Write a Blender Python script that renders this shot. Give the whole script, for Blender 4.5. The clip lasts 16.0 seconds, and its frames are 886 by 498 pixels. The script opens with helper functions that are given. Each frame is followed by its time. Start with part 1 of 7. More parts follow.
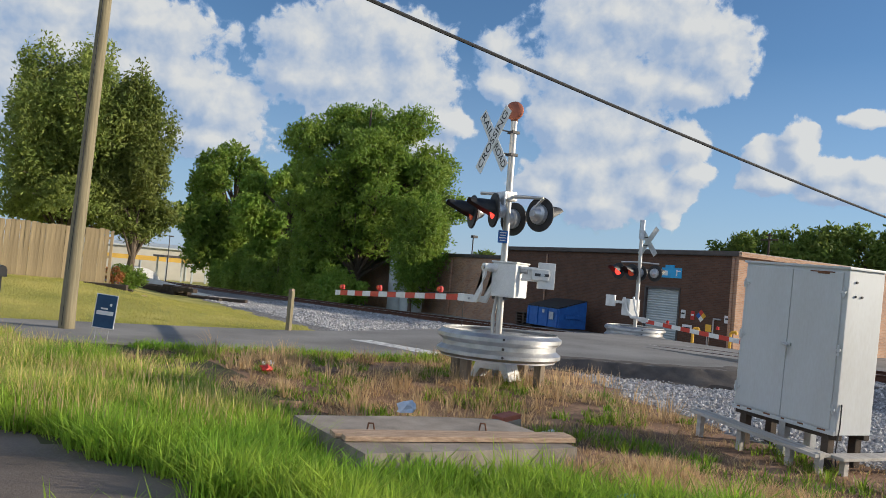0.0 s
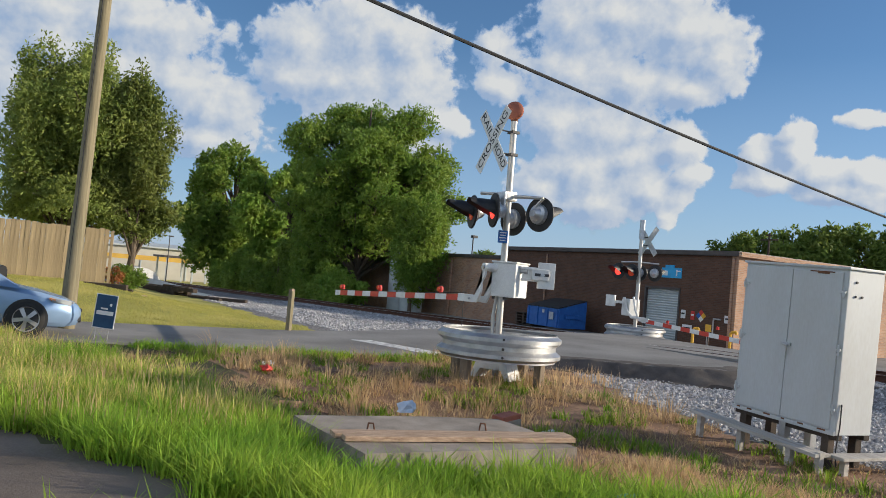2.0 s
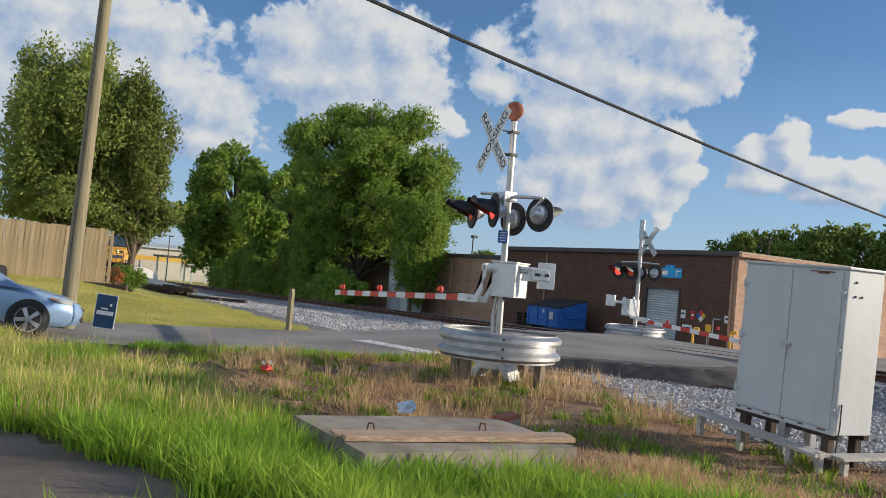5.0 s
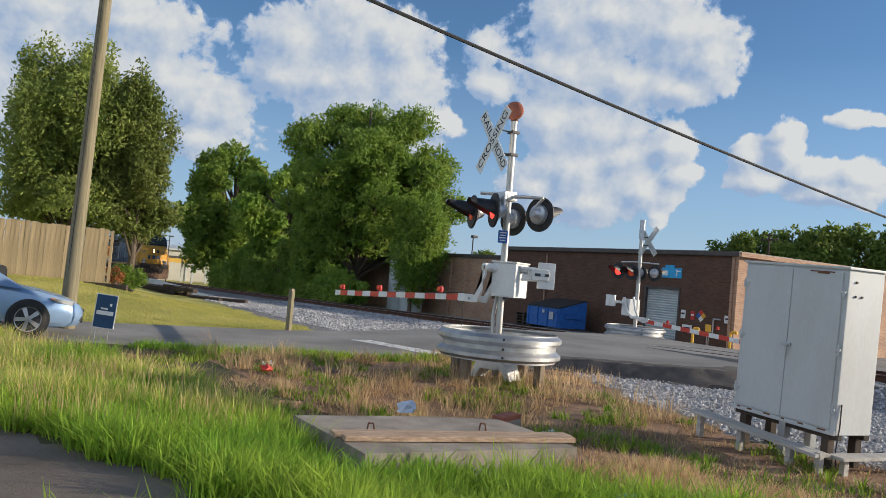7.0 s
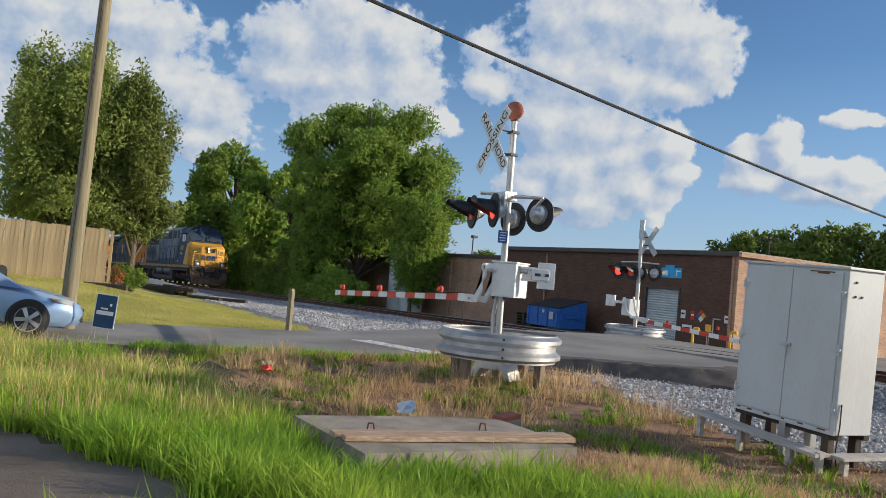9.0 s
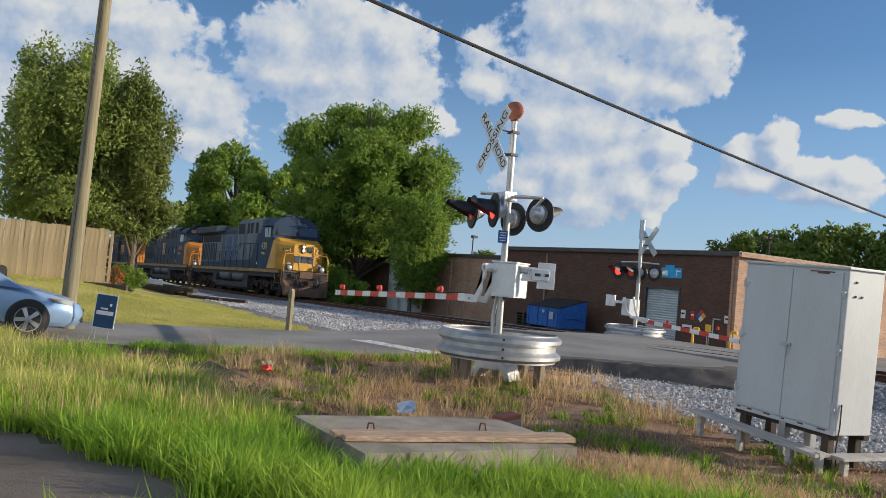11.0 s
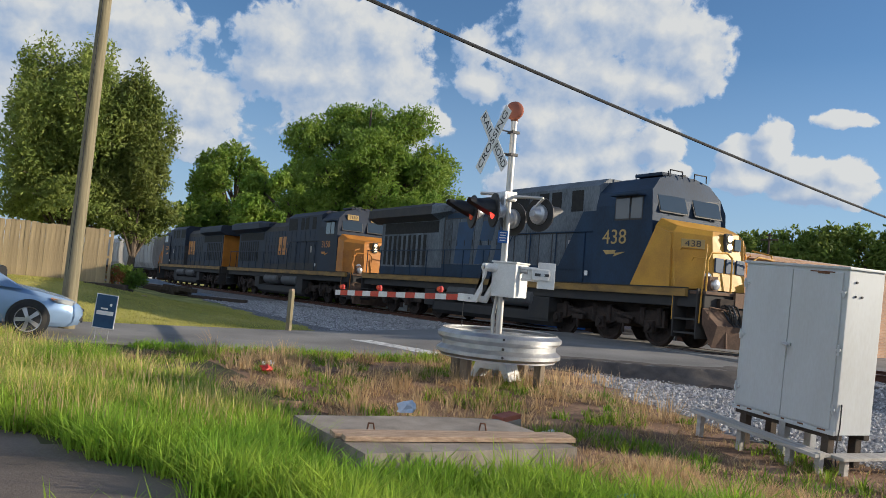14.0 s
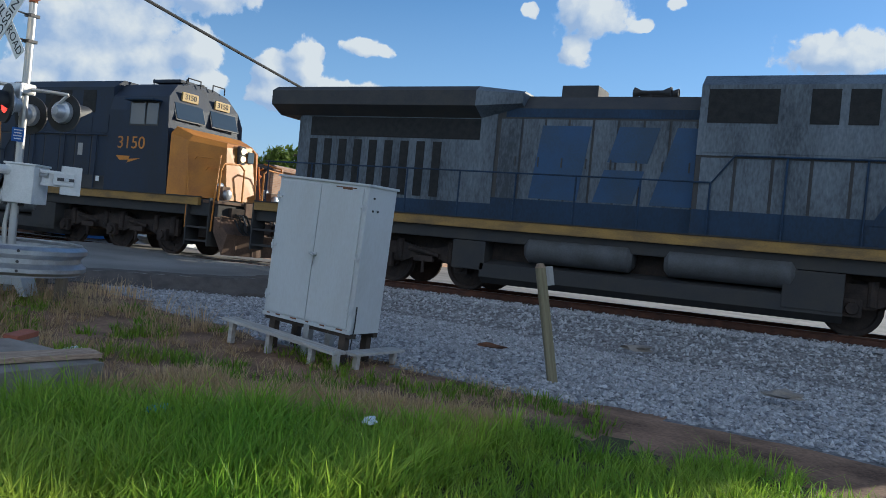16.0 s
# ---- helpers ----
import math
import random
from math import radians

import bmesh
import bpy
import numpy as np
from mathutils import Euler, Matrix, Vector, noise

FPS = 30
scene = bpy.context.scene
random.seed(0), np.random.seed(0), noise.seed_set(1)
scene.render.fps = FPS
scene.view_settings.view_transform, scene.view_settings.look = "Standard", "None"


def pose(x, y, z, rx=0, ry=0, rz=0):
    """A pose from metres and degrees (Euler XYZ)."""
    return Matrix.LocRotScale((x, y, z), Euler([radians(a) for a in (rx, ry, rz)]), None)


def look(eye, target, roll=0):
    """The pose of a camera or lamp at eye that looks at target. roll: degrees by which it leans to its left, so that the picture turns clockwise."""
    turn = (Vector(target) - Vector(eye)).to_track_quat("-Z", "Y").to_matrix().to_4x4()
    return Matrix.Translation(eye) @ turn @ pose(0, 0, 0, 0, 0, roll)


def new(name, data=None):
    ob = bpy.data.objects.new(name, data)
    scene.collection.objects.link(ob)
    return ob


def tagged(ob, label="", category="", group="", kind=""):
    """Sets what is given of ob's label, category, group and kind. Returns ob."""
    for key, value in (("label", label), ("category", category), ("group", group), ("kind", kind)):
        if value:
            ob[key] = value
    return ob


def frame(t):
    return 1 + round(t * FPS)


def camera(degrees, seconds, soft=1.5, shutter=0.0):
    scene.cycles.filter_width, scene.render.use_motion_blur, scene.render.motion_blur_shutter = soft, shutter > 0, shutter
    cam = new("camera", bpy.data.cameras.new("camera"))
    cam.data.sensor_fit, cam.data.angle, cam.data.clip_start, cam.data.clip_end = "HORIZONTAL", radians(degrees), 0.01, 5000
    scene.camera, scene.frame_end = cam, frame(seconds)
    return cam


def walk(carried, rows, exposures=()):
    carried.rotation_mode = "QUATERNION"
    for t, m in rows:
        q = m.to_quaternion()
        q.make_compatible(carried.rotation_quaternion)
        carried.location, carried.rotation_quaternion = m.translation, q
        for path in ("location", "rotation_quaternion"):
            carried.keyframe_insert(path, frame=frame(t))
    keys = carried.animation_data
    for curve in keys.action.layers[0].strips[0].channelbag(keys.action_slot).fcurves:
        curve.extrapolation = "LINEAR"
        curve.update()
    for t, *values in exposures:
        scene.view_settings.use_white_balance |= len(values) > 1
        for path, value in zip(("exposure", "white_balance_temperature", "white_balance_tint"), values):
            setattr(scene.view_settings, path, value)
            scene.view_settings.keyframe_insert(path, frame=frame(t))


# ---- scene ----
cam = camera(57.0, 16.0, 0.75)
EYE = (0.0, 0.0, 1.75)
YAW = 58.7


def view(t, yaw, pitch, roll):
    return (t, pose(*EYE, 90 + pitch, roll, YAW + yaw))


PATH = [view(0.0, 0, 2.0, -5.0), view(7.0, 0, 2.0, -5.0), view(14.4, 0, 2.0, -5.0), view(14.6, -0.05, 1.98, -5.05), view(14.8, -0.95, 1.85, -5.0),
        view(15.0, -5.14, 1.37, -4.99), view(15.2, -11.1, 1.02, -5.2), view(15.5, -20.2, -0.21, -5.42), view(15.7, -26.1, -0.65, -5.75),
        view(16.0, -31.87, -1.04, -6.37)]
walk(cam, PATH, [(0.0, 0.35, 5780, 9), (14.7, 0.35, 5780, 9), (15.0, 0.40, 5600, 8), (15.5, 0.17, 5300, 6), (16.0, 0.42, 5350, 6)])

# ---- light ----
SUN_AZ, SUN_EL = 60.0, 15.5     # degrees from +X towards +Y; height
world = bpy.data.worlds.new("sky")
scene.world = world
world.use_nodes = True
wn, wl = world.node_tree.nodes, world.node_tree.links
sky = wn.new("ShaderNodeTexSky")
sky.sky_type = "NISHITA"
sky.sun_disc = False
sky.sun_elevation = radians(SUN_EL)
sky.sun_rotation = radians(90 - SUN_AZ)
sky.dust_density = 0.2
sky.ozone_density = 3.5
wl.new(sky.outputs[0], wn["Background"].inputs[0])
wn["Background"].inputs[1].default_value = 0.088
sun = new("sun", bpy.data.lights.new("sun", "SUN"))
sun.data.energy, sun.data.angle, sun.data.color = 5.0, radians(0.6), (1.0, 0.82, 0.58)
sun.matrix_world = look((0, 0, 0), (-math.cos(radians(SUN_EL)) * math.cos(radians(SUN_AZ)), -math.cos(radians(SUN_EL)) * math.sin(radians(SUN_AZ)), -math.sin(radians(SUN_EL))))


# ---- materials ----
def material(name, base, rough=0.7, metal=0.0, second=None, scale=6.0, fine=60.0, bump=0.15, amount=0.5, tint=0.0, streak=None, spec=0.4):
    """A surface of two colours mixed by coarse and fine noise, with relief; streak stretches the noise (x, y, z)."""
    m = bpy.data.materials.new(name)
    m.use_nodes = True
    n, l = m.node_tree.nodes, m.node_tree.links
    b = n["Principled BSDF"]
    b.inputs["Roughness"].default_value, b.inputs["Metallic"].default_value = rough, metal
    b.inputs["Specular IOR Level"].default_value = spec
    co = n.new("ShaderNodeTexCoord")
    mp = n.new("ShaderNodeMapping")
    mp.inputs["Scale"].default_value = streak or (1, 1, 1)
    l.new(co.outputs["Object"], mp.inputs[0])
    big, small = n.new("ShaderNodeTexNoise"), n.new("ShaderNodeTexNoise")
    big.inputs["Scale"].default_value, big.inputs["Detail"].default_value = scale, 5
    small.inputs["Scale"].default_value, small.inputs["Detail"].default_value = fine, 3
    for x in (big, small):
        l.new(mp.outputs[0], x.inputs["Vector"])
    add = n.new("ShaderNodeMath")
    add.operation = "MULTIPLY_ADD"
    l.new(small.outputs[0], add.inputs[0])
    add.inputs[1].default_value = 0.45
    l.new(big.outputs[0], add.inputs[2])
    ramp = n.new("ShaderNodeMapRange")
    ramp.inputs[1].default_value, ramp.inputs[2].default_value = 0.72 - 0.3 * amount - 0.05, 0.72 + 0.3 * (1 - amount) + 0.05
    l.new(add.outputs[0], ramp.inputs[0])
    mix = n.new("ShaderNodeMix")
    mix.data_type = "RGBA"
    second = second or tuple(c * 0.72 for c in base)
    mix.inputs[6].default_value, mix.inputs[7].default_value = (*base, 1), (*second, 1)
    l.new(ramp.outputs[0], mix.inputs[0])
    out = mix.outputs[2]
    if tint:
        inf, hs = n.new("ShaderNodeObjectInfo"), n.new("ShaderNodeHueSaturation")
        geo = n.new("ShaderNodeNewGeometry")
        s = n.new("ShaderNodeMath")
        s.operation = "ADD"
        l.new(inf.outputs["Random"], s.inputs[0])
        l.new(geo.outputs["Random Per Island"], s.inputs[1])
        mr = n.new("ShaderNodeMapRange")
        mr.inputs[2].default_value = 2.0
        mr.inputs[3].default_value, mr.inputs[4].default_value = 1 - tint, 1 + tint
        l.new(s.outputs[0], mr.inputs[0])
        l.new(mr.outputs[0], hs.inputs["Value"])
        l.new(out, hs.inputs["Color"])
        out = hs.outputs[0]
    l.new(out, b.inputs["Base Color"])
    if bump:
        bp = n.new("ShaderNodeBump")
        bp.inputs["Strength"].default_value, bp.inputs["Distance"].default_value = bump, 0.02
        l.new(add.outputs[0], bp.inputs["Height"])
        l.new(bp.outputs[0], b.inputs["Normal"])
    return m


def leaf_material(name, base, second, through_light=0.35, vary=0.35):
    m = material(name, base, 0.55, 0, second, 0.6, 9.0, 0, 0.5, vary, None, 0.3)
    n, l = m.node_tree.nodes, m.node_tree.links
    b, out = n["Principled BSDF"], n["Material Output"]
    tr, mx = n.new("ShaderNodeBsdfTranslucent"), n.new("ShaderNodeMixShader")
    l.new(b.inputs["Base Color"].links[0].from_socket, tr.inputs[0])
    mx.inputs[0].default_value = through_light
    l.new(b.outputs[0], mx.inputs[1])
    l.new(tr.outputs[0], mx.inputs[2])
    l.new(mx.outputs[0], out.inputs[0])
    return m


def glow_material(name, colour, strength, base=(0.4, 0.02, 0.02)):
    m = bpy.data.materials.new(name)
    m.use_nodes = True
    b = m.node_tree.nodes["Principled BSDF"]
    b.inputs["Base Color"].default_value, b.inputs["Roughness"].default_value = (*base, 1), 0.2
    b.inputs["Emission Color"].default_value, b.inputs["Emission Strength"].default_value = (*colour, 1), strength
    return m


def glass_material(name, base=(0.02, 0.03, 0.04), rough=0.05):
    m = bpy.data.materials.new(name)
    m.use_nodes = True
    b = m.node_tree.nodes["Principled BSDF"]
    b.inputs["Base Color"].default_value, b.inputs["Roughness"].default_value = (*base, 1), rough
    b.inputs["Specular IOR Level"].default_value = 0.8
    return m


def brick_material(name, a, b, joint):
    """Running bond in courses of 67 mm, with recessed paler joints."""
    m = material(name, a, 0.9, 0, b, 1.5, 40, 0.2)
    n, l = m.node_tree.nodes, m.node_tree.links
    bs = n["Principled BSDF"]
    co, sp, cb, br = n.new("ShaderNodeTexCoord"), n.new("ShaderNodeSeparateXYZ"), n.new("ShaderNodeCombineXYZ"), n.new("ShaderNodeTexBrick")
    ad = n.new("ShaderNodeMath")
    l.new(co.outputs["Object"], sp.inputs[0])
    l.new(sp.outputs[0], ad.inputs[0])
    l.new(sp.outputs[1], ad.inputs[1])
    l.new(ad.outputs[0], cb.inputs[0])
    l.new(sp.outputs[2], cb.inputs[1])
    l.new(cb.outputs[0], br.inputs["Vector"])
    br.inputs["Scale"].default_value, br.inputs["Brick Width"].default_value, br.inputs["Row Height"].default_value, br.inputs["Mortar Size"].default_value = 1.0, 0.205, 0.067, 0.006
    br.inputs["Color1"].default_value, br.inputs["Color2"].default_value, br.inputs["Mortar"].default_value = (1.18, 1.18, 1.18, 1), (0.82, 0.82, 0.82, 1), tuple(j / c for j, c in zip(joint, a)) + (1,)
    mx = n.new("ShaderNodeMix")
    mx.data_type, mx.blend_type = "RGBA", "MULTIPLY"
    mx.inputs[0].default_value = 1.0
    l.new(bs.inputs["Base Color"].links[0].from_socket, mx.inputs[6])
    l.new(br.outputs["Color"], mx.inputs[7])
    l.new(mx.outputs[2], bs.inputs["Base Color"])
    return m


M = dict(
    soil=material("dry_soil", (0.36, 0.215, 0.13), 0.95, 0, (0.10, 0.055, 0.03), 1.6, 22, 0.9),
    lawn=material("lawn_soil", (0.52, 0.45, 0.12), 0.95, 0, (0.17, 0.19, 0.03), 0.5, 22, 0.5),
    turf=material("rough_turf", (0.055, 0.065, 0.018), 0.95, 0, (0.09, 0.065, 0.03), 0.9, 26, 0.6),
    lot=material("worn_lot_asphalt", (0.21, 0.17, 0.14), 0.95, 0, (0.10, 0.08, 0.065), 0.9, 60, 0.4),
    asphalt=material("road_asphalt", (0.30, 0.285, 0.265), 0.92, 0, (0.17, 0.16, 0.15), 0.5, 70, 0.35),
    gravel=material("ballast_bed", (0.30, 0.29, 0.285), 0.95, 0, (0.10, 0.09, 0.09), 14, 40, 1.0),
    stone=material("ballast_stone", (0.62, 0.61, 0.61), 0.9, 0, (0.26, 0.25, 0.25), 8, 60, 0.3, 0.5, 0.45),
    rail=material("rusty_rail", (0.14, 0.06, 0.035), 0.8, 0.3, (0.07, 0.035, 0.025), 5, 60, 0.3),
    railtop=material("worn_rail_head", (0.55, 0.53, 0.50), 0.3, 0.9, (0.4, 0.36, 0.33), 5, 60, 0.05),
    tie=material("creosoted_tie", (0.09, 0.065, 0.05), 0.95, 0, (0.05, 0.04, 0.03), 6, 60, 0.5, 0.5, 0.3),
    white_line=material("worn_white_road_paint", (0.78, 0.77, 0.74), 0.8, 0, (0.30, 0.29, 0.28), 6, 40, 0.1, 0.35),
    # Dark brick for the shaded front; paler tan carries the sunlit end's tone.
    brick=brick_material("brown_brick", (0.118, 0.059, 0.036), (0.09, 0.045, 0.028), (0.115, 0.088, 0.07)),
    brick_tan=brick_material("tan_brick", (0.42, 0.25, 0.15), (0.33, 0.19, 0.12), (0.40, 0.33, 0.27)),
    trim_dark=material("dark_roof_edge", (0.10, 0.085, 0.08), 0.6, 0.2, (0.07, 0.06, 0.055), 3, 30, 0.05),
    shutter=material("grey_roller_shutter", (0.50, 0.53, 0.53), 0.5, 0.1, (0.42, 0.45, 0.45), 3, 40, 0.05),
    galv=material("galvanised_steel", (0.60, 0.60, 0.60), 0.40, 0.8, (0.42, 0.42, 0.43), 5, 50, 0.06),
    alu=material("weathered_aluminium", (0.55, 0.54, 0.52), 0.42, 0.6, (0.50, 0.47, 0.43), 6, 60, 0.08),
    white_enamel=material("white_enamel", (0.78, 0.77, 0.74), 0.45, 0, (0.62, 0.61, 0.58), 4, 40, 0.05, 0.4),
    cabinet=material("aged_cream_paint", (0.56, 0.57, 0.575), 0.5, 0.05, (0.48, 0.475, 0.46), 1.6, 40, 0.015, 0.4, 0, (1, 1, 0.3)),
    plough=material("rust_brown_plough", (0.17, 0.105, 0.07), 0.85, 0.1, (0.08, 0.05, 0.035), 3, 30, 0.2),
    asphalt_dark=material("crumbling_dark_asphalt", (0.075, 0.065, 0.058), 0.95, 0, (0.13, 0.11, 0.095), 4, 50, 0.5),
    rust=material("rust", (0.22, 0.10, 0.05), 0.9, 0.1, (0.10, 0.05, 0.03), 8, 60, 0.3),
    bell=material("faded_red_bell", (0.42, 0.14, 0.08), 0.7, 0, (0.30, 0.10, 0.06), 8, 60, 0.2),
    black=material("matt_black_paint", (0.018, 0.018, 0.02), 0.55, 0, (0.03, 0.03, 0.03), 6, 50, 0.05),
    lens=material("clear_lamp_back", (0.55, 0.56, 0.58), 0.3, 0.5, (0.42, 0.43, 0.45), 10, 40, 0.05),
    red_lens=glow_material("lit_red_lens", (1.0, 0.05, 0.03), 1.6),
    red_dim=glow_material("dim_red_lens", (1.0, 0.08, 0.03), 0.12, (0.30, 0.05, 0.02)),
    tape_red=material("red_reflective_tape", (0.62, 0.07, 0.04), 0.4, 0, (0.50, 0.05, 0.03), 6, 40, 0.03),
    tape_white=material("white_reflective_tape", (0.80, 0.79, 0.77), 0.4, 0, (0.66, 0.65, 0.62), 6, 40, 0.03),
    blue=material("blue_enamel", (0.03, 0.13, 0.42), 0.5, 0, (0.02, 0.09, 0.32), 5, 40, 0.05),
    sign_blue=material("dark_blue_sign", (0.025, 0.075, 0.15), 0.6, 0, (0.02, 0.055, 0.12), 5, 40, 0.02),
    cyan=material("cyan_sign", (0.05, 0.40, 0.72), 0.5, 0, (0.04, 0.3, 0.6), 5, 40, 0.02),
    wood=material("grey_weathered_wood", (0.36, 0.27, 0.19), 0.9, 0, (0.22, 0.16, 0.11), 3, 40, 0.35, 0.5, 0.25, (6, 6, 0.6)),
    fence=material("tan_fence_board", (0.48, 0.36, 0.20), 0.9, 0, (0.28, 0.21, 0.12), 2, 40, 0.3, 0.5, 0.32, (6, 6, 0.5)),
    pole=material("weathered_pole_wood", (0.27, 0.23, 0.14), 0.9, 0, (0.17, 0.145, 0.09), 4, 30, 0.4, 0.5, 0, (8, 8, 0.35)),
    board=material("silvered_plank", (0.52, 0.49, 0.45), 0.9, 0, (0.36, 0.33, 0.29), 3, 40, 0.3, 0.5, 0.15, (0.6, 6, 6)),
    post=material("dark_post_timber", (0.22, 0.17, 0.12), 0.9, 0, (0.13, 0.10, 0.07), 3, 40, 0.35, 0.5, 0.2, (6, 6, 0.6)),
    plank=material("split_plank", (0.55, 0.40, 0.28), 0.9, 0, (0.26, 0.17, 0.11), 5, 40, 0.4, 0.5, 0.15, (9, 0.5, 9)),
    concrete=material("old_concrete", (0.37, 0.32, 0.27), 0.95, 0, (0.20, 0.17, 0.14), 3, 70, 0.45),
    bark=material("bark", (0.16, 0.12, 0.085), 0.95, 0, (0.08, 0.06, 0.045), 6, 40, 0.7, 0.5, 0, (5, 5, 0.8)),
    leaf=leaf_material("tree_leaves", (0.16, 0.27, 0.038), (0.27, 0.35, 0.055), 0.5),
    leaf_dark=leaf_material("pear_leaves", (0.21, 0.27, 0.06), (0.29, 0.32, 0.075), 0.5, 0.5),
    leaf_far=leaf_material("far_leaves", (0.14, 0.21, 0.035), (0.20, 0.25, 0.045), 0.45),
    grass=leaf_material("green_grass", (0.17, 0.34, 0.025), (0.40, 0.49, 0.06), 0.5, 0.7),
    lawn_grass=leaf_material("mown_lawn_grass", (0.50, 0.44, 0.13), (0.38, 0.37, 0.085), 0.45),
    leaf_orange=leaf_material("orange_leaves", (0.35, 0.12, 0.04), (0.22, 0.12, 0.04), 0.3),
    # Yellow that stands for sunlight on the grass.
    sunlit_grass=leaf_material("sunlit_yellow_grass", (0.56, 0.52, 0.13), (0.68, 0.58, 0.22), 0.5, 0.6),
    straw=leaf_material("dry_grass", (0.66, 0.49, 0.27), (0.46, 0.30, 0.15), 0.4, 0.6),
    rubber=material("tyre_rubber", (0.02, 0.02, 0.02), 0.85, 0, (0.035, 0.033, 0.03), 8, 50, 0.2),
    rim=material("alloy_rim", (0.50, 0.50, 0.52), 0.35, 0.8, (0.4, 0.4, 0.42), 8, 40, 0.02),
    car_paint=material("pale_blue_metallic_paint", (0.27, 0.38, 0.56), 0.25, 0.3, (0.25, 0.36, 0.54), 3, 40, 0.0),
    glass=glass_material("dark_glass", (0.04, 0.055, 0.07)),
    clear=glass_material("headlamp_glass", (0.35, 0.36, 0.37), 0.08),
    amber=material("amber_lens", (0.55, 0.22, 0.05), 0.25, 0, (0.45, 0.16, 0.04), 10, 40, 0.02),
    yellow=material("yellow_paint", (0.72, 0.42, 0.03), 0.5, 0, (0.60, 0.33, 0.03), 4, 40, 0.05),
    loco_yellow=material("grimy_yellow_loco_paint", (0.62, 0.33, 0.035), 0.5, 0, (0.44, 0.22, 0.03), 1.5, 30, 0.05, 0.45),
    loco_sill=material("grimy_ochre_stripe", (0.36, 0.21, 0.05), 0.65, 0, (0.16, 0.10, 0.04), 1.5, 30, 0.05, 0.5, 0, (1, 1, 3)),
    loco_orange=material("grimy_orange_loco_paint", (0.60, 0.24, 0.03), 0.5, 0, (0.42, 0.16, 0.03), 1.5, 30, 0.05, 0.45),
    loco_grey=material("sooty_grey_loco_paint", (0.17, 0.195, 0.225), 0.6, 0, (0.04, 0.047, 0.058), 0.9, 25, 0.06, 0.55, 0, (1, 1, 0.35)),
    loco_blue=material("sooty_blue_loco_paint", (0.026, 0.052, 0.10), 0.6, 0, (0.022, 0.032, 0.05), 0.8, 25, 0.06, 0.5, 0, (1, 1, 0.5), 0.2),
    loco_navy=material("dark_blue_loco_paint", (0.026, 0.038, 0.066), 0.6, 0, (0.03, 0.033, 0.042), 0.8, 25, 0.06, 0.5, 0, (1, 1, 0.5), 0.25),
    loco_letter=material("faded_blue_letter", (0.032, 0.075, 0.16), 0.6, 0, (0.035, 0.06, 0.10), 1.5, 30, 0.04),
    # For sooty roofs, and for hood bodies that give door gaps their shade.
    soot_and_gap_shade=material("sooty_roof_and_gap_shade", (0.045, 0.045, 0.05), 0.8, 0, (0.07, 0.065, 0.06), 2, 30, 0.1),
    truck=material("grimy_truck_steel", (0.030, 0.026, 0.024), 0.85, 0.1, (0.065, 0.048, 0.04), 4, 30, 0.25, 0.5, 0, None, 0.15),
    tank=material("dusty_black_tank", (0.045, 0.045, 0.047), 0.75, 0, (0.06, 0.055, 0.05), 2, 30, 0.08, 0.5, 0, None, 0.15),
    grille=material("black_grille", (0.012, 0.012, 0.013), 0.8, 0, (0.025, 0.024, 0.023), 8, 50, 0.2),
    hopper=material("pale_grey_hopper_paint", (0.42, 0.41, 0.40), 0.6, 0, (0.28, 0.26, 0.24), 0.7, 25, 0.05, 0.5, 0, (1, 1, 0.4)),
    plastic=material("white_plastic", (0.82, 0.83, 0.86), 0.5, 0, (0.6, 0.66, 0.74), 14, 60, 0.2),
    red=material("red_paint", (0.55, 0.04, 0.03), 0.5, 0, (0.42, 0.03, 0.02), 8, 40, 0.05),
    cable=material("black_cable", (0.02, 0.02, 0.022), 0.6, 0, (0.035, 0.035, 0.035), 8, 40, 0.05),
    metal_wall=material("beige_metal_wall", (0.50, 0.47, 0.40), 0.6, 0.1, (0.42, 0.39, 0.33), 0.6, 30, 0.03),
    metal_yellow=material("ochre_metal_band", (0.60, 0.38, 0.06), 0.6, 0, (0.5, 0.3, 0.05), 1, 30, 0.03),
    steel_dark=material("dark_steel", (0.06, 0.065, 0.07), 0.6, 0.4, (0.09, 0.08, 0.075), 4, 40, 0.1),
    tarp=material("grey_blue_tarpaulin", (0.20, 0.24, 0.28), 0.6, 0, (0.14, 0.16, 0.18), 3, 40, 0.3),
)


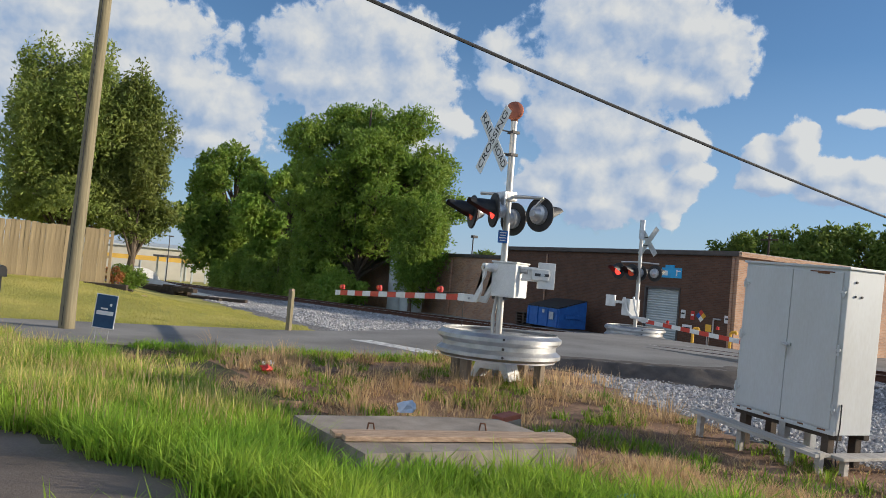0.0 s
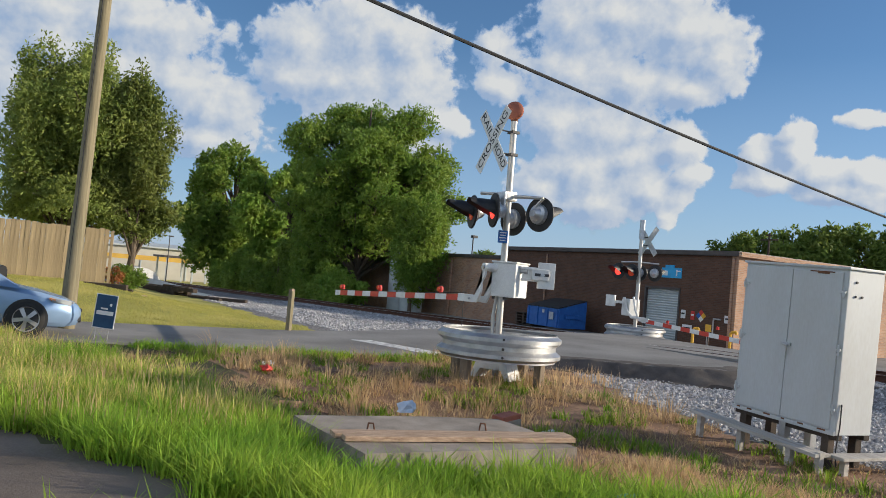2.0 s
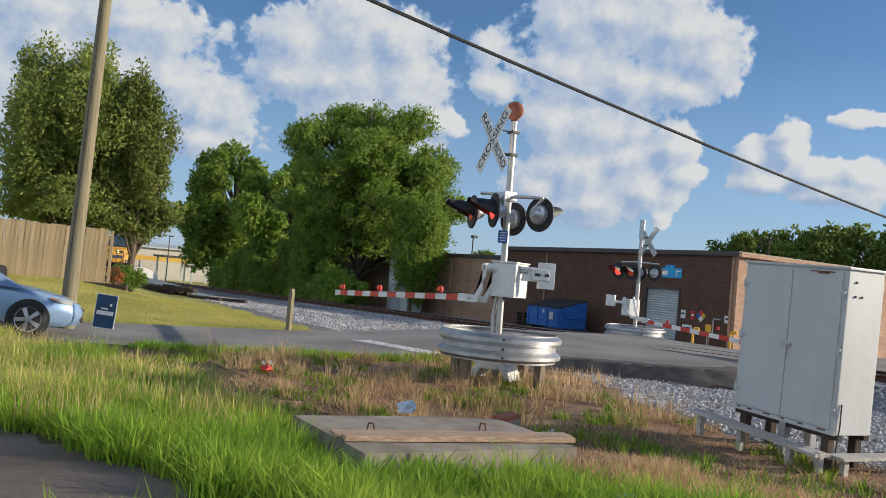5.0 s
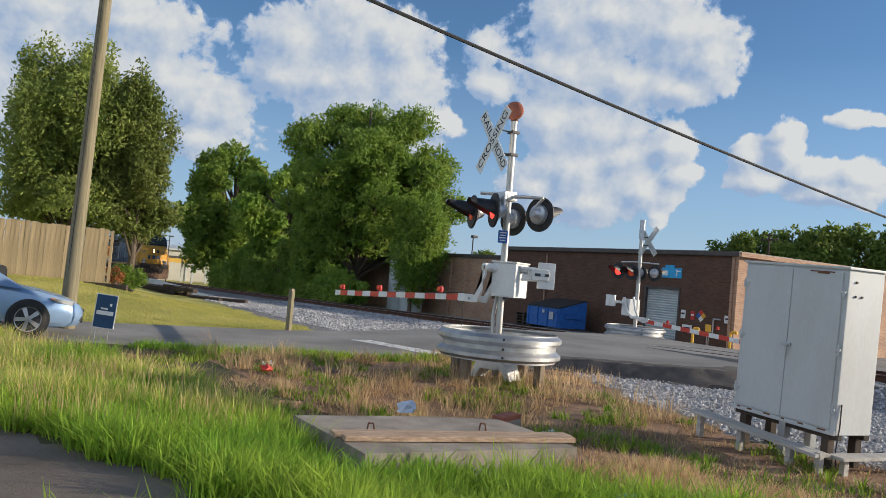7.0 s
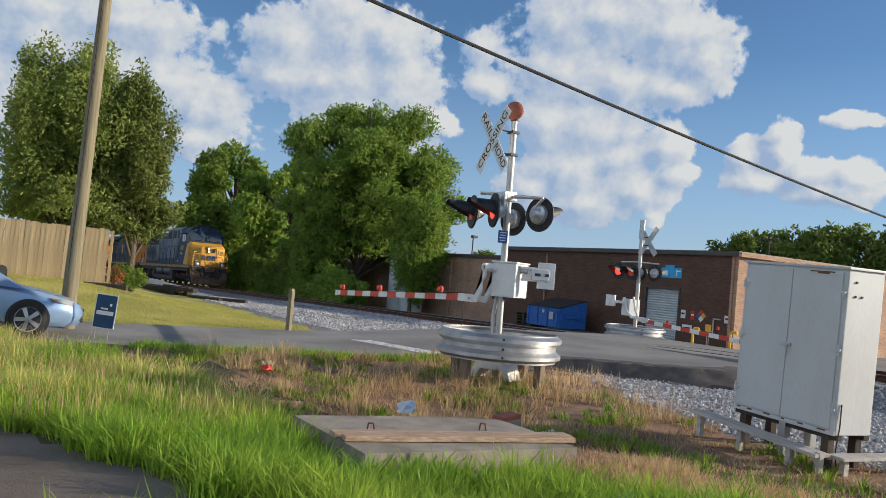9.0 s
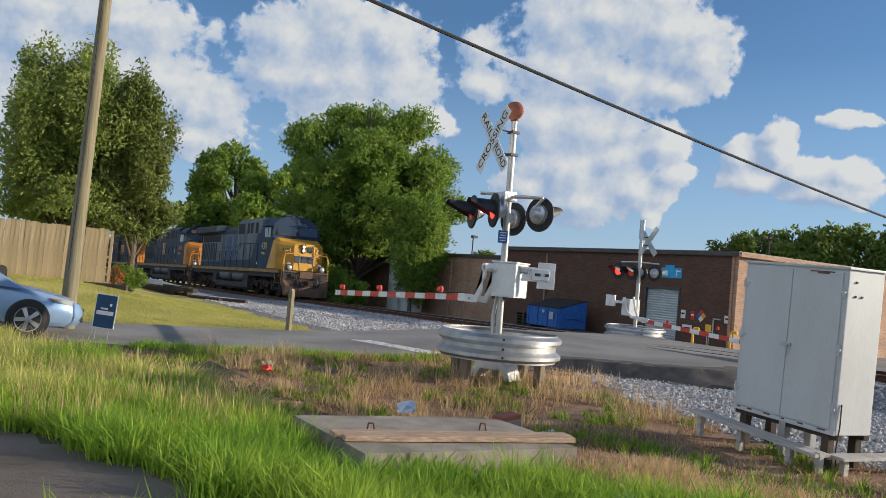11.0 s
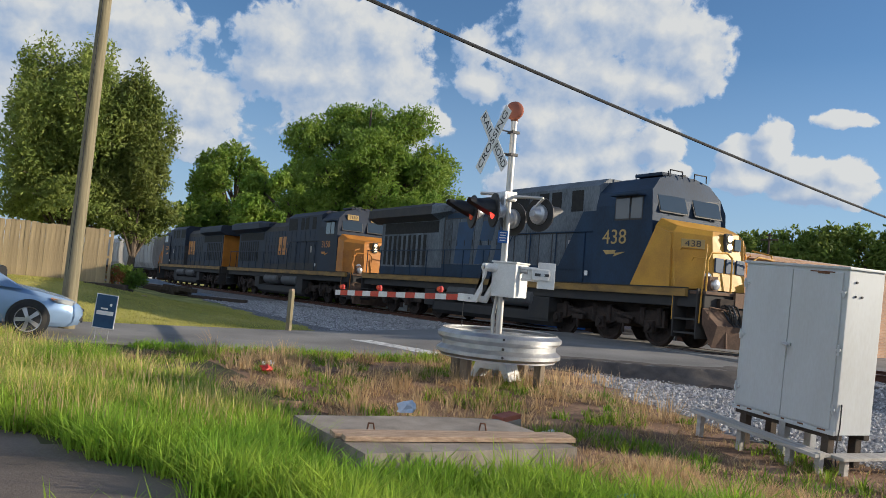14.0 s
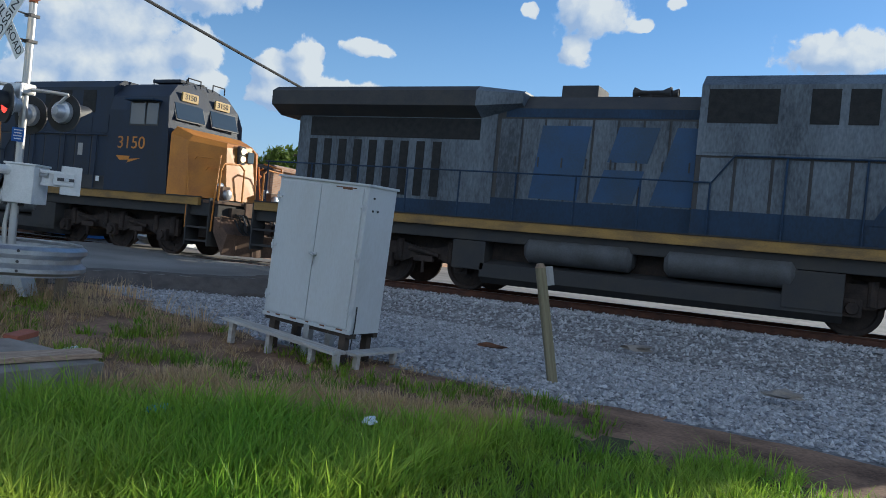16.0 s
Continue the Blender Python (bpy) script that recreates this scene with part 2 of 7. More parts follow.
# ---- building blocks ----
class Shape(object):
    """Collects simple solids into one mesh."""

    def __init__(self):
        self.v, self.f = [], []

    def add(self, verts, faces):
        k = len(self.v)
        self.v += [tuple(p) for p in verts]
        self.f += [tuple(i + k for i in q) for q in faces]
        return self

    def box(self, c, s, m=None, b=0.0):
        """A box by centre and size; b: width of its chamfered edges."""
        x, y, z = (a / 2 for a in s)
        m = m or Matrix.Identity(3)
        c = Vector(c)
        if b <= 0:
            p = [(i * x, j * y, k * z) for i in (-1, 1) for j in (-1, 1) for k in (-1, 1)]
            q = [(0, 1, 3, 2), (4, 6, 7, 5), (0, 4, 5, 1), (2, 3, 7, 6), (0, 2, 6, 4), (1, 5, 7, 3)]
        else:
            bm = bmesh.new()
            bmesh.ops.create_cube(bm, size=1)
            for v in bm.verts:
                v.co = Vector((v.co.x * 2 * x, v.co.y * 2 * y, v.co.z * 2 * z))
            bmesh.ops.bevel(bm, geom=bm.edges[:], offset=min(b, x * 0.9, y * 0.9, z * 0.9), segments=2, affect="EDGES", profile=0.7)
            bm.verts.index_update()
            p = [v.co.copy() for v in bm.verts]
            q = [[v.index for v in face.verts] for face in bm.faces]
            bm.free()
        return self.add([c + m @ Vector(a) for a in p], q)

    def span(self, a, b, bevel=0.0):
        """A box between two corners."""
        return self.box([(i + j) / 2 for i, j in zip(a, b)], [abs(i - j) for i, j in zip(a, b)], None, bevel)

    def rod(self, a, b, r, r2=None, n=10, cap=True):
        a, b = Vector(a), Vector(b)
        r2 = r if r2 is None else r2
        q = (b - a).to_track_quat("Z", "Y").to_matrix()
        p = []
        for c, rr in ((a, r), (b, r2)):
            p += [c + q @ Vector((rr * math.cos(math.tau * i / n), rr * math.sin(math.tau * i / n), 0)) for i in range(n)]
        fs = [(i, (i + 1) % n, n + (i + 1) % n, n + i) for i in range(n)]
        if cap:
            fs += [tuple(range(n))[::-1], tuple(range(n, 2 * n))]
        return self.add(p, fs)

    def pipe(self, pts, r, n=8):
        for a, b in zip(pts, pts[1:]):
            self.rod(a, b, r, None, n)
        for a in pts[1:-1]:
            self.ball(a, r * 1.02, n, 5)
        return self

    def ball(self, c, r, n=12, k=8, s=(1, 1, 1)):
        c = Vector(c)
        p = [c + Vector((s[0] * r * math.sin(math.pi * j / k) * math.cos(math.tau * i / n), s[1] * r * math.sin(math.pi * j / k) * math.sin(math.tau * i / n), s[2] * r * math.cos(math.pi * j / k))) for j in range(k + 1) for i in range(n)]
        return self.add(p, [(j * n + i, (j + 1) * n + i, (j + 1) * n + (i + 1) % n, j * n + (i + 1) % n) for j in range(k) for i in range(n)])

    def lathe(self, prof, c=(0, 0, 0), axis=(0, 0, 1), n=24, closed=False):
        """Turns a profile of (radius, height) round an axis through c."""
        q = Vector(axis).to_track_quat("Z", "Y").to_matrix()
        c = Vector(c)
        p = [c + q @ Vector((r * math.cos(math.tau * i / n), r * math.sin(math.tau * i / n), h)) for r, h in prof for i in range(n)]
        k = len(prof)
        fs = [(j * n + i, j * n + (i + 1) % n, ((j + 1) % k) * n + (i + 1) % n, ((j + 1) % k) * n + i) for j in range(k if closed else k - 1) for i in range(n)]
        return self.add(p, fs)

    def prism(self, poly, a, b, axis="y"):
        """A polygon pulled from a to b along an axis; the polygon is in the other two axes."""
        put = {"y": lambda p, h: (p[0], h, p[1]), "x": lambda p, h: (h, p[0], p[1]), "z": lambda p, h: (p[0], p[1], h)}[axis]
        n = len(poly)
        return self.add([put(p, a) for p in poly] + [put(p, b) for p in poly],
                        [tuple(range(n)), tuple(range(2 * n - 1, n - 1, -1))] + [(i, n + i, n + (i + 1) % n, (i + 1) % n) for i in range(n)])

    def loft(self, rings, cap=True):
        n = len(rings[0])
        fs = [(j * n + i, j * n + (i + 1) % n, (j + 1) * n + (i + 1) % n, (j + 1) * n + i) for j in range(len(rings) - 1) for i in range(n)]
        if cap:
            fs += [tuple(range(n))[::-1], tuple(range(len(rings) * n - n, len(rings) * n))]
        return self.add([p for r in rings for p in r], fs)

    def mesh(self, name, smooth=False):
        me = bpy.data.meshes.new(name)
        me.from_pydata(self.v, [], self.f)
        bm = bmesh.new()
        bm.from_mesh(me)
        bmesh.ops.recalc_face_normals(bm, faces=bm.faces)
        bm.to_mesh(me)
        bm.free()
        if smooth:
            me.shade_smooth()
            me.set_sharp_from_angle(angle=radians(35))
        return me


def thing(name, label, category, m=None, group="", kind=""):
    """An Empty at a thing's base, to hold its parts."""
    ob = new(name)
    ob.empty_display_size = 0.1
    if m:
        ob.matrix_basis = m
    return tagged(ob, label, category, group, kind)


def part(name, shape, mat, parent=None, label="", smooth=False, kind=""):
    """One mesh object, under a thing or part if one is given."""
    ob = new(name, shape.mesh(name, smooth) if isinstance(shape, Shape) else shape)
    if not ob.data.materials:
        ob.data.materials.append(M[mat])
    ob.parent = parent
    return tagged(ob, label, "", "", kind)


def lettering(text, size, depth, m, mat, parent, label, name="lettering", width=None):
    """Raised letters in the built-in font, centred on the pose m, facing its +Z."""
    cu = bpy.data.curves.new(name, "FONT")
    cu.body, cu.size, cu.extrude, cu.align_x, cu.align_y = text, size, depth, "CENTER", "CENTER"
    tmp = bpy.data.objects.new(name, cu)
    scene.collection.objects.link(tmp)
    me = bpy.data.meshes.new_from_object(tmp.evaluated_get(bpy.context.evaluated_depsgraph_get()))
    bpy.data.objects.remove(tmp)
    if width:
        w = max(v.co.x for v in me.vertices) - min(v.co.x for v in me.vertices)
        me.transform(Matrix.Diagonal((width / w, 1, 1, 1)))
    me.transform(m)
    me.materials.append(M[mat])
    return part(name, me, mat, parent, label)


def smoothstep(a, b, x):
    t = max(0.0, min(1.0, (x - a) / (b - a)))
    return t * t * (3 - 2 * t)


def soft(x, y, s, seed=0.0):
    return noise.noise(Vector((x / s, y / s, seed)))


# ---- lie of the land ----
TRACK_Y, SLOPE = 18.0, 0.0205


def rail_z(x):
    return 0.70 + SLOPE * x


def road_z(y):
    return -0.015 + (rail_z(-17.8) - 0.0) * smoothstep(7.0, 15.8, y) * (1 - smoothstep(20.2, 25.0, y)) - 0.12 * smoothstep(20.5, 25.5, y)


def ground_z(x, y):
    """Height of the earth: lawn, ditch, track bed and yard."""
    z = -0.02 + 0.05 * soft(x, y, 2.3, 1) + 0.02 * soft(x, y, 0.6, 5)
    z -= 0.11 * smoothstep(20, 26, y)
    fall = SLOPE * (x + 20)
    z += fall * smoothstep(-22, -40, x) * smoothstep(7, 15, y) * 0.9
    z += 0.62 * smoothstep(-20.4, -29, x) * (1 - smoothstep(3, 8.6, y))
    z += 0.10 * smoothstep(3.0, 0.5, y) * smoothstep(-12, -7, x)
    z -= 0.16 * smoothstep(2.0, 0.0, abs(x + 9.2 + 0.2 * (y - 5))) * smoothstep(2, 4, y) * (1 - smoothstep(6.5, 8.5, y))
    z += 0.04 * smoothstep(-6.7, -5.8, x) * (1 - smoothstep(-4.5, -2.5, x)) * smoothstep(0.8, 2.2, y) * (1 - smoothstep(5.0, 6.5, y))
    d = abs(y - TRACK_Y + 0.35 * soft(x, 0, 4.0, 9))
    bed = rail_z(x) - 0.17 - 0.42 * max(0.0, d - 2.1)
    z = max(z, bed, z - 1) if d < 7 else z
    return z


# ---- ground, road, lot ----
def axis_steps(lo, hi, step, far):
    mid = list(np.arange(lo, hi + step / 2, step))
    return [-f for f in far[::-1]] + mid + list(far)


def build_ground():
    xs = axis_steps(-58, 16, 0.32, (60, 120, 300, 900, 3000))
    xs[0:5] = [-3000, -900, -300, -140, -80]
    xs[-5:] = [24, 60, 250, 900, 3000]
    ys = axis_steps(-4, 34, 0.32, (60, 120, 300, 900, 3000))
    ys[0:5] = [-3000, -900, -200, -40, -12]
    ys[-5:] = [42, 70, 250, 900, 3000]
    nx, ny = len(xs), len(ys)
    verts = [(x, y, ground_z(x, y)) for x in xs for y in ys]
    faces = [(i * ny + j, (i + 1) * ny + j, (i + 1) * ny + j + 1, i * ny + j + 1) for i in range(nx - 1) for j in range(ny - 1)]
    me = bpy.data.meshes.new("ground")
    me.from_pydata(verts, [], faces)
    for k in ("soil", "lawn", "turf", "lot", "gravel", "asphalt"):
        me.materials.append(M[k])
    for p in me.polygons:
        x, y, _ = p.center
        p.material_index = zone(x, y)
    me.shade_smooth()
    return tagged(new("ground", me), "uneven ground of grass, dry soil and railway gravel", "ground", "", "structure")


def zone(x, y):
    """0 bare soil, 1 mown lawn, 2 rough turf, 3 worn lot, 4 gravel, 5 yard asphalt."""
    w = 0.8 * soft(x, y, 1.6, 3) + 0.35 * soft(x, y, 0.5, 4)
    if y > 21.6 + w and x > -60:
        return 5 if y < 60 else 2
    edge = 10.2 if x > -14 else 9.2
    if x > -14 and y > 9.2 + 0.35 * max(0, -7 - x) + w * 0.6 and y < 22 and not (x > 2 and y < 11):
        return 4
    if x < -20.6 and y > 8.7 + 0.45 * w + 0.045 * max(0, -22 - x) and y < 22:
        return 4 if y > 12.0 + w or x > -46 else 0
    if x < -20.3:
        return 1
    if -9.4 < x < -4.6 and y < 0.75 + 0.42 * (x + 8.3) + 0.3 * w:
        return 3
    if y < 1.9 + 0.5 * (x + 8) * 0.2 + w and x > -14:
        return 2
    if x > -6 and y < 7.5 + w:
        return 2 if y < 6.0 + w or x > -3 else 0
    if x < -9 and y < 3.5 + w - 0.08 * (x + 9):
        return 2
    return 0


ground = build_ground()


def ribbon(name, edge_a, edge_b, zf, mat, label, category, lift=0.0, steps=40, across=6, parent=None):
    """A strip between two lines in plan, draped at zf(x, y)."""
    s = Shape()
    rows = []
    for i in range(steps + 1):
        t = i / steps
        a, b = Vector(edge_a(t)), Vector(edge_b(t))
        rows.append([a.lerp(b, j / across) for j in range(across + 1)])
    v = [(p.x, p.y, zf(p.x, p.y) + lift) for r in rows for p in r]
    n = across + 1
    f = [(i * n + j, i * n + j + 1, (i + 1) * n + j + 1, (i + 1) * n + j) for i in range(steps) for j in range(across)]
    k = len(v)
    v += [(x, y, z - 0.12) for x, y, z in v]
    rim = [i * n for i in range(steps + 1)] + [steps * n + j for j in range(1, n)] + [i * n + n - 1 for i in range(steps - 1, -1, -1)] + [j for j in range(n - 2, 0, -1)]
    f += [(a, b, b + k, a + k) for a, b in zip(rim, rim[1:] + rim[:1])]
    s.add(v, f)
    ob = part(name, s, mat, parent, "", True)
    if parent is None:
        tagged(ob, label, category, "", "structure")
    return ob


def rz(x, y):
    return road_z(y) + 0.035


def road_left(t):
    y = -90 + 150 * t
    return (-20.3 + 0.25 * soft(y, 0, 5, 2) - 0.5 * smoothstep(16, 26, y), y, 0)


def road_right(t):
    y = -90 + 150 * t
    return (-16.7 + 0.28 * y * (1 if 0 < y < 12 else 0) * 0.72 + (2.4 if y >= 12 else 0) + 0.12 * soft(y, 0, 2, 7) + 3.0 * smoothstep(11, 14.5, y) - 2.2 * smoothstep(21, 26, y), y, 0)


road = ribbon("road", road_left, road_right, rz, "asphalt", "grey asphalt road rising over the railway crossing", "road", 0, 300, 8)
ribbon("stop_line", lambda t: (-18.1 + 2.9 * t, 8.55 + 0.55 * t, 0), lambda t: (-18.0 + 2.9 * t, 9.0 + 0.6 * t, 0), rz, "white_line", "", "", 0.006, 10, 2, road)


def road_right_at(y):
    return road_right((y + 90) / 150)[0]


def verge_z(x, y):
    d = x - road_right_at(y)
    return rz(x, y) + 0.010 + 0.02 * soft(x, y, 0.25, 15) if d < 0 else max(ground_z(x, y) + 0.02, rz(x, y) + 0.01 - 0.42 * d + 0.06 * soft(x, y, 0.3, 14))


ribbon("broken_edge", lambda t: (road_right_at(10.4 + 5.2 * t) - 0.55 - 0.5 * soft(t * 9, 0, 1, 16), 10.4 + 5.2 * t, 0), lambda t: (road_right_at(10.4 + 5.2 * t) + 0.75 + 0.6 * soft(t * 9, 0, 1, 17), 10.4 + 5.2 * t, 0), verge_z, "asphalt_dark", "", "", 0, 60, 14, road)


# ---- railway ----
def build_track():
    bed = tagged(new("railway_track"), "rusty rails on dark timber ties in grey ballast", "railway track", "", "structure")
    for name, y in (("rail", TRACK_Y - 0.7525), ("rail", TRACK_Y + 0.7525)):
        s, h = Shape(), Shape()
        prof = [(-0.07, -0.17), (0.07, -0.17), (0.07, -0.155), (0.012, -0.13), (0.012, -0.045), (0.036, -0.03), (0.036, -0.004), (-0.036, -0.004), (-0.036, -0.03), (-0.012, -0.045), (-0.012, -0.13), (-0.07, -0.155)]
        s.loft([[(x, y + a, rail_z(x) + b) for a, b in prof] for x in (-320, 90)])
        h.loft([[(x, y + a, rail_z(x) + b) for a, b in ((-0.033, -0.004), (0.033, -0.004), (0.028, 0.0), (-0.028, 0.0))] for x in (-320, 90)])
        r = part(name, s, "rail", bed)
        part("rail_head", h, "railtop", r, "bright worn running surface")
    tie = Shape().box((0, 0, 0), (0.22, 2.6, 0.16), None, 0.015).mesh("tie")
    tie.materials.append(M["tie"])
    for i in range(150):
        x = -62 + 0.53 * i
        if -21 < x < -13.2:
            continue
        o = part("tie", tie, "tie", bed)
        o.matrix_basis = pose(x, TRACK_Y + random.uniform(-0.03, 0.03), rail_z(x) - 0.235, 0, 0, random.uniform(-1, 1))
    # crossing deck between and beside the rails
    for a, b in ((-1.75, -0.86), (-0.64, 0.64), (0.86, 1.75)):
        s = Shape()
        s.loft([[(x, TRACK_Y + c, rail_z(x) + d) for c, d in ((a, -0.2), (b, -0.2), (b, -0.012), (a, -0.012))] for x in (-21.4, -12.6)])
        part("crossing_panel", s, "asphalt", bed, "worn asphalt crossing deck")
    return bed


build_track()


# ---- brown brick building ----
def build_building():
    y0, top, base = 26.0, 3.55, -0.5
    home = thing("warehouse", "long brown brick warehouse with a flat dark roof edge", "building")
    x0, x1, y1 = -36.2, -21.0, 52.0
    door = (-25.75, -23.85, 2.10)
    w = Shape()
    w.span((x0, y0, base), (door[0], y0 + 0.3, top)).span((door[1], y0, base), (x1, y0 + 0.3, top)).span((door[0], y0, door[2]), (door[1], y0 + 0.3, top))
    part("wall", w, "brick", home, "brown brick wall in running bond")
    # The end wall's sunlit look is put into its paler brick colour.
    part("side_wall", Shape().span((x1 - 0.3, y0 + 0.3, base), (x1, y1, top)), "brick_tan", home, "tan brick end wall, coloured paler as if sunlit")
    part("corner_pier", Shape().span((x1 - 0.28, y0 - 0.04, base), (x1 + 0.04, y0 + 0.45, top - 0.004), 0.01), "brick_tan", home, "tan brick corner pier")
    part("back_wall", Shape().span((x0, y1, base), (x1 - 0.3, y1 + 0.3, top)).span((x0, y0 + 0.3, base), (x0 + 0.3, y1, top)), "brick", home)
    part("roof", Shape().span((x0 - 0.1, y0 - 0.14, top), (x1 + 0.12, y1 + 0.4, top + 0.2), 0.03), "trim_dark", home, "dark metal roof edge")
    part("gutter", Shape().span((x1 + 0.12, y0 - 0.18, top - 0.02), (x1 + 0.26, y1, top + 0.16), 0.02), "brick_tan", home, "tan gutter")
    n = 22
    rd = part("roller_door", Shape().span((door[0], y0 + 0.16, base), (door[1], y0 + 0.2, door[2])), "shutter", home, "closed pale grey roller shutter")
    for i in range(n):
        z = base + 0.3 + (door[2] - base - 0.3) * i / n
        part("slat", Shape().prism([(y0 + 0.12, z), (y0 + 0.09, z + 0.05), (y0 + 0.12, z + 0.1), (y0 + 0.16, z + 0.1), (y0 + 0.16, z)], door[0] + 0.02, door[1] - 0.02, "x"), "shutter", rd)
    part("door_frame", Shape().span((door[0] - 0.06, y0 - 0.03, base), (door[0] + 0.02, y0 + 0.2, door[2] + 0.08)).span((door[1] - 0.02, y0 - 0.03, base), (door[1] + 0.06, y0 + 0.2, door[2] + 0.08)).span((door[0], y0 - 0.03, door[2]), (door[1], y0 + 0.2, door[2] + 0.08)), "trim_dark", home)
    # downpipes
    dp = Shape().pipe([(x1 - 0.15, y0 - 0.1, top - 0.1), (x1 - 0.15, y0 - 0.1, 0.2), (x1 - 0.15, y0 - 0.1, 0.0)], 0.045)
    part("downpipe", dp, "brick_tan", home, "tan downpipe")
    cp = Shape().pipe([(-22.2, y0 - 0.06, 0.0), (-22.2, y0 - 0.06, 0.35), (-21.95, y0 - 0.06, 0.35), (-21.95, y0 - 0.06, 1.05), (-21.6, y0 - 0.06, 1.05)], 0.03)
    part("conduit", cp, "alu", home, "grey wall conduit")
    part("wall_pipe", Shape().pipe([(-32.7, y0 - 0.06, base), (-32.7, y0 - 0.06, 3.4)], 0.04), "brick_tan", home)
    return home


build_building()


def build_annex():
    """Lower beige wing and the tall tanks behind the trees."""
    home = thing("warehouse_wing", "lower beige warehouse wing behind the tree", "building")
    y0 = 27.0
    part("wall", Shape().span((-60, y0, -0.9), (-36.25, y0 + 0.3, 3.1)), "brick_tan", home)
    part("roof", Shape().span((-60.2, y0 - 0.12, 3.1), (-36.25, 50, 3.3), 0.03), "trim_dark", home)
    part("back_wall", Shape().span((-60, 49.6, -0.9), (-36.25, 49.9, 3.1)), "brick_tan", home)
    part("downpipe", Shape().pipe([(-43.4, y0 - 0.07, -0.6), (-43.4, y0 - 0.07, 3.0)], 0.06), "brick_tan", home)
    for x in (-46.2, -44.6):
        t = thing("storage_tank", "tall pale grey steel storage tank beside the warehouse", "tank", pose(x - 0.9, 25.4, -0.6), "tanks")
        part("shell", Shape().lathe([(0.0, 0), (0.75, 0), (0.75, 3.4), (0.6, 3.65), (0.0, 3.75)], n=28), "shutter", t, "", True)
        part("band", Shape().lathe([(0.75, 1.6), (0.78, 1.6), (0.78, 1.7), (0.75, 1.7)], n=28), "galv", t)


build_annex()


# ---- fence ----
def build_fence():
    a, b = Vector((-31.5, -4.0, 0)), Vector((-29.9, 4.75, 0))
    home = tagged(new("wooden_fence"), "tall weathered wooden board fence", "fence")
    d = (b - a).normalized()
    n = int((b - a).length / 0.152)
    board = Shape().prism([(-0.0745, 0), (0.0745, 0), (0.0745, 1.845), (0.062, 1.86), (-0.062, 1.86), (-0.0745, 1.845)], -0.01, 0.01).mesh("board")
    board.materials.append(M["fence"])
    ang = math.degrees(math.atan2(d.y, d.x))
    for i in range(n):
        p = a + d * (0.152 * i + 0.08)
        z = 0.56 + random.uniform(-0.015, 0.015) - 0.02 * (i / n)
        if p.y < 2.7 - 0.2:
            z += 0.03
        o = part("board", board, "fence", home)
        o.matrix_basis = pose(p.x + random.uniform(-0.004, 0.004), p.y, z, random.uniform(-0.4, 0.4), random.uniform(-0.25, 0.25), ang)
    for zz in (0.85, 1.45, 2.1):
        m = Matrix.Rotation(radians(ang), 3, "Z")
        part("fence_rail", Shape().box(((a.x + b.x) / 2 - 0.05, (a.y + b.y) / 2 + 0.02, zz), ((b - a).length, 0.04, 0.09), m), "fence", home)
    for i in range(0, 5):
        p = a + d * (2.2 * i + 0.1)
        part("fence_post", Shape().box((p.x - 0.1, p.y + 0.04, 1.4), (0.1, 0.1, 1.9), Matrix.Rotation(radians(ang), 3, "Z"), 0.01), "fence", home)
    return home


build_fence()


# ---- trees ----
def crown_mesh(name, blobs, count, size, mat, seed, droop=0.0, gap=0.25):
    """Leaves as small bent blades spread over the outer shell of uneven clumps."""
    rng = np.random.default_rng(seed)
    blobs = np.array(blobs, float)
    vol = np.prod(blobs[:, 3:6], axis=1) ** (2 / 3)
    pick = rng.choice(len(blobs), count, p=vol / vol.sum())
    d = rng.normal(size=(count, 3))
    d /= np.linalg.norm(d, axis=1)[:, None]
    # twigs: leaves gather in sprays
    spray = rng.normal(size=(len(blobs), 110, 3))
    spray /= np.linalg.norm(spray, axis=2)[:, :, None]
    k = rng.integers(0, 110, count)
    near = spray[pick, k] + 0.26 * d
    near /= np.linalg.norm(near, axis=1)[:, None]
    r = 0.62 + 0.48 * rng.random(count) ** 0.7
    r *= 0.9 + 0.25 * np.sin(k * 12.9 + pick * 3.1)
    c = blobs[pick, :3] + near * r[:, None] * blobs[pick, 3:6]
    a = rng.normal(size=(count, 3))
    a[:, 2] -= droop
    a /= np.linalg.norm(a, axis=1)[:, None]
    b = np.cross(a, near + 0.7 * rng.normal(size=(count, 3)))
    b /= np.linalg.norm(b, axis=1)[:, None] + 1e-6
    s = size * (0.6 + 0.8 * rng.random(count))[:, None]
    bend = np.cross(a, b) * s * 0.18
    v = np.stack([c - a * s, c + b * s * 0.42 + bend, c + a * s, c - b * s * 0.42 + bend], axis=1).reshape(-1, 3)
    f = np.arange(count * 4).reshape(-1, 4)
    me = bpy.data.meshes.new(name)
    me.from_pydata(v.tolist(), [], f.tolist())
    me.materials.append(M[mat])
    return me


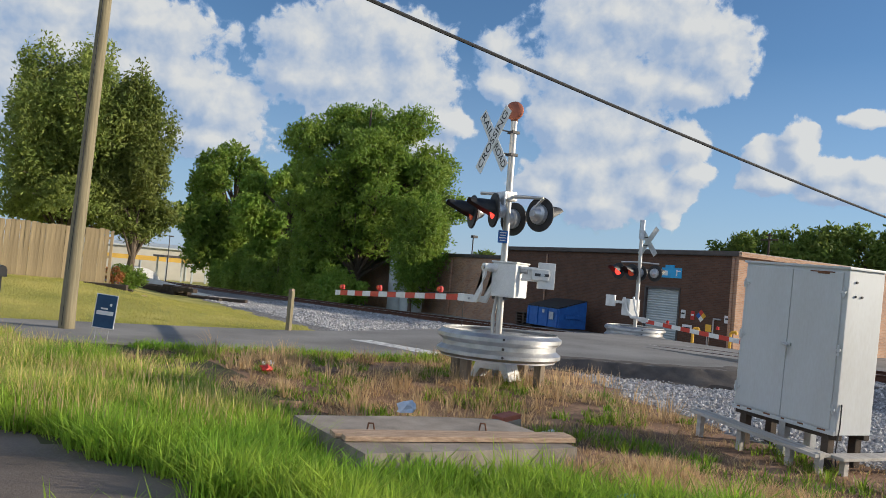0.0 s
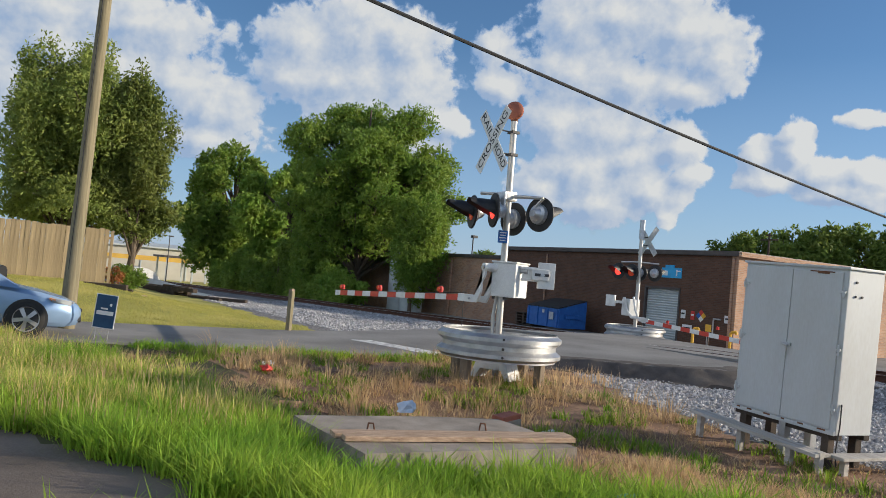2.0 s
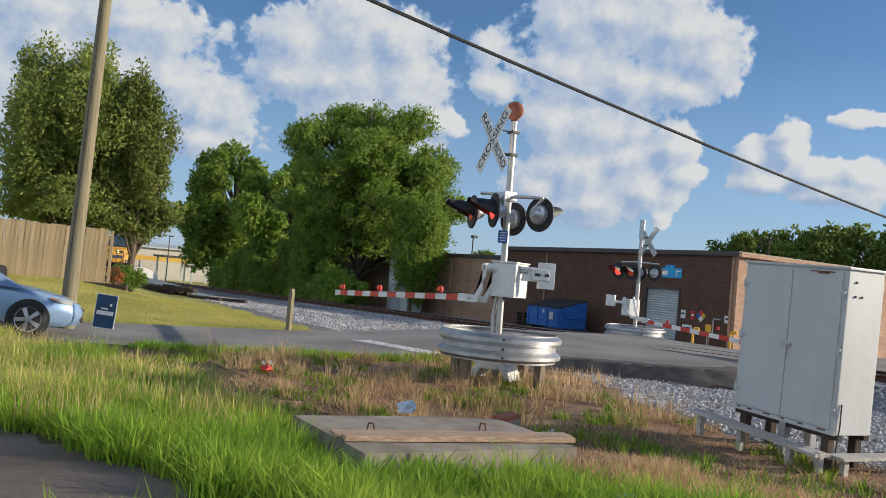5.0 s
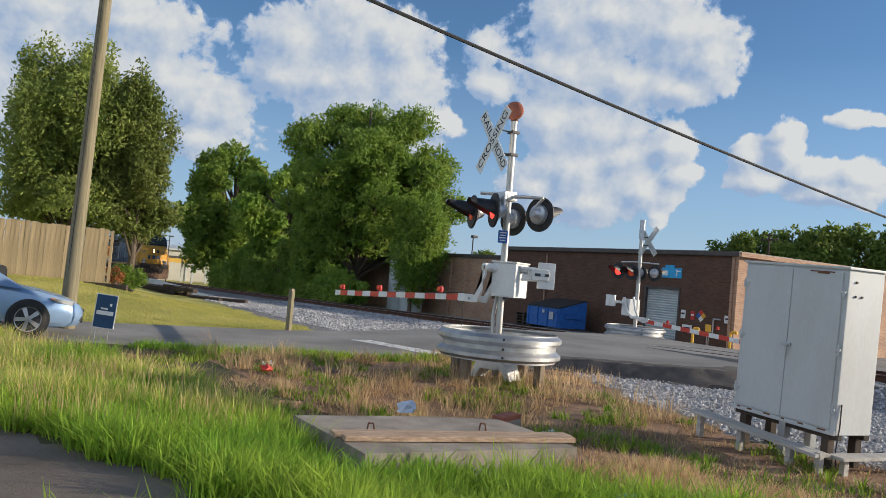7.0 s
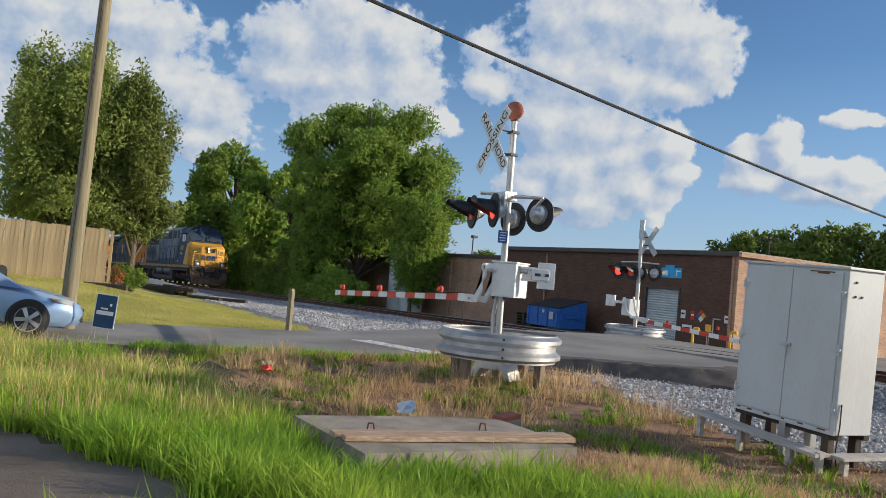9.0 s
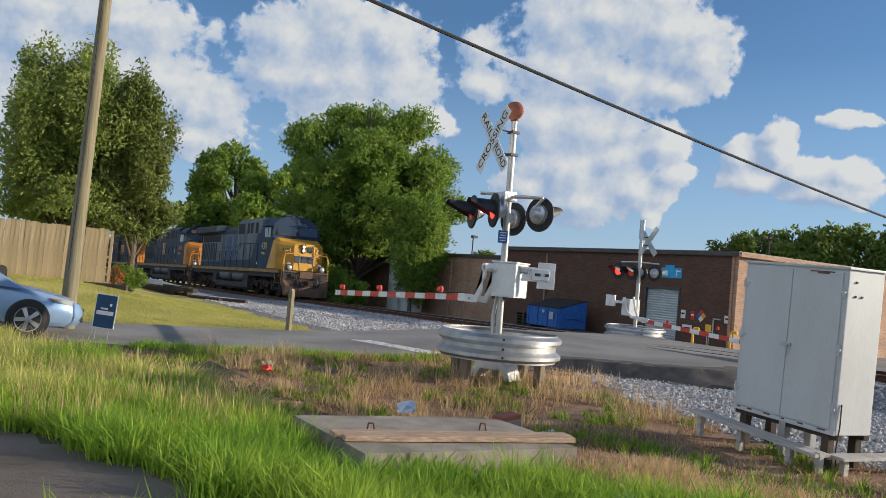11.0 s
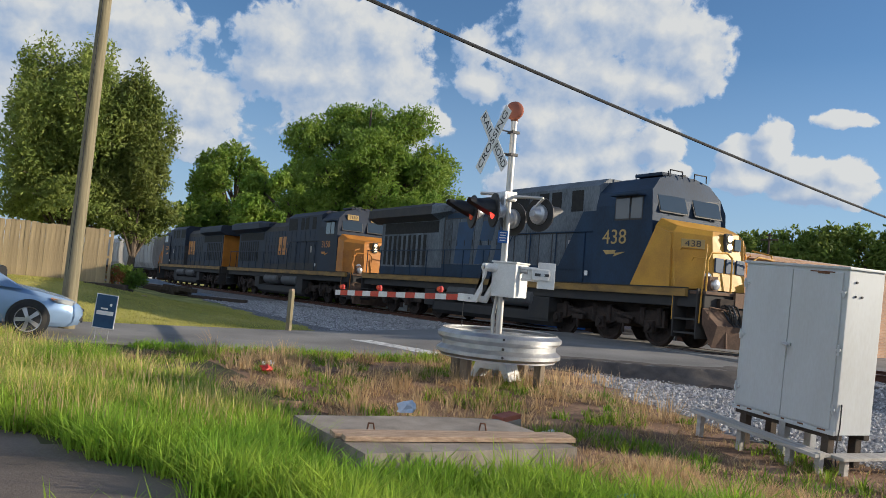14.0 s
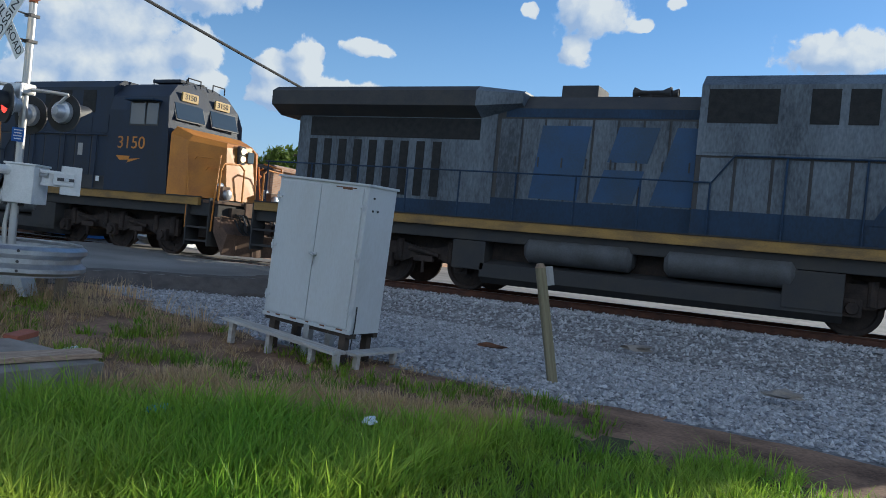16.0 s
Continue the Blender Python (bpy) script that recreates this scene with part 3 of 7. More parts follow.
def limbs(base, blobs, r, lean=(0, 0)):
    s = Shape()
    top = Vector(base)
    pts = [Vector(base)]
    hi = max(b[2] for b in blobs)
    for i in range(1, 6):
        top = Vector((base[0] + lean[0] * i / 5 + random.uniform(-0.12, 0.12), base[1] + lean[1] * i / 5 + random.uniform(-0.12, 0.12), base[2] + (hi - base[2]) * i / 5))
        pts.append(top)
    for i in range(5):
        s.rod(pts[i], pts[i + 1], r * (1 - 0.17 * i) * (1.25 if i == 0 else 1), r * (1 - 0.17 * (i + 1)), 9)
    for k, b in enumerate(blobs):
        t = min(4.6, max(0.8, (b[2] - base[2]) / (hi - base[2]) * 5 - 1.3))
        i = int(t)
        p = pts[i].lerp(pts[i + 1], t - i)
        q = Vector(b[:3])
        mid = p.lerp(q, 0.5) + Vector((random.uniform(-0.2, 0.2), random.uniform(-0.2, 0.2), 0.25))
        s.rod(p, mid, r * 0.38, r * 0.24, 6).rod(mid, q, r * 0.24, r * 0.08, 6)
        for j in range(3):
            e = q + Vector([random.uniform(-0.8, 0.8) * b[3 + a] for a in range(3)])
            s.rod(mid.lerp(q, 0.5), e, r * 0.12, r * 0.04, 5)
    return s


def tree(name, label, base, blobs, count, size, mat, r, seed, droop=0.2, lean=(0, 0)):
    home = thing(name, label, "tree", pose(*base))
    loc = [(b[0] - base[0], b[1] - base[1], b[2] - base[2], *b[3:]) for b in blobs]
    random.seed(seed)
    part("trunk", limbs((0, 0, -0.3), loc, r, lean), "bark", home, "", True)
    part("crown", crown_mesh("crown", loc, count, size, mat, seed, droop), mat, home)
    return home


def clumps(c, size, n, seed, spread=0.62, share=0.36, shape=None):
    """Uneven clumps that fill an ellipsoid."""
    rng = np.random.default_rng(seed)
    out = []
    for i in range(n):
        d = rng.normal(size=3)
        d /= np.linalg.norm(d)
        r = spread * (0.35 + 0.65 * rng.random() ** 0.5) * 1.15
        k = share * (0.75 + 0.55 * rng.random())
        p = np.array(c) + d * r * np.array(size)
        taper = 1.0
        if shape == "pear":
            h = (p[2] - c[2]) / size[2]
            taper = 1.0 - 0.42 * max(0, h) - 0.15 * max(0, -h - 0.3)
            p[0], p[1] = c[0] + (p[0] - c[0]) * taper, c[1] + (p[1] - c[1]) * taper
        out.append((*p, *(k * np.array(size) * (taper, taper, 0.85))))
    return out


def build_trees():
    pear = clumps((-37.6, 4.1, 6.5), (3.2, 3.2, 4.5), 72, 3, 0.70, 0.32, "pear")
    pear += clumps((-37.3, 4.5, 3.5), (3.3, 3.3, 1.4), 20, 4, 0.7, 0.4)
    tree("pear_tree", "dense dark green pear tree behind the fence", (-37.6, 4.2, 0.4), pear, 96000, 0.092, "leaf_dark", 0.22, 5)
    pear2 = clumps((-35.9, 6.6, 3.5), (1.75, 1.75, 1.2), 12, 9, 0.7, 0.42) + clumps((-36.1, 6.2, 5.8), (1.9, 1.9, 3.8), 38, 8, 0.70, 0.36, "pear")
    tree("pear_tree", "dense dark green pear tree behind the fence", (-35.9, 6.5, 0.3), pear2, 46000, 0.092, "leaf_dark", 0.16, 6)
    big = clumps((-52.2, 25.4, 7.9), (6.6, 6.6, 6.0), 110, 11, 0.80, 0.20)
    tree("broadleaf_tree", "large leafy green tree beyond the tracks", (-52.0, 24.6, -0.8), big, 112000, 0.14, "leaf", 0.36, 7, 0.3)
    low = clumps((-56.5, 24.0, 4.2), (3.8, 3.0, 4.4), 30, 12, 0.7, 0.34)
    tree("broadleaf_tree", "low leafy green tree beyond the tracks", (-56.5, 24.0, -0.9), low, 26000, 0.15, "leaf", 0.18, 14, 0.3)
    young = clumps((-44.6, 25.0, 3.6), (2.3, 1.8, 3.7), 24, 13, 0.7, 0.36)
    tree("broadleaf_tree", "young bright green tree beside the storage tanks", (-44.8, 25.0, -0.7), young, 20000, 0.12, "leaf", 0.12, 15, 0.3)
    mid = clumps((-79.5, 23.2, 6.3), (5.2, 5.2, 6.2), 70, 21, 0.80, 0.21)
    tree("broadleaf_tree", "leafy green tree with bare inner limbs beyond the tracks", (-79.5, 23.2, -1.4), mid, 46000, 0.22, "leaf", 0.36, 9, 0.3, (0.8, 0.4))
    mid2 = clumps((-68.0, 25.0, 5.6), (4.6, 4.6, 5.4), 56, 24, 0.80, 0.22)
    tree("broadleaf_tree", "leafy green tree beyond the tracks", (-68.0, 25.0, -1.3), mid2, 36000, 0.22, "leaf", 0.3, 10, 0.3)
    for i, (x, y, h) in enumerate(((-76, 21.9, 3.4), (-71, 21.9, 3.8), (-66, 22.0, 3.6), (-61.5, 22.0, 4.6), (-57, 22.2, 4.4), (-52.5, 22.2, 3.4), (-49, 21.8, 2.6))):
        b = clumps((x, y + 0.3, h * 0.45 - 1.0), (2.8, 1.3, h * 0.6), 14, 80 + i, 0.7, 0.4)
        tree("shrub", "dense green shrub along the railway", (x, y + 0.3, -1.2), b, 9000, 0.15, "leaf", 0.08, 90 + i)
    far = []
    for i, (x, y, h, r) in enumerate(((-53.6, 66.8, 9.0, 3.4), (-51.5, 70, 9.2, 4.0), (-49.5, 73.5, 10.2, 4.2), (-47, 77, 10.6, 4.4), (-44, 80.5, 10.2, 4.4), (-40, 84, 10.4, 4.6), (-34, 87, 10.2, 4.8), (-27, 90, 10.2, 5), (-19, 92, 10, 5.2), (-10, 94, 10, 5.4), (0, 96, 10, 5.5))):
        far = clumps((x, y, h * 0.55), (r, r, h * 0.47), 26, 31 + i, 0.76, 0.30)
        tree("background_tree", "leafy green tree behind the warehouse", (x, y, -0.3), far, 9000, 0.27, "leaf_far", 0.25, 40 + i)
    for i, (x, y, h, r) in enumerate(((-69.5, 55.5, 5.6, 2.6), (-67, 58, 5.6, 3.0), (-76, 52, 5.0, 3.5), (-82, 50, 4.6, 3.5))):
        far = clumps((x, y, h * 0.6), (r, r, h * 0.4), 10, 61 + i, 0.75, 0.4)
        tree("background_tree", "leafy green tree behind the warehouse", (x, y, -0.3), far, 3500, 0.24, "leaf_far", 0.2, 70 + i)


build_trees()


# ---- crossing signals ----
def stripes(home, x0, x1, z0, z1, y, h, first=0.18):
    """A striped gate arm along -X or +X, in red and white pieces."""
    n = 0
    step = 0.406
    L = abs(x1 - x0)
    s = 1 if x1 > x0 else -1
    a, k = 0.0, 0
    cuts = [0.0]
    while cuts[-1] < L:
        cuts.append(min(L, cuts[-1] + (first if k == 0 else step)))
        k += 1
    for i, (p, q) in enumerate(zip(cuts, cuts[1:])):
        za, zb = z0 + (z1 - z0) * p / L, z0 + (z1 - z0) * q / L
        xa, xb = x0 + s * p, x0 + s * q
        hh = h * (1 + 0.12 * (1 - p / L))
        sh = Shape().loft([[(x, y - 0.012, z - hh / 2), (x, y + 0.012, z - hh / 2), (x, y + 0.012, z + hh / 2), (x, y - 0.012, z + hh / 2)] for x, z in ((xa, za), (xb, zb))])
        part("stripe", sh, "tape_red" if i % 2 == 1 else "tape_white", home, "red reflective stripe" if i % 2 == 1 else "white reflective stripe")


def lamp(home, c, face, lit, r=0.305, arm=None):
    """A round flasher: black target, hood, lens and rear housing, facing the way given."""
    f = Vector((*face, 0)).normalized()
    c = Vector(c)
    head = part("flasher", Shape().lathe([(0.0, -0.02), (r, -0.02), (r, 0.0), (r * 0.97, 0.012), (0.165, 0.012), (0.165, 0.0)], c, f, 32), "black", home, "black round signal target")
    hood = Shape()
    q = f.to_track_quat("Z", "Y").to_matrix()
    up = q.transposed() @ Vector((0, 0, 1))
    a0 = math.atan2(up.y, up.x)
    rows = []
    for h, cut in ((0.0, 2.15), (0.16, 1.75), (0.46, 0.95)):
        rows.append([c + q @ Vector((0.185 * math.cos(a0 + cut * t), 0.185 * math.sin(a0 + cut * t), h)) for t in np.linspace(-1, 1, 15)])
    rows += [[p + (c - p).normalized() * 0.006 for p in row] for row in rows[::-1]]
    n = 15
    v = [p for row in rows for p in row]
    fc = [(j * n + i, j * n + i + 1, ((j + 1) % 6) * n + i + 1, ((j + 1) % 6) * n + i) for j in range(6) for i in range(n - 1)]
    part("hood", hood.add(v, fc), "black", head, "", True)
    part("lens", Shape().lathe([(0.155, 0.012), (0.145, 0.022), (0.09, 0.034), (0.0, 0.038)], c, f, 24), lit, head, "round red lens", True)
    part("housing", Shape().lathe([(0.0, -0.22), (0.06, -0.22), (0.09, -0.19), (0.12, -0.12), (0.17, -0.09), (0.18, -0.02)], c, f, 24), "lens", head, "grey lamp housing", True)
    if arm:
        part("lamp_arm", Shape().pipe([arm, (c - f * 0.12) + Vector((0, 0, 0.30)), (c - f * 0.12) + Vector((0, 0, 0.1))], 0.028), "alu", home)


def wbeam(home, cx, cy, z0, r, n=72):
    """A ring of two-wave guard rail, in two bent halves."""
    prof = [(0.0, 0.0), (0.0, 0.02), (0.08, 0.07), (0.08, 0.13), (-0.01, 0.20), (-0.01, 0.275), (0.08, 0.345), (0.08, 0.41), (0.0, 0.465), (0.0, 0.485)]
    prof = prof + [(a - 0.006, b) for a, b in prof[::-1]]
    for a0 in (0.0, math.pi):
        rings = []
        for i in range(n // 2 + 1):
            t = a0 + math.pi * i / (n // 2) - 0.55
            rings.append([(cx + (r + p) * math.cos(t), cy + (r + p) * math.sin(t), z0 + h) for p, h in prof])
        part("guard_rail", Shape().loft(rings), "galv", home, "bent galvanised guard rail")
        t = a0 - 0.55
        for h in (0.10, 0.24, 0.40):
            part("splice_bolt", Shape().rod((cx + (r + 0.03) * math.cos(t), cy + (r + 0.03) * math.sin(t), z0 + h), (cx + (r + 0.10) * math.cos(t), cy + (r + 0.10) * math.sin(t), z0 + h), 0.022, None, 8), "steel_dark", home)


def near_signal():
    X, Y = -11.88, 8.48
    home = thing("crossing_signal", "silver railway crossing signal with lowered striped gate", "crossing signal", pose(X, Y, 0.0), "crossing signals")
    tip = Vector((0.10, -0.12, 4.62))
    part("mast", Shape().rod((0, 0, 0.1), tip, 0.062, 0.058, 16), "alu", home, "weathered aluminium mast", True)
    part("mast_cap", Shape().rod(tip, tip + Vector((0, 0, 0.09)), 0.07, 0.05, 14), "rust", home, "", True)
    b = Vector((0.11, -0.14, 4.80))
    part("bell", Shape().lathe([(0, -0.10), (0.07, -0.10), (0.12, -0.07), (0.165, -0.02), (0.17, 0.03), (0.15, 0.055), (0.11, 0.075), (0.0, 0.085)], b, (0.55, -0.83, 0.1), 28), "bell", home, "faded red round warning bell", True)
    # crossbuck
    c = Vector((0.10, -0.53, 4.22))
    for i, (ang, txt) in enumerate(((-52, "RAILROAD"), (52, "CROSSING"))):
        blade = part("blade", Shape().box(c + Vector((0, -0.013 * i, 0)), (1.30, 0.008, 0.225), Matrix.Rotation(radians(-ang), 3, "Y"), 0.003), "tape_white", home, "white crossbuck blade")
        if i == 0:
            for half, off in (("RAIL", -0.375), ("ROAD", 0.375)):
                lettering(half, 0.185, 0.0015, Matrix.Translation(c + Vector((0, -0.0055, 0))) @ Matrix.Rotation(radians(-ang), 4, "Y") @ Matrix.Translation((off, 0, 0)) @ Matrix.Rotation(radians(90), 4, "X"), "black", blade, "black block letters", "letters", 0.50)
        else:
            lettering(txt, 0.185, 0.0015, Matrix.Translation(c + Vector((0, -0.019, 0))) @ Matrix.Rotation(radians(-ang), 4, "Y") @ Matrix.Rotation(radians(90), 4, "X"), "black", blade, "black block letters", "letters", 1.16)
    for z, dz in ((4.42, 0.0), (4.02, 0.0)):
        part("bracket", Shape().rod((0.09, -0.11, z), (0.1, -0.52, z + 0.01), 0.014, None, 8).box((0.09, -0.11, z), (0.16, 0.16, 0.05), None, 0.008), "steel_dark", home)
    # lamps
    j = Vector((0.07, -0.09, 3.28))
    part("junction_box", Shape().box(j, (0.20, 0.24, 0.17), None, 0.03), "alu", home)
    part("cross_arm", Shape().pipe([j + Vector((-0.55, -0.22, 0.06)), j + Vector((-0.30, -0.12, 0.05)), j, j + Vector((0.30, 0.16, 0.0)), j + Vector((0.62, 0.30, -0.02))], 0.03), "alu", home, "", True)
    lamp(home, (-0.48, -0.47, 2.98), (-0.30, -0.95), "red_dim")
    lamp(home, (0.12, -0.42, 3.00), (-0.30, -0.95), "red_lens")
    part("back_plate", Shape().box((0.06, -0.24, 3.12), (0.28, 0.05, 0.46), None, 0.02), "lens", home)
    lamp(home, (-0.20, 0.26, 2.92), (-0.22, 0.97), "red_lens")
    lamp(home, (0.56, 0.27, 2.99), (-0.22, 0.97), "red_dim")
    part("lamp_arm", Shape().pipe([j + Vector((0.62, 0.30, -0.02)), (0.56, 0.14, 3.1), (0.56, 0.12, 2.99)], 0.026), "alu", home)
    part("lamp_arm", Shape().pipe([j + Vector((-0.2, 0.05, 0.0)), (-0.20, 0.10, 3.05)], 0.026), "alu", home)
    sign = part("notice", Shape().box((0.094, -0.155, 2.56), (0.17, 0.012, 0.22), Matrix.Rotation(radians(52), 3, "Z"), 0.004), "blue", home, "small blue notice plate")
    for k in range(4):
        part("text_bar", Shape().box(Vector((0.094, -0.155, 2.63 - 0.045 * k)) + Matrix.Rotation(radians(52), 3, "Z") @ Vector((0, -0.0075, 0)), (0.12 - 0.02 * (k % 2), 0.003, 0.016), Matrix.Rotation(radians(52), 3, "Z")), "tape_white", sign)
    # gate gear
    rot = Matrix.Rotation(radians(28), 3, "Z")
    box = part("gear_case", Shape().box((0.06, 0.10, 1.80), (0.46, 0.52, 0.60), rot, 0.025), "white_enamel", home, "white painted gear case")
    part("case_lid", Shape().box((0.06, 0.10, 2.115), (0.50, 0.56, 0.03), rot, 0.01), "white_enamel", box)
    part("shaft", Shape().rod(Vector((0.06, 0.1, 1.98)) + rot @ Vector((-0.34, -0.05, 0)), Vector((0.06, 0.1, 1.98)) + rot @ Vector((0.36, -0.05, 0)), 0.045, None, 14), "galv", home, "", True)
    part("shaft_clamp", Shape().box((-0.05, 0.0, 1.50), (0.24, 0.20, 0.10), rot, 0.02), "steel_dark", home)
    part("shaft_clamp", Shape().box((-0.03, -0.08, 2.05), (0.2, 0.2, 0.1), rot, 0.02), "steel_dark", home)
    br = Shape()
    for off in (-0.40, -0.02):
        p = [(-0.05, 0.0), (0.05, 0.02), (0.02, -0.16), (-0.16, -0.38), (-0.26, -0.52), (-0.52, -0.52), (-0.52, -0.63), (-0.20, -0.64), (-0.06, -0.44)]
        br.prism([(x, 2.0 + z) for x, z in p], -0.20 + off * 0.55, -0.165 + off * 0.55)
    br.rod((0, -0.44, 2.0), (0, -0.14, 2.0), 0.075, None, 14)
    part("arm_bracket", br, "white_enamel", home, "bent white arm bracket")
    part("bracket_bolt", Shape().rod((0.0, -0.47, 2.0), (0.0, -0.43, 2.0), 0.04, None, 6).rod((-0.4, -0.45, 1.42), (-0.4, -0.40, 1.42), 0.02, None, 6), "galv", home)
    across = Matrix.Rotation(radians(58.7), 3, "Z")
    def at(a, b, z):
        return Vector((0.0, 0.0, z)) + across @ Vector((a, b, 0))
    part("weight_arm", Shape().box(at(0.52, -0.22, 2.04), (0.50, 0.04, 0.05), across, 0.01).box(at(0.52, -0.22, 1.84), (0.46, 0.04, 0.05), across, 0.01).box(at(0.46, -0.20, 1.94), (0.30, 0.03, 0.18), across, 0.01), "white_enamel", home, "white counterweight arm")
    part("counterweight", Shape().box(at(0.73, -0.22, 1.93), (0.30, 0.10, 0.46), across, 0.015).box(at(0.62, -0.27, 1.94), (0.30, 0.06, 0.20), across, 0.015), "white_enamel", home, "white cast counterweight")
    for dx in (-0.07, 0.08):
        part("weight_slot", Shape().box(at(0.64 + dx, -0.303, 1.94), (0.10, 0.008, 0.05), across, 0.004), "steel_dark", home)
    part("weight_nut", Shape().rod(at(0.66, -0.30, 1.94), at(0.66, -0.33, 1.94), 0.035, None, 6), "galv", home)
    part("conduit", Shape().pipe([(-0.12, -0.05, 1.5), (-0.10, -0.05, 1.38), (-0.13, -0.07, 1.1), (-0.10, -0.06, 0.8)], 0.035).pipe([(-0.02, -0.10, 1.5), (-0.06, -0.11, 1.2), (-0.04, -0.1, 0.8)], 0.03), "alu", home, "", True)
    arm = part("gate_arm", Shape().box((-0.70, -0.30, 1.42), (0.5, 0.05, 0.14), None, 0.01), "white_enamel", home, "striped lowered gate arm")
    stripes(arm, -6.55, -0.8, 1.16, 1.42, -0.30, 0.108, 0.30)
    for x in (-6.15, -4.2, -1.62):
        z = 1.16 + 0.26 * (x + 6.55) / 5.75
        l = part("arm_light", Shape().lathe([(0.0, 0), (0.05, 0.0), (0.055, 0.05), (0.055, 0.09), (0.035, 0.12), (0, 0.125)], (x, -0.30, z + 0.075), (0, 0, 1), 14), "red", arm, "small red gate light", True)
        part("lens", Shape().rod((x, -0.37, z + 0.14), (x, -0.34, z + 0.14), 0.04, 0.05, 14), "red_dim", l)
    part("arm_wire", Shape().pipe([(-6.1, -0.30, 1.26), (-4.2, -0.30, 1.28), (-1.6, -0.30, 1.46), (-0.7, -0.3, 1.52)], 0.008, 6), "cable", arm)
    part("drop_wire", Shape().rod((-0.75, -0.32, 1.36), (-0.73, -0.33, 0.9), 0.006, None, 5), "cable", arm)
    wbeam(home, 0.0, 0.02, 0.415, 1.02)
    for t in (20, 110, 200, 290):
        a = radians(t)
        part("guard_post", Shape().box((0.90 * math.cos(a), 0.9 * math.sin(a), 0.25), (0.14, 0.14, 0.85), Matrix.Rotation(a, 3, "Z"), 0.015), "post", home, "stout dark timber post")
    base = Shape().prism([(-0.40, 0.05), (-0.30, 0.05), (-0.2, 0.22), (0.2, 0.22), (0.30, 0.05), (0.40, 0.05), (0.27, 0.40), (-0.27, 0.40)], -0.22, 0.22)
    base = Shape().add([Matrix.Rotation(radians(28), 3, "Z") @ Vector(v) for v in base.v], base.f)
    part("foundation", base, "white_enamel", home, "white footed signal base")
    part("base_flange", Shape().box((0, 0, 0.43), (0.36, 0.36, 0.06), rot, 0.01).rod((0, 0, 0.4), (0, 0, 0.62), 0.11, 0.085, 16), "alu", home)


near_signal()


def far_signal():
    X, Y = -22.1, 21.9
    home = thing("crossing_signal", "silver crossing signal seen from behind beyond the tracks", "crossing signal", pose(X, Y, -0.1), "crossing signals")
    part("mast", Shape().rod((0, 0, 0), (0.02, -0.03, 4.55), 0.075, 0.07, 16), "alu", home, "", True)
    part("sleeve", Shape().rod((0.02, -0.03, 3.9), (0.02, -0.03, 4.62), 0.10, 0.10, 16), "lens", home, "", True)
    c = Vector((0.03, 0.30, 3.85))
    for i, ang in enumerate((-50, 50)):
        part("blade", Shape().box(c + Vector((0, 0.013 * i, 0)), (1.30, 0.008, 0.225), Matrix.Rotation(radians(-ang), 3, "Y"), 0.003), "lens", home, "bare grey back of a crossbuck blade")
    part("bracket", Shape().rod((0, 0, 4.0), (0, 0.3, 4.0), 0.02).rod((0, 0, 3.7), (0, 0.3, 3.7), 0.02), "steel_dark", home)
    part("cross_arm", Shape().pipe([(-0.7, -0.25, 3.02), (0, 0, 3.05), (0.62, 0.35, 3.02)], 0.03), "alu", home)
    lamp(home, (-0.72, -0.36, 2.68), (0.15, -0.98), "red_lens", 0.305)
    lamp(home, (-0.05, -0.34, 2.66), (0.15, -0.98), "red_dim", 0.305)
    lamp(home, (-0.30, 0.34, 2.66), (-0.2, 0.97), "red_dim", 0.305)
    lamp(home, (0.42, 0.38, 2.68), (-0.2, 0.97), "red_dim", 0.305)
    rot = Matrix.Rotation(radians(-10), 3, "Z")
    part("gear_case", Shape().box((-0.2, -0.1, 1.35), (0.5, 0.46, 0.62), rot, 0.03), "white_enamel", home, "white painted gear case")
    part("counterweight", Shape().box((-0.80, -0.55, 1.55), (0.36, 0.12, 0.42), Matrix.Rotation(radians(20), 3, "Z"), 0.015), "white_enamel", home, "white counterweight plate")
    part("weight_arm", Shape().box((-0.45, -0.42, 1.52), (0.6, 0.05, 0.1), None, 0.01), "white_enamel", home)
    part("arm_bracket", Shape().pipe([(-0.25, -0.4, 1.7), (-0.05, -0.4, 1.2), (0.2, -0.4, 1.0), (0.85, -0.4, 1.0)], 0.05).pipe([(0.2, -0.38, 1.75), (0.35, -0.4, 1.3), (0.5, -0.4, 1.05)], 0.04), "white_enamel", home)
    arm = part("gate_arm", Shape().box((0.8, -0.4, 0.96), (0.5, 0.05, 0.14), None, 0.01), "white_enamel", home, "striped lowered gate arm")
    stripes(arm, 5.6, 0.7, 0.62, 0.93, -0.4, 0.135, 0.2)
    for x in (1.95, 4.1):
        part("arm_light", Shape().lathe([(0.0, 0), (0.05, 0.0), (0.055, 0.09), (0, 0.125)], (x, -0.4, 0.93), (0, 0, 1), 12), "red", arm, "small red gate light", True)
    wbeam(home, 0.0, 0.0, 0.20, 1.03)
    for t in (45, 135, 225, 315):
        a = radians(t)
        part("guard_post", Shape().box((0.90 * math.cos(a), 0.9 * math.sin(a), 0.15), (0.17, 0.17, 0.5), Matrix.Rotation(a, 3, "Z"), 0.015), "wood", home)


far_signal()


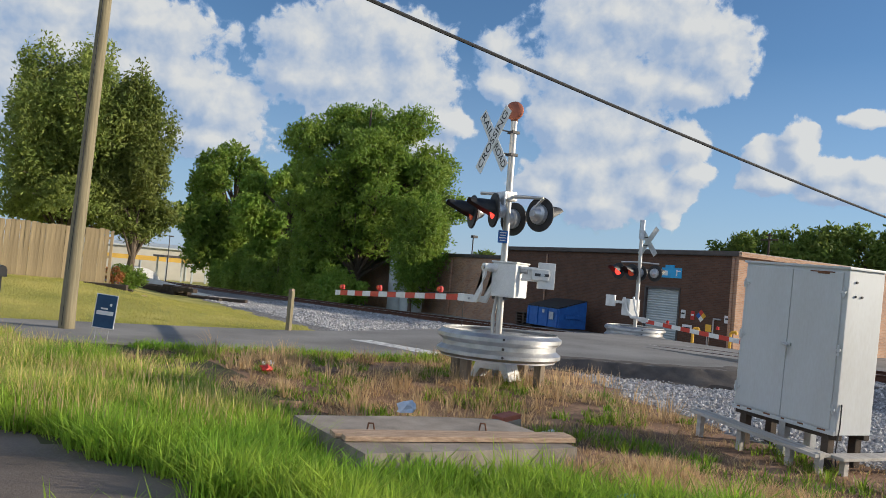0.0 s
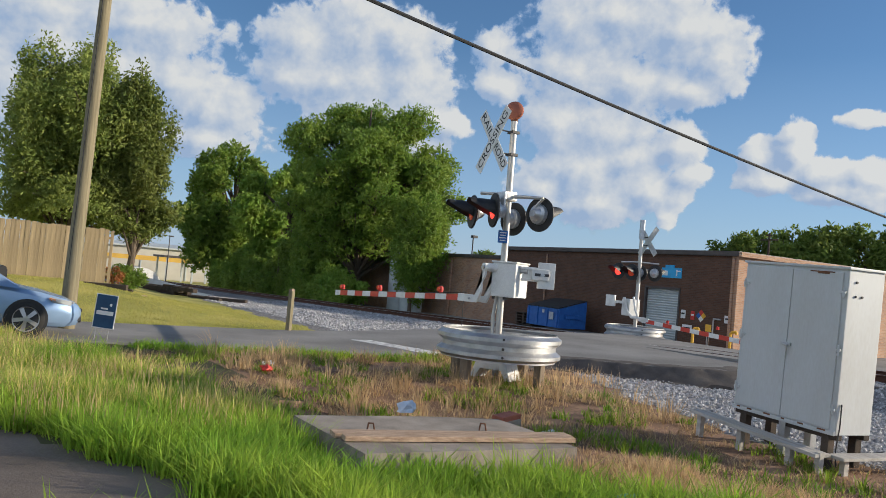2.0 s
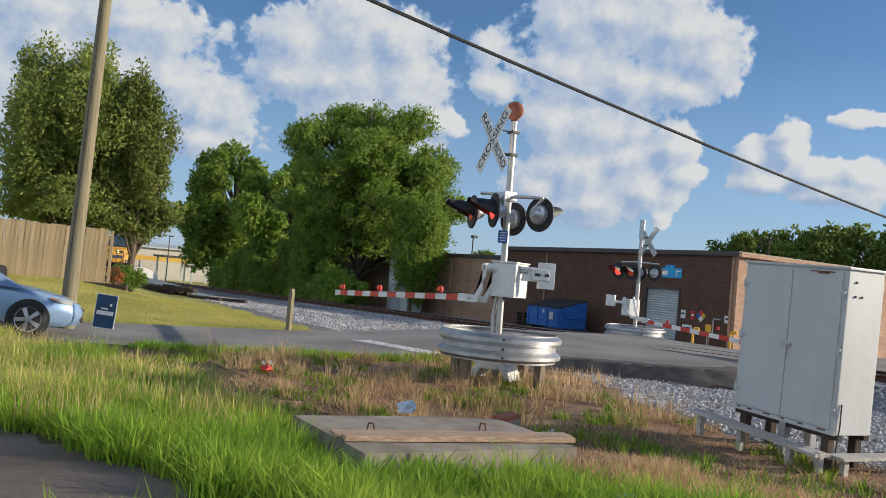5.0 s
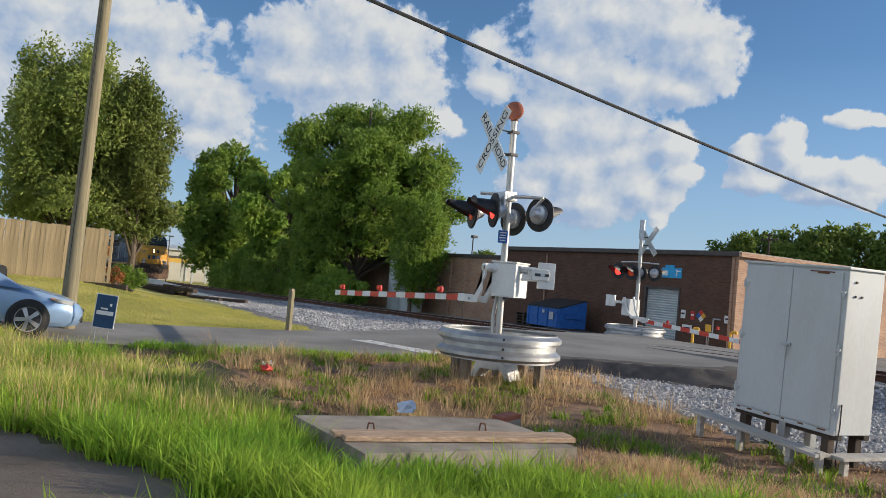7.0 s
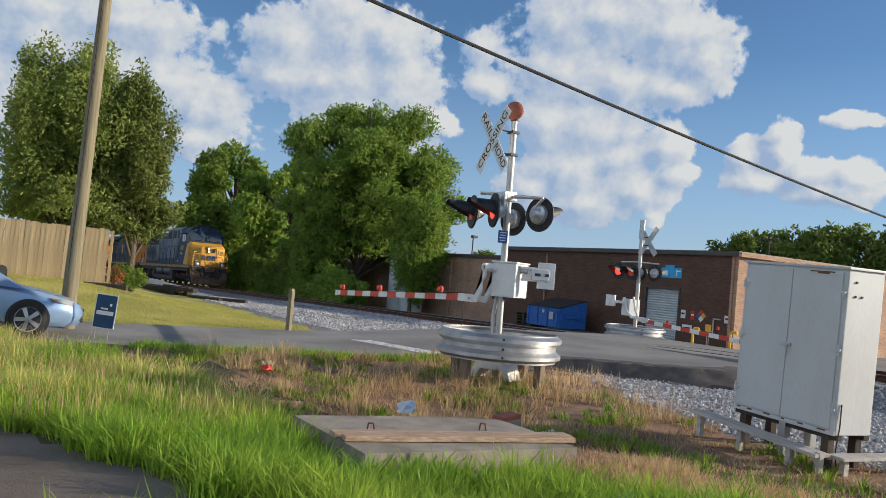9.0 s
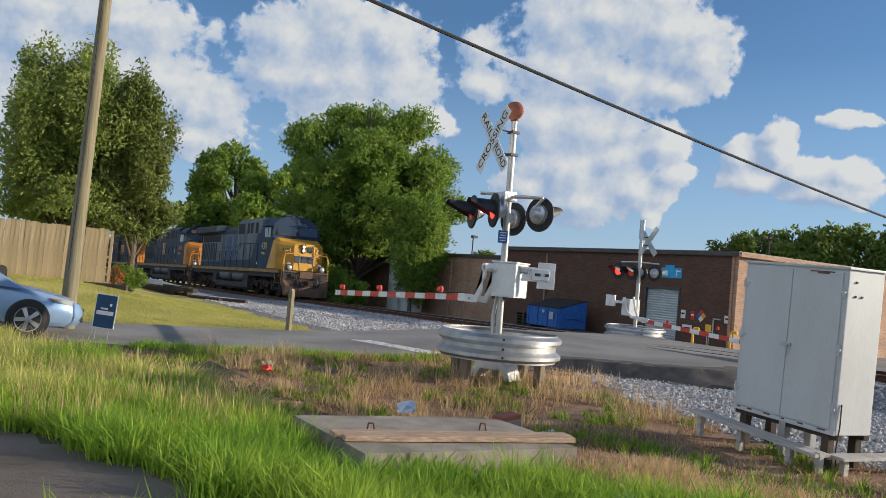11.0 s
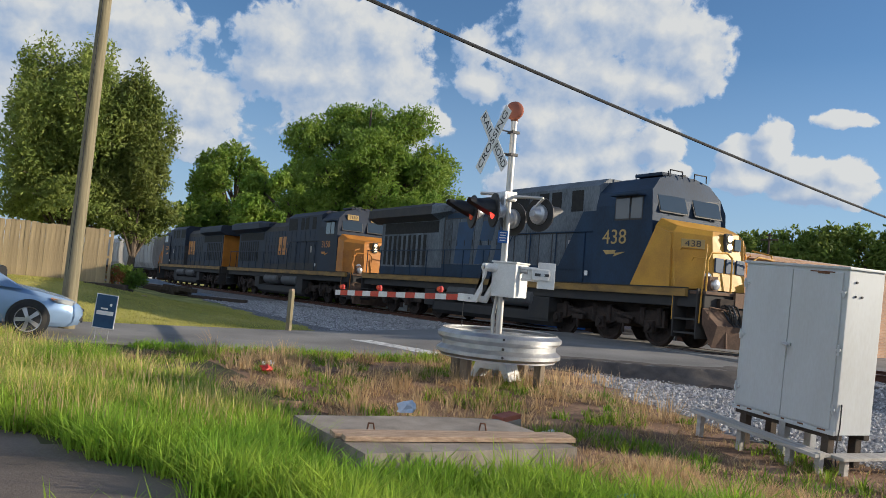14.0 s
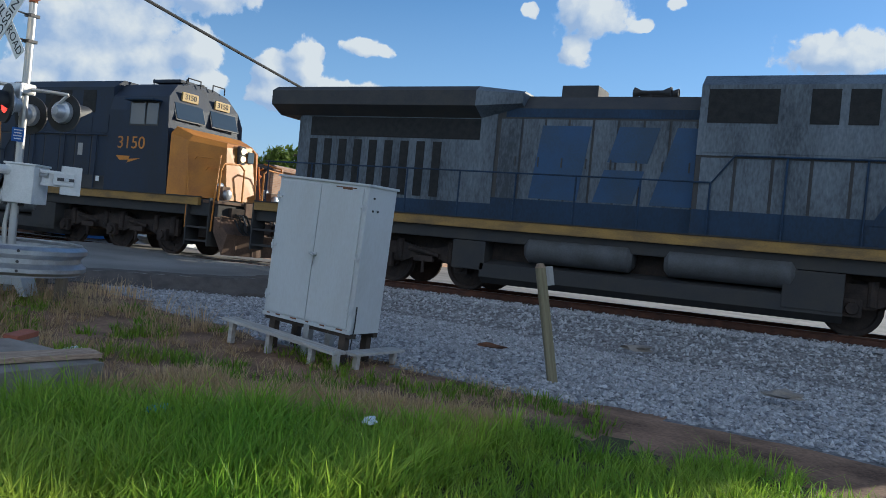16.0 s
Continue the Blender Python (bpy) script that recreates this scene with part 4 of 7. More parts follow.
# ---- equipment cabinet ----
def build_cabinet():
    W, D, H = 1.53, 0.57, 1.86
    home = thing("equipment_cabinet", "cream steel double-door signal cabinet on timber stilts", "cabinet", pose(-6.24, 8.68, 0.40, 0, 1.8, -7))
    body = part("body", Shape().box((0, D / 2, H / 2), (W, D, H), None, 0.012), "cabinet", home)
    part("roof", Shape().box((0, D / 2, H + 0.012), (W + 0.05, D + 0.05, 0.03), None, 0.008), "cabinet", home, "thin overhanging steel roof")
    for s in (-1, 1):
        door = part("door", Shape().box((s * (W / 4 - 0.03), -0.012, H / 2 + 0.01), (W / 2 - 0.07, 0.022, H - 0.10), None, 0.006), "cabinet", home, "flat cream steel door")
        for z in (0.28, 0.95, 1.60):
            part("hinge", Shape().box((s * (W / 2 - 0.05), -0.03, z), (0.09, 0.016, 0.03), None, 0.004).rod((s * (W / 2 - 0.06 + 0.03), -0.036, z - 0.06), (s * (W / 2 - 0.03), -0.036, z + 0.06), 0.011, None, 8), "cabinet", door, "small strap hinge")
    part("latch", Shape().box((0.0, -0.035, 0.92), (0.15, 0.02, 0.035), None, 0.006).rod((-0.03, -0.05, 0.92), (0.05, -0.06, 0.90), 0.018, None, 8).rod((0.04, -0.06, 0.91), (0.03, -0.055, 0.76), 0.014, 0.01, 8), "galv", home, "steel door latch with a hanging padlock")
    part("rust_stain", Shape().box((0.42, -0.0245, H - 0.045), (0.34, 0.003, 0.014)).box((0.44, -0.0245, H - 0.06), (0.16, 0.003, 0.02)), "rust", home, "rust stain along the door top")
    part("bottom_rail", Shape().box((0, -0.005, 0.02), (W + 0.01, 0.035, 0.05), None, 0.008), "cabinet", home, "cream bottom edge with rust streaks")
    for k, x in enumerate((-0.66, -0.48, -0.2, 0.05, 0.31, 0.6)):
        part("rust_streak", Shape().box((x, -0.0235, 0.035), (0.05 + 0.03 * (k % 3), 0.003, 0.018)), "rust", home)
    for k, (y, z) in enumerate(((0.12, 1.72), (0.22, 1.56), (0.12, 1.56))):
        part("bolt", Shape().rod((W / 2, y, z), (W / 2 + 0.015, y, z), 0.014, None, 8), "steel_dark", home)
    part("ground_wire", Shape().pipe([(W / 2 + 0.01, 0.06, 0.35), (W / 2 + 0.02, 0.05, 0.1), (W / 2 + 0.01, 0.03, -0.15), (W / 2 + 0.04, 0.02, -0.35)], 0.008, 6), "cable", home)
    # timber stand
    for x in (-0.62, 0.0, 0.62):
        for y in (0.08, 0.52):
            part("leg", Shape().box((x, y, -0.22), (0.10, 0.10, 0.46), None, 0.01), "tie" if x else "galv", home)
    part("beam", Shape().box((0, 0.08, -0.03), (W, 0.09, 0.06), None, 0.008).box((0, 0.52, -0.03), (W, 0.09, 0.06), None, 0.008), "tie", home, "dark rotten timber beam")
    part("walk_board", Shape().box((-0.12, -0.28, -0.16), (2.0, 0.24, 0.04), Matrix.Rotation(radians(2.0), 3, "Y"), 0.006), "board", home, "grey plank in front of the cabinet")
    part("walk_board", Shape().box((W / 2 + 0.16, 0.35, -0.20), (0.22, 1.0, 0.035), None, 0.006), "board", home, "grey plank beside the cabinet")
    for x in (-1.0, -0.3, 0.45, 0.85):
        part("board_leg", Shape().box((x, -0.30, -0.30), (0.07, 0.07, 0.28), None, 0.006), "board", home)
    for y in (0.0, 0.75):
        part("board_leg", Shape().box((W / 2 + 0.16, y, -0.32), (0.07, 0.07, 0.26), None, 0.006), "board", home)


build_cabinet()


# ---- concrete slab with planks ----
def build_slab():
    home = thing("concrete_vault_lid", "low weathered concrete slab with loose planks on it", "slab")
    top = [(-7.78, 3.12), (-6.09, 3.10), (-5.98, 5.30), (-6.84, 5.37), (-7.40, 5.36), (-7.60, 4.6)]
    s = Shape().prism(top, -0.15, 0.24, "z")
    part("slab", s, "concrete", home, "worn aggregate concrete")
    part("lifting_eye", Shape().pipe([(-6.98, 3.55, 0.24), (-6.98, 3.56, 0.31), (-6.96, 3.60, 0.31), (-6.96, 3.62, 0.24)], 0.008, 6), "rust", home, "rusty lifting eye")
    part("lifting_eye", Shape().pipe([(-6.85, 4.75, 0.24), (-6.85, 4.76, 0.31), (-6.83, 4.80, 0.31), (-6.83, 4.82, 0.24)], 0.008, 6), "rust", home, "rusty lifting eye")
    for k, (a, b, w) in enumerate((((-6.78, 3.10), (-6.36, 5.50), 0.19), ((-6.58, 3.12), (-6.20, 5.42), 0.13))):
        p = thing("loose_plank", "split weathered plank lying on the concrete slab", "plank", None, "planks")
        d = Vector((b[0] - a[0], b[1] - a[1], 0))
        part("plank", Shape().box(((a[0] + b[0]) / 2, (a[1] + b[1]) / 2, 0.264 + 0.008 * k), (w, d.length, 0.046), Matrix.Rotation(math.atan2(d.y, d.x) - math.pi / 2, 3, "Z"), 0.006), "plank", p)
    blk = thing("brick_block", "broken lump of brick and mortar beside the slab", "brick", pose(-7.75, 5.75, -0.02, 4, 2, 18))
    part("block", Shape().box((0, 0, 0.09), (0.18, 0.36, 0.2), None, 0.02), "concrete", blk)
    part("brick", Shape().box((0, 0, 0.215), (0.17, 0.34, 0.06), None, 0.012), "bell", blk, "red brick face")


build_slab()


# ---- poles and cable ----
def build_pole():
    home = thing("utility_pole", "tall weathered wooden utility pole on the lawn", "utility pole", pose(-18.55, 2.25, 0.1))
    part("pole", Shape().loft([[(r * math.cos(math.tau * i / 16) + dx, r * math.sin(math.tau * i / 16) + dy, z) for i in range(16)] for z, r, dx, dy in ((-0.1, 0.165, 0, 0), (0.6, 0.155, 0.0, 0.0), (4, 0.135, -0.08, 0.07), (9.5, 0.11, -0.22, 0.18))]), "pole", home, "", True)
    part("ground_strip", Shape().rod((0.12, -0.11, 0), (-0.05, 0.08, 8), 0.008, None, 5), "cable", home)


build_pole()


def build_cable():
    a, b = Vector((-19.94, 9.07, 9.03)), Vector((-23.0, 39.0, 6.58))
    a, b = a - (b - a) * 0.5, b + (b - a) * 0.5
    s = Shape()
    pts = []
    for i in range(25):
        t = i / 24
        p = a.lerp(b, t)
        p.z -= 0.5 * (4 * t * (1 - t) - 0.75)
        pts.append(p)
    rings = [[(p.x + 0.055 * math.cos(k), p.y, p.z + 0.055 * math.sin(k)) for k in (0, 1.05, 2.1, 3.14, 4.2, 5.25)] for p in pts]
    s.loft(rings)
    tagged(part("overhead_cable", s, "cable", None, "", True), "thick black overhead cable slanting across the sky", "cable")


build_cable()


# ---- train ----
WHEEL_R = 0.53


def wheelset(home, x, r=WHEEL_R):
    ws = part("wheelset", Shape().rod((0, -0.72, 0), (0, 0.72, 0), 0.09, None, 12), "truck", home)
    ws.location = (x, 0, r)
    for s in (-1, 1):
        w = Shape().lathe([(0.0, -0.07), (r * 0.85, -0.05), (r * 0.97, -0.065), (r + 0.025, -0.065), (r + 0.025, -0.035), (r, -0.03), (r, 0.065), (r * 0.86, 0.065), (r * 0.8, 0.02), (r * 0.35, 0.02), (r * 0.28, 0.09), (0, 0.09)], (0, s * 0.75, 0), (0, s, 0), 28)
        part("wheel", w, "truck", ws, "", True)
        for k in range(3):
            a = math.tau * k / 3
            part("wheel_bolt", Shape().rod((r * 0.55 * math.cos(a), s * 0.76, r * 0.55 * math.sin(a)), (r * 0.55 * math.cos(a), s * 0.79, r * 0.55 * math.sin(a)), 0.05, None, 6), "truck", ws)
    SPIN.append((ws, r))
    return ws


SPIN, ROLLING = [], []


def bogie(home, xs, r=WHEEL_R):
    for x in xs:
        wheelset(home, x, r)
    a, b = max(xs), min(xs)
    for s in (-1, 1):
        f = Shape()
        y = s * 1.02
        n = 12
        top, low = [], []
        for i in range(n + 1):
            t = i / n
            x = a + 0.5 - (a - b + 1.0) * t
            near = min(abs(x - q) for q in xs)
            top.append((x, 0.98 - 0.10 * (1 if near > 0.6 else 0)))
            low.append((x, 0.52 + 0.18 * (1 if near > 0.6 else 0)))
        f.prism(top + low[::-1], y - 0.07, y + 0.07)
        for x in xs:
            f.box((x, y + s * 0.10, r), (0.34, 0.16, 0.34), None, 0.04).rod((x, y + s * 0.15, r), (x, y + s * 0.24, r), 0.13, 0.11, 14)
            for dx in (-0.32, 0.32):
                f.rod((x + dx, y + s * 0.06, r + 0.05), (x + dx, y + s * 0.06, 1.05), 0.09, None, 10)
        for i in range(len(xs) - 1):
            m = (xs[i] + xs[i + 1]) / 2
            f.box((m, y + s * 0.13, 0.62), (0.5, 0.1, 0.14), None, 0.02).rod((m - 0.4, y + s * 0.15, 0.85), (m + 0.4, y + s * 0.15, 0.72), 0.05, None, 8).rod((m, y + s * 0.15, 0.3), (m, y + s * 0.15, 0.6), 0.04, None, 8)
        part("truck_frame", f, "truck", home, "grimy cast steel truck side")


def nose_gear(home, paint):
    """Platform rails, lamps, hoses and plates at the front end."""
    part("front_platform", Shape().span((-0.1, -1.45, 1.50), (0.42, 1.45, 1.58), 0.01), "plough", home)
    for s in (-1, 1):
        rail = Shape().pipe([(0.36, s * 1.38, 1.55), (0.38, s * 1.38, 2.35), (0.36, s * 1.25, 2.52), (0.34, s * 0.62, 2.56), (0.34, s * 0.42, 2.45), (0.34, s * 0.42, 1.55)], 0.024)
        part("end_rail", rail, paint, home, "bent handrail of the front platform")
        part("platform_lamp", Shape().lathe([(0.0, -0.16), (0.10, -0.16), (0.13, -0.05), (0.13, 0.05), (0.10, 0.07), (0.0, 0.08)], (0.34, s * 1.02, 1.76), (1, 0, 0), 18), "lens", home, "round ditch lamp in a dark bracket", True)
        part("lamp_bracket", Shape().span((0.10, s * 0.86, 1.56), (0.30, s * 1.18, 1.96), 0.02), "plough", home)
        part("cut_lever", Shape().pipe([(0.5, s * 0.25, 1.02), (0.55, s * 0.7, 1.12), (0.5, s * 1.35, 1.18), (0.52, s * 1.42, 0.85)], 0.02, 6), "plough", home)
        part("hose_block", Shape().span((0.36, s * 0.38, 1.16), (0.48, s * 0.95, 1.42), 0.02), "truck", home)
        for k in range(3):
            y = s * (0.45 + 0.16 * k)
            part("brake_hose", Shape().pipe([(0.46, y, 1.26), (0.62, y + s * 0.03, 1.22), (0.74, y + s * 0.02, 0.98), (0.70, y - s * 0.05, 0.80), (0.60, y - s * 0.08, 0.95)], 0.026, 7), "reservoir" if k == 1 else "rubber", home)
    part("drop_step", Shape().span((0.42, -0.40, 1.20), (0.50, 0.40, 1.60), 0.015), "plough", home)
    part("coupler_plate", Shape().span((0.36, -0.45, 0.62), (0.52, 0.45, 1.16), 0.03), "truck", home)
    for y in (-1.0, -0.5, 0.5, 1.0):
        x = 0.72 + (0.26 if abs(y) < 0.7 else 0.10)
        part("plough_rib", Shape().loft([[(x - 0.10, y - 0.03, 0.16), (x - 0.10, y + 0.03, 0.16), (x - 0.02, y + 0.03, 0.16), (x - 0.02, y - 0.03, 0.16)], [(x - 0.14, y - 0.03, 0.74), (x - 0.14, y + 0.03, 0.74), (x - 0.06, y + 0.03, 0.74), (x - 0.06, y - 0.03, 0.74)]]), "plough", home)
    for y in (-0.7, 0.3):
        part("roof_rail", Shape().pipe([(-1.75, y, 4.60), (-1.75, y, 4.79), (-1.75, y + 0.5, 4.79), (-1.75, y + 0.5, 4.60)], 0.018, 6), "soot_and_gap_shade", home, "bent grab rail on the cab roof")


def loco(old, number, facing=1):
    """A six-axle diesel; x ahead from the nose's foot, z from the rail's top."""
    hood, cabm, nosem = ("loco_grey", "loco_blue", "loco_yellow") if old else ("loco_navy", "loco_navy", "loco_orange")
    label = "grey and dark blue diesel locomotive with a yellow nose" if old else "dark blue diesel locomotive with an orange nose"
    home = thing("diesel_locomotive", label, "locomotive", None, "train")
    part("frame", Shape().span((-19.7, -1.40, 1.15), (0.35, 1.40, 1.60), 0.03), "tank", home)
    for s in (-1, 1):
        part("side_sill", Shape().span((-19.6, s * 1.40, 1.42), (-0.2, s * 1.525, 1.63), 0.01), "loco_sill", home, "grimy ochre sill stripe")
        part("walkway_edge", Shape().span((-19.6, s * 1.38, 1.632), (-0.2, s * 1.55, 1.66)), "tank", home)
    # cab and nose
    side = [(1.50, 1.64), (1.50, 3.80), (1.40, 4.18), (1.02, 4.54), (0.45, 4.68)]
    prof = [(-y, z) for y, z in side] + [(y, z) for y, z in side[::-1]]
    fr = [(-1.42 - 0.42 * max(0, (z - 3.35)) / 1.3, y, z) for y, z in prof]
    part("cab", Shape().loft([[(-3.85, y, z) for y, z in prof], fr]), cabm, home, "dark blue crew cab")
    n0 = [(-1.40, -1.50, 1.64), (-1.40, -1.50, 3.22), (-1.40, -1.30, 3.42), (-1.40, 1.30, 3.42), (-1.40, 1.50, 3.22), (-1.40, 1.50, 1.64)]
    n1 = [(-0.75, -1.44, 1.64), (-0.80, -1.44, 3.05), (-0.86, -1.22, 3.22), (-0.86, 1.22, 3.22), (-0.80, 1.44, 3.05), (-0.75, 1.44, 1.64)]
    n2 = [(-0.05, -0.62, 1.64), (-0.18, -0.62, 2.98), (-0.26, -0.52, 3.12), (-0.26, 0.52, 3.12), (-0.18, 0.62, 2.98), (-0.05, 0.62, 1.64)]
    part("nose", Shape().loft([n0, n1, n2]), nosem, home, "yellow chamfered nose" if old else "orange chamfered nose")
    if old:
        part("nose_slash", Shape().prism([(-1.405, 1.66), (-0.78, 1.66), (-0.82, 3.0), (-1.405, 3.2)], -1.508, -1.44), nosem, home)
        part("nose_slash", Shape().prism([(-2.25, 1.66), (-1.405, 1.66), (-1.405, 3.15)], -1.506, -1.495), nosem, home, "slanting yellow edge")
    # windows
    for s in (-1, 1):
        for x0, x1 in ((-3.0, -2.45), (-2.37, -1.95)):
            w = part("cab_window", Shape().span((x0, s * 1.495, 3.42), (x1, s * 1.512, 3.98), 0.02), "glass", home, "dark side window")
            part("window_frame", Shape().span((x0 - 0.03, s * 1.49, 3.38), (x1 + 0.03, s * 1.508, 4.02)), "soot_and_gap_shade", w)
        part("sunshade", Shape().prism([(-3.0, 4.02), (-1.9, 4.02), (-1.9, 4.06), (-3.0, 4.06)], s * 1.42, s * 1.78), "loco_blue", home, "blue sunshade over the window")
        q = Matrix.Rotation(radians(-20), 3, "Y")
        part("windshield", Shape().box((-1.57, s * 0.70, 3.85), (0.02, 1.08, 0.46), q, 0.008), "glass", home, "broad dark windscreen")
        part("windshield_frame", Shape().box((-1.585, s * 0.70, 3.85), (0.02, 1.16, 0.54), q, 0.008), "reservoir", home)
        part("wiper", Shape().rod((-1.50, s * 0.8, 3.55), (-1.60, s * 0.6, 3.9), 0.012, None, 5), "black", home)
        part("number_board", Shape().box((-0.46 if old else -1.66, s * (1.04 if old else 0.66), 2.76 if old else 4.26), (0.06, 0.62, 0.24), Matrix.Rotation(radians(s * 40.5 if old else 0), 3, "Z"), 0.015), "loco_tan", home, "tan number board")
        part("ditch_light", Shape().lathe([(0, 0.0), (0.13, 0.0), (0.14, 0.06), (0.10, 0.09), (0, 0.09)], (-0.02, s * 0.95, 1.92), (1, 0, 0), 18), "lens", home, "round ditch light", True)
        for k in range(2):
            part("steps", Shape().span((-0.55, s * 1.05, 0.45 + 0.36 * k), (0.2, s * 1.50, 0.50 + 0.36 * k)), "tank", home)
        part("step_side", Shape().span((0.18, s * 1.02, 0.35), (0.22, s * 1.52, 1.64)), "tank", home)
        part("step_side", Shape().span((-0.6, s * 1.02, 0.35), (-0.56, s * 1.52, 1.64)), "tank", home)
        h = Shape().pipe([(0.25, s * 1.45, 0.75), (0.30, s * 1.45, 1.7), (0.25, s * 1.30, 2.65), (-0.1, s * 0.9, 2.75)], 0.022).pipe([(-0.62, s * 1.50, 0.8), (-0.62, s * 1.50, 1.75), (-0.75, s * 1.47, 2.7)], 0.022)
        h.pipe([(-0.40, s * 1.1, 2.35), (-0.33, s * 1.12, 2.42), (-0.10, s * 0.80, 2.42), (-0.10, s * 0.76, 2.34)], 0.015, 6).pipe([(-0.6, s * 1.34, 2.6), (-0.5, s * 1.38, 2.66), (-0.28, s * 1.06, 2.66)], 0.015, 6)
        part("grab_iron", h, nosem, home)
        part("rear_steps", Shape().span((-19.6, s * 1.05, 0.5), (-18.9, s * 1.5, 0.55)).span((-19.6, s * 1.05, 0.9), (-18.9, s * 1.5, 0.95)).span((-19.64, s * 1.02, 0.4), (-19.6, s * 1.52, 1.6)), "tank", home)
    # nose fittings
    part("headlight", Shape().box((-0.145, -0.05, 2.86), (0.10, 0.26, 0.48), None, 0.03), "soot_and_gap_shade", home)
    for z in (2.76, 2.97):
        part("headlamp", Shape().lathe([(0, 0.06), (0.07, 0.05), (0.085, 0.0), (0.0, -0.01)], (-0.08, -0.05, z), (1, 0, 0.05), 16), "lamp_glow", home, "lit headlamp", True)
    part("nose_window", Shape().box((-0.155, 0.36, 2.84), (0.04, 0.26, 0.30), None, 0.05), "glass", home)
    if old:
        # plain letter-like shapes of the owner's mark
        for dx in (-0.42, 0.0, 0.42):
            part("owner_mark", Shape().box((-0.075, dx, 2.27), (0.05, 0.32, 0.36), None, 0.01), "loco_letter", home, "blue block mark across the nose")
    part("pilot", Shape().loft([[(0.35, -1.45, 1.15), (0.35, 1.45, 1.15), (0.35, 1.45, 0.75), (0.35, -1.45, 0.75)], [(0.72, -1.30, 0.72), (0.72, 1.30, 0.72), (0.62, 1.38, 0.16), (0.62, -1.38, 0.16)], [(0.95, -0.4, 0.70), (0.95, 0.4, 0.70), (1.0, 0.4, 0.14), (1.0, -0.4, 0.14)]]), "plough", home, "rust-brown snow plough pilot")
    nose_gear(home, nosem)
    part("coupler", Shape().box((0.85, 0, 0.92), (0.7, 0.20, 0.24), None, 0.04).box((1.12, 0.0, 0.92), (0.26, 0.34, 0.3), None, 0.06), "truck", home)
    part("rear_coupler", Shape().box((-20.1, 0, 0.92), (0.9, 0.20, 0.24), None, 0.04).box((-20.4, 0.0, 0.92), (0.26, 0.34, 0.3), None, 0.06), "truck", home)
    for k, y in enumerate((-0.75, -0.6, -0.45, 0.45, 0.6, 0.75)):
        part("air_hose", Shape().pipe([(0.45, y, 1.1), (0.62, y, 0.85), (0.85, y * 0.8, 0.62), (1.0, y * 0.7, 0.75)], 0.028, 6), "black", home)
    # hoods
    part("upper_hood", Shape().prism([(-1.42, 3.12), (-1.42, 4.42), (-1.05, 4.66), (1.05, 4.66), (1.42, 4.42), (1.42, 3.12)], -8.75, -3.85, "x"), hood, home)
    # Lower and engine hood bodies are dark: door-gap shade put into colour.
    part("lower_hood", Shape().span((-8.75, -1.40, 1.66), (-3.85, 1.40, 3.12)), "soot_and_gap_shade", home)
    part("engine_hood", Shape().prism([(-1.12, 1.66), (-1.12, 4.02), (-0.85, 4.28), (0.85, 4.28), (1.12, 4.02), (1.12, 1.66)], -13.2, -8.75, "x"), "soot_and_gap_shade", home)
    part("radiator_hood", Shape().span((-18.6, -1.14, 1.66), (-13.2, 1.14, 3.88)), hood, home)
    rw = [(-1.55, 3.98), (-1.55, 4.30), (-1.35, 4.42), (1.35, 4.42), (1.55, 4.30), (1.55, 3.98), (1.14, 3.78), (-1.14, 3.78)]
    part("radiator_wing", Shape().prism(rw, -19.3, -13.6, "x"), "soot_and_gap_shade" if old else hood, home, "overhanging sooty radiator housing")
    part("wing_nose", Shape().loft([[(-13.6, y, z) for y, z in rw], [(-12.6, y * 0.8, 4.05 + (z - 4.05) * 0.62 + 0.08) for y, z in rw]]), hood, home)
    part("roof_walk", Shape().span((-13.0, -0.8, 4.28), (-8.76, 0.8, 4.31)), "soot_and_gap_shade", home)
    part("exhaust", Shape().span((-12.0, -0.42, 4.3), (-11.15, 0.42, 4.62), 0.03), "soot_and_gap_shade", home, "square exhaust stack")
    hn = Shape()
    for y, l in ((-0.2, 0.5), (0.0, 0.62), (0.2, 0.42)):
        hn.lathe([(0.03, 0), (0.035, l * 0.6), (0.11, l), (0.09, l)], (-10.1, y, 4.52), (1, 0, 0), 12).lathe([(0.03, 0), (0.035, l * 0.3), (0.10, l * 0.6)], (-10.1, y, 4.52), (-1, 0, 0), 12)
    hn.rod((-10.1, 0, 4.28), (-10.1, 0, 4.5), 0.04)
    part("horn", hn, "soot_and_gap_shade", home, "cluster of air horns", True)
    for x in (-2.2, -2.9, -3.5):
        part("antenna", Shape().rod((x, -0.3, 4.66), (x, -0.3, 4.85), 0.02, None, 6).box((x, 0.25, 4.76), (0.2, 0.14, 0.08), None, 0.02), "soot_and_gap_shade", home)
    part("cab_vent", Shape().span((-3.3, -0.55, 4.70), (-2.2, 0.55, 4.80), 0.04), cabm, home)
    for s in (-1, 1):
        y = s * 1.42
        # black screens high on the hood, doors below
        for x0, x1 in ((-8.6, -7.3), (-6.75, -6.25), (-6.1, -5.6), (-5.1, -4.55)):
            sc = part("intake_screen", Shape().span((x0, y - 0.004, 3.72), (x1, y + 0.006 * s + (0.004 if s > 0 else -0.004), 4.34), 0.004), "grille", home, "black intake screen")
        for i in range(7):
            x0 = -8.65 + 0.68 * i
            part("hood_door", Shape().span((x0, s * 1.40, 2.02), (x0 + 0.62, s * 1.415, 3.08), 0.006), hood, home)
            part("hood_door", Shape().span((x0, s * 1.42, 3.18), (x0 + 0.62, s * 1.432, 3.66), 0.006), hood, home)
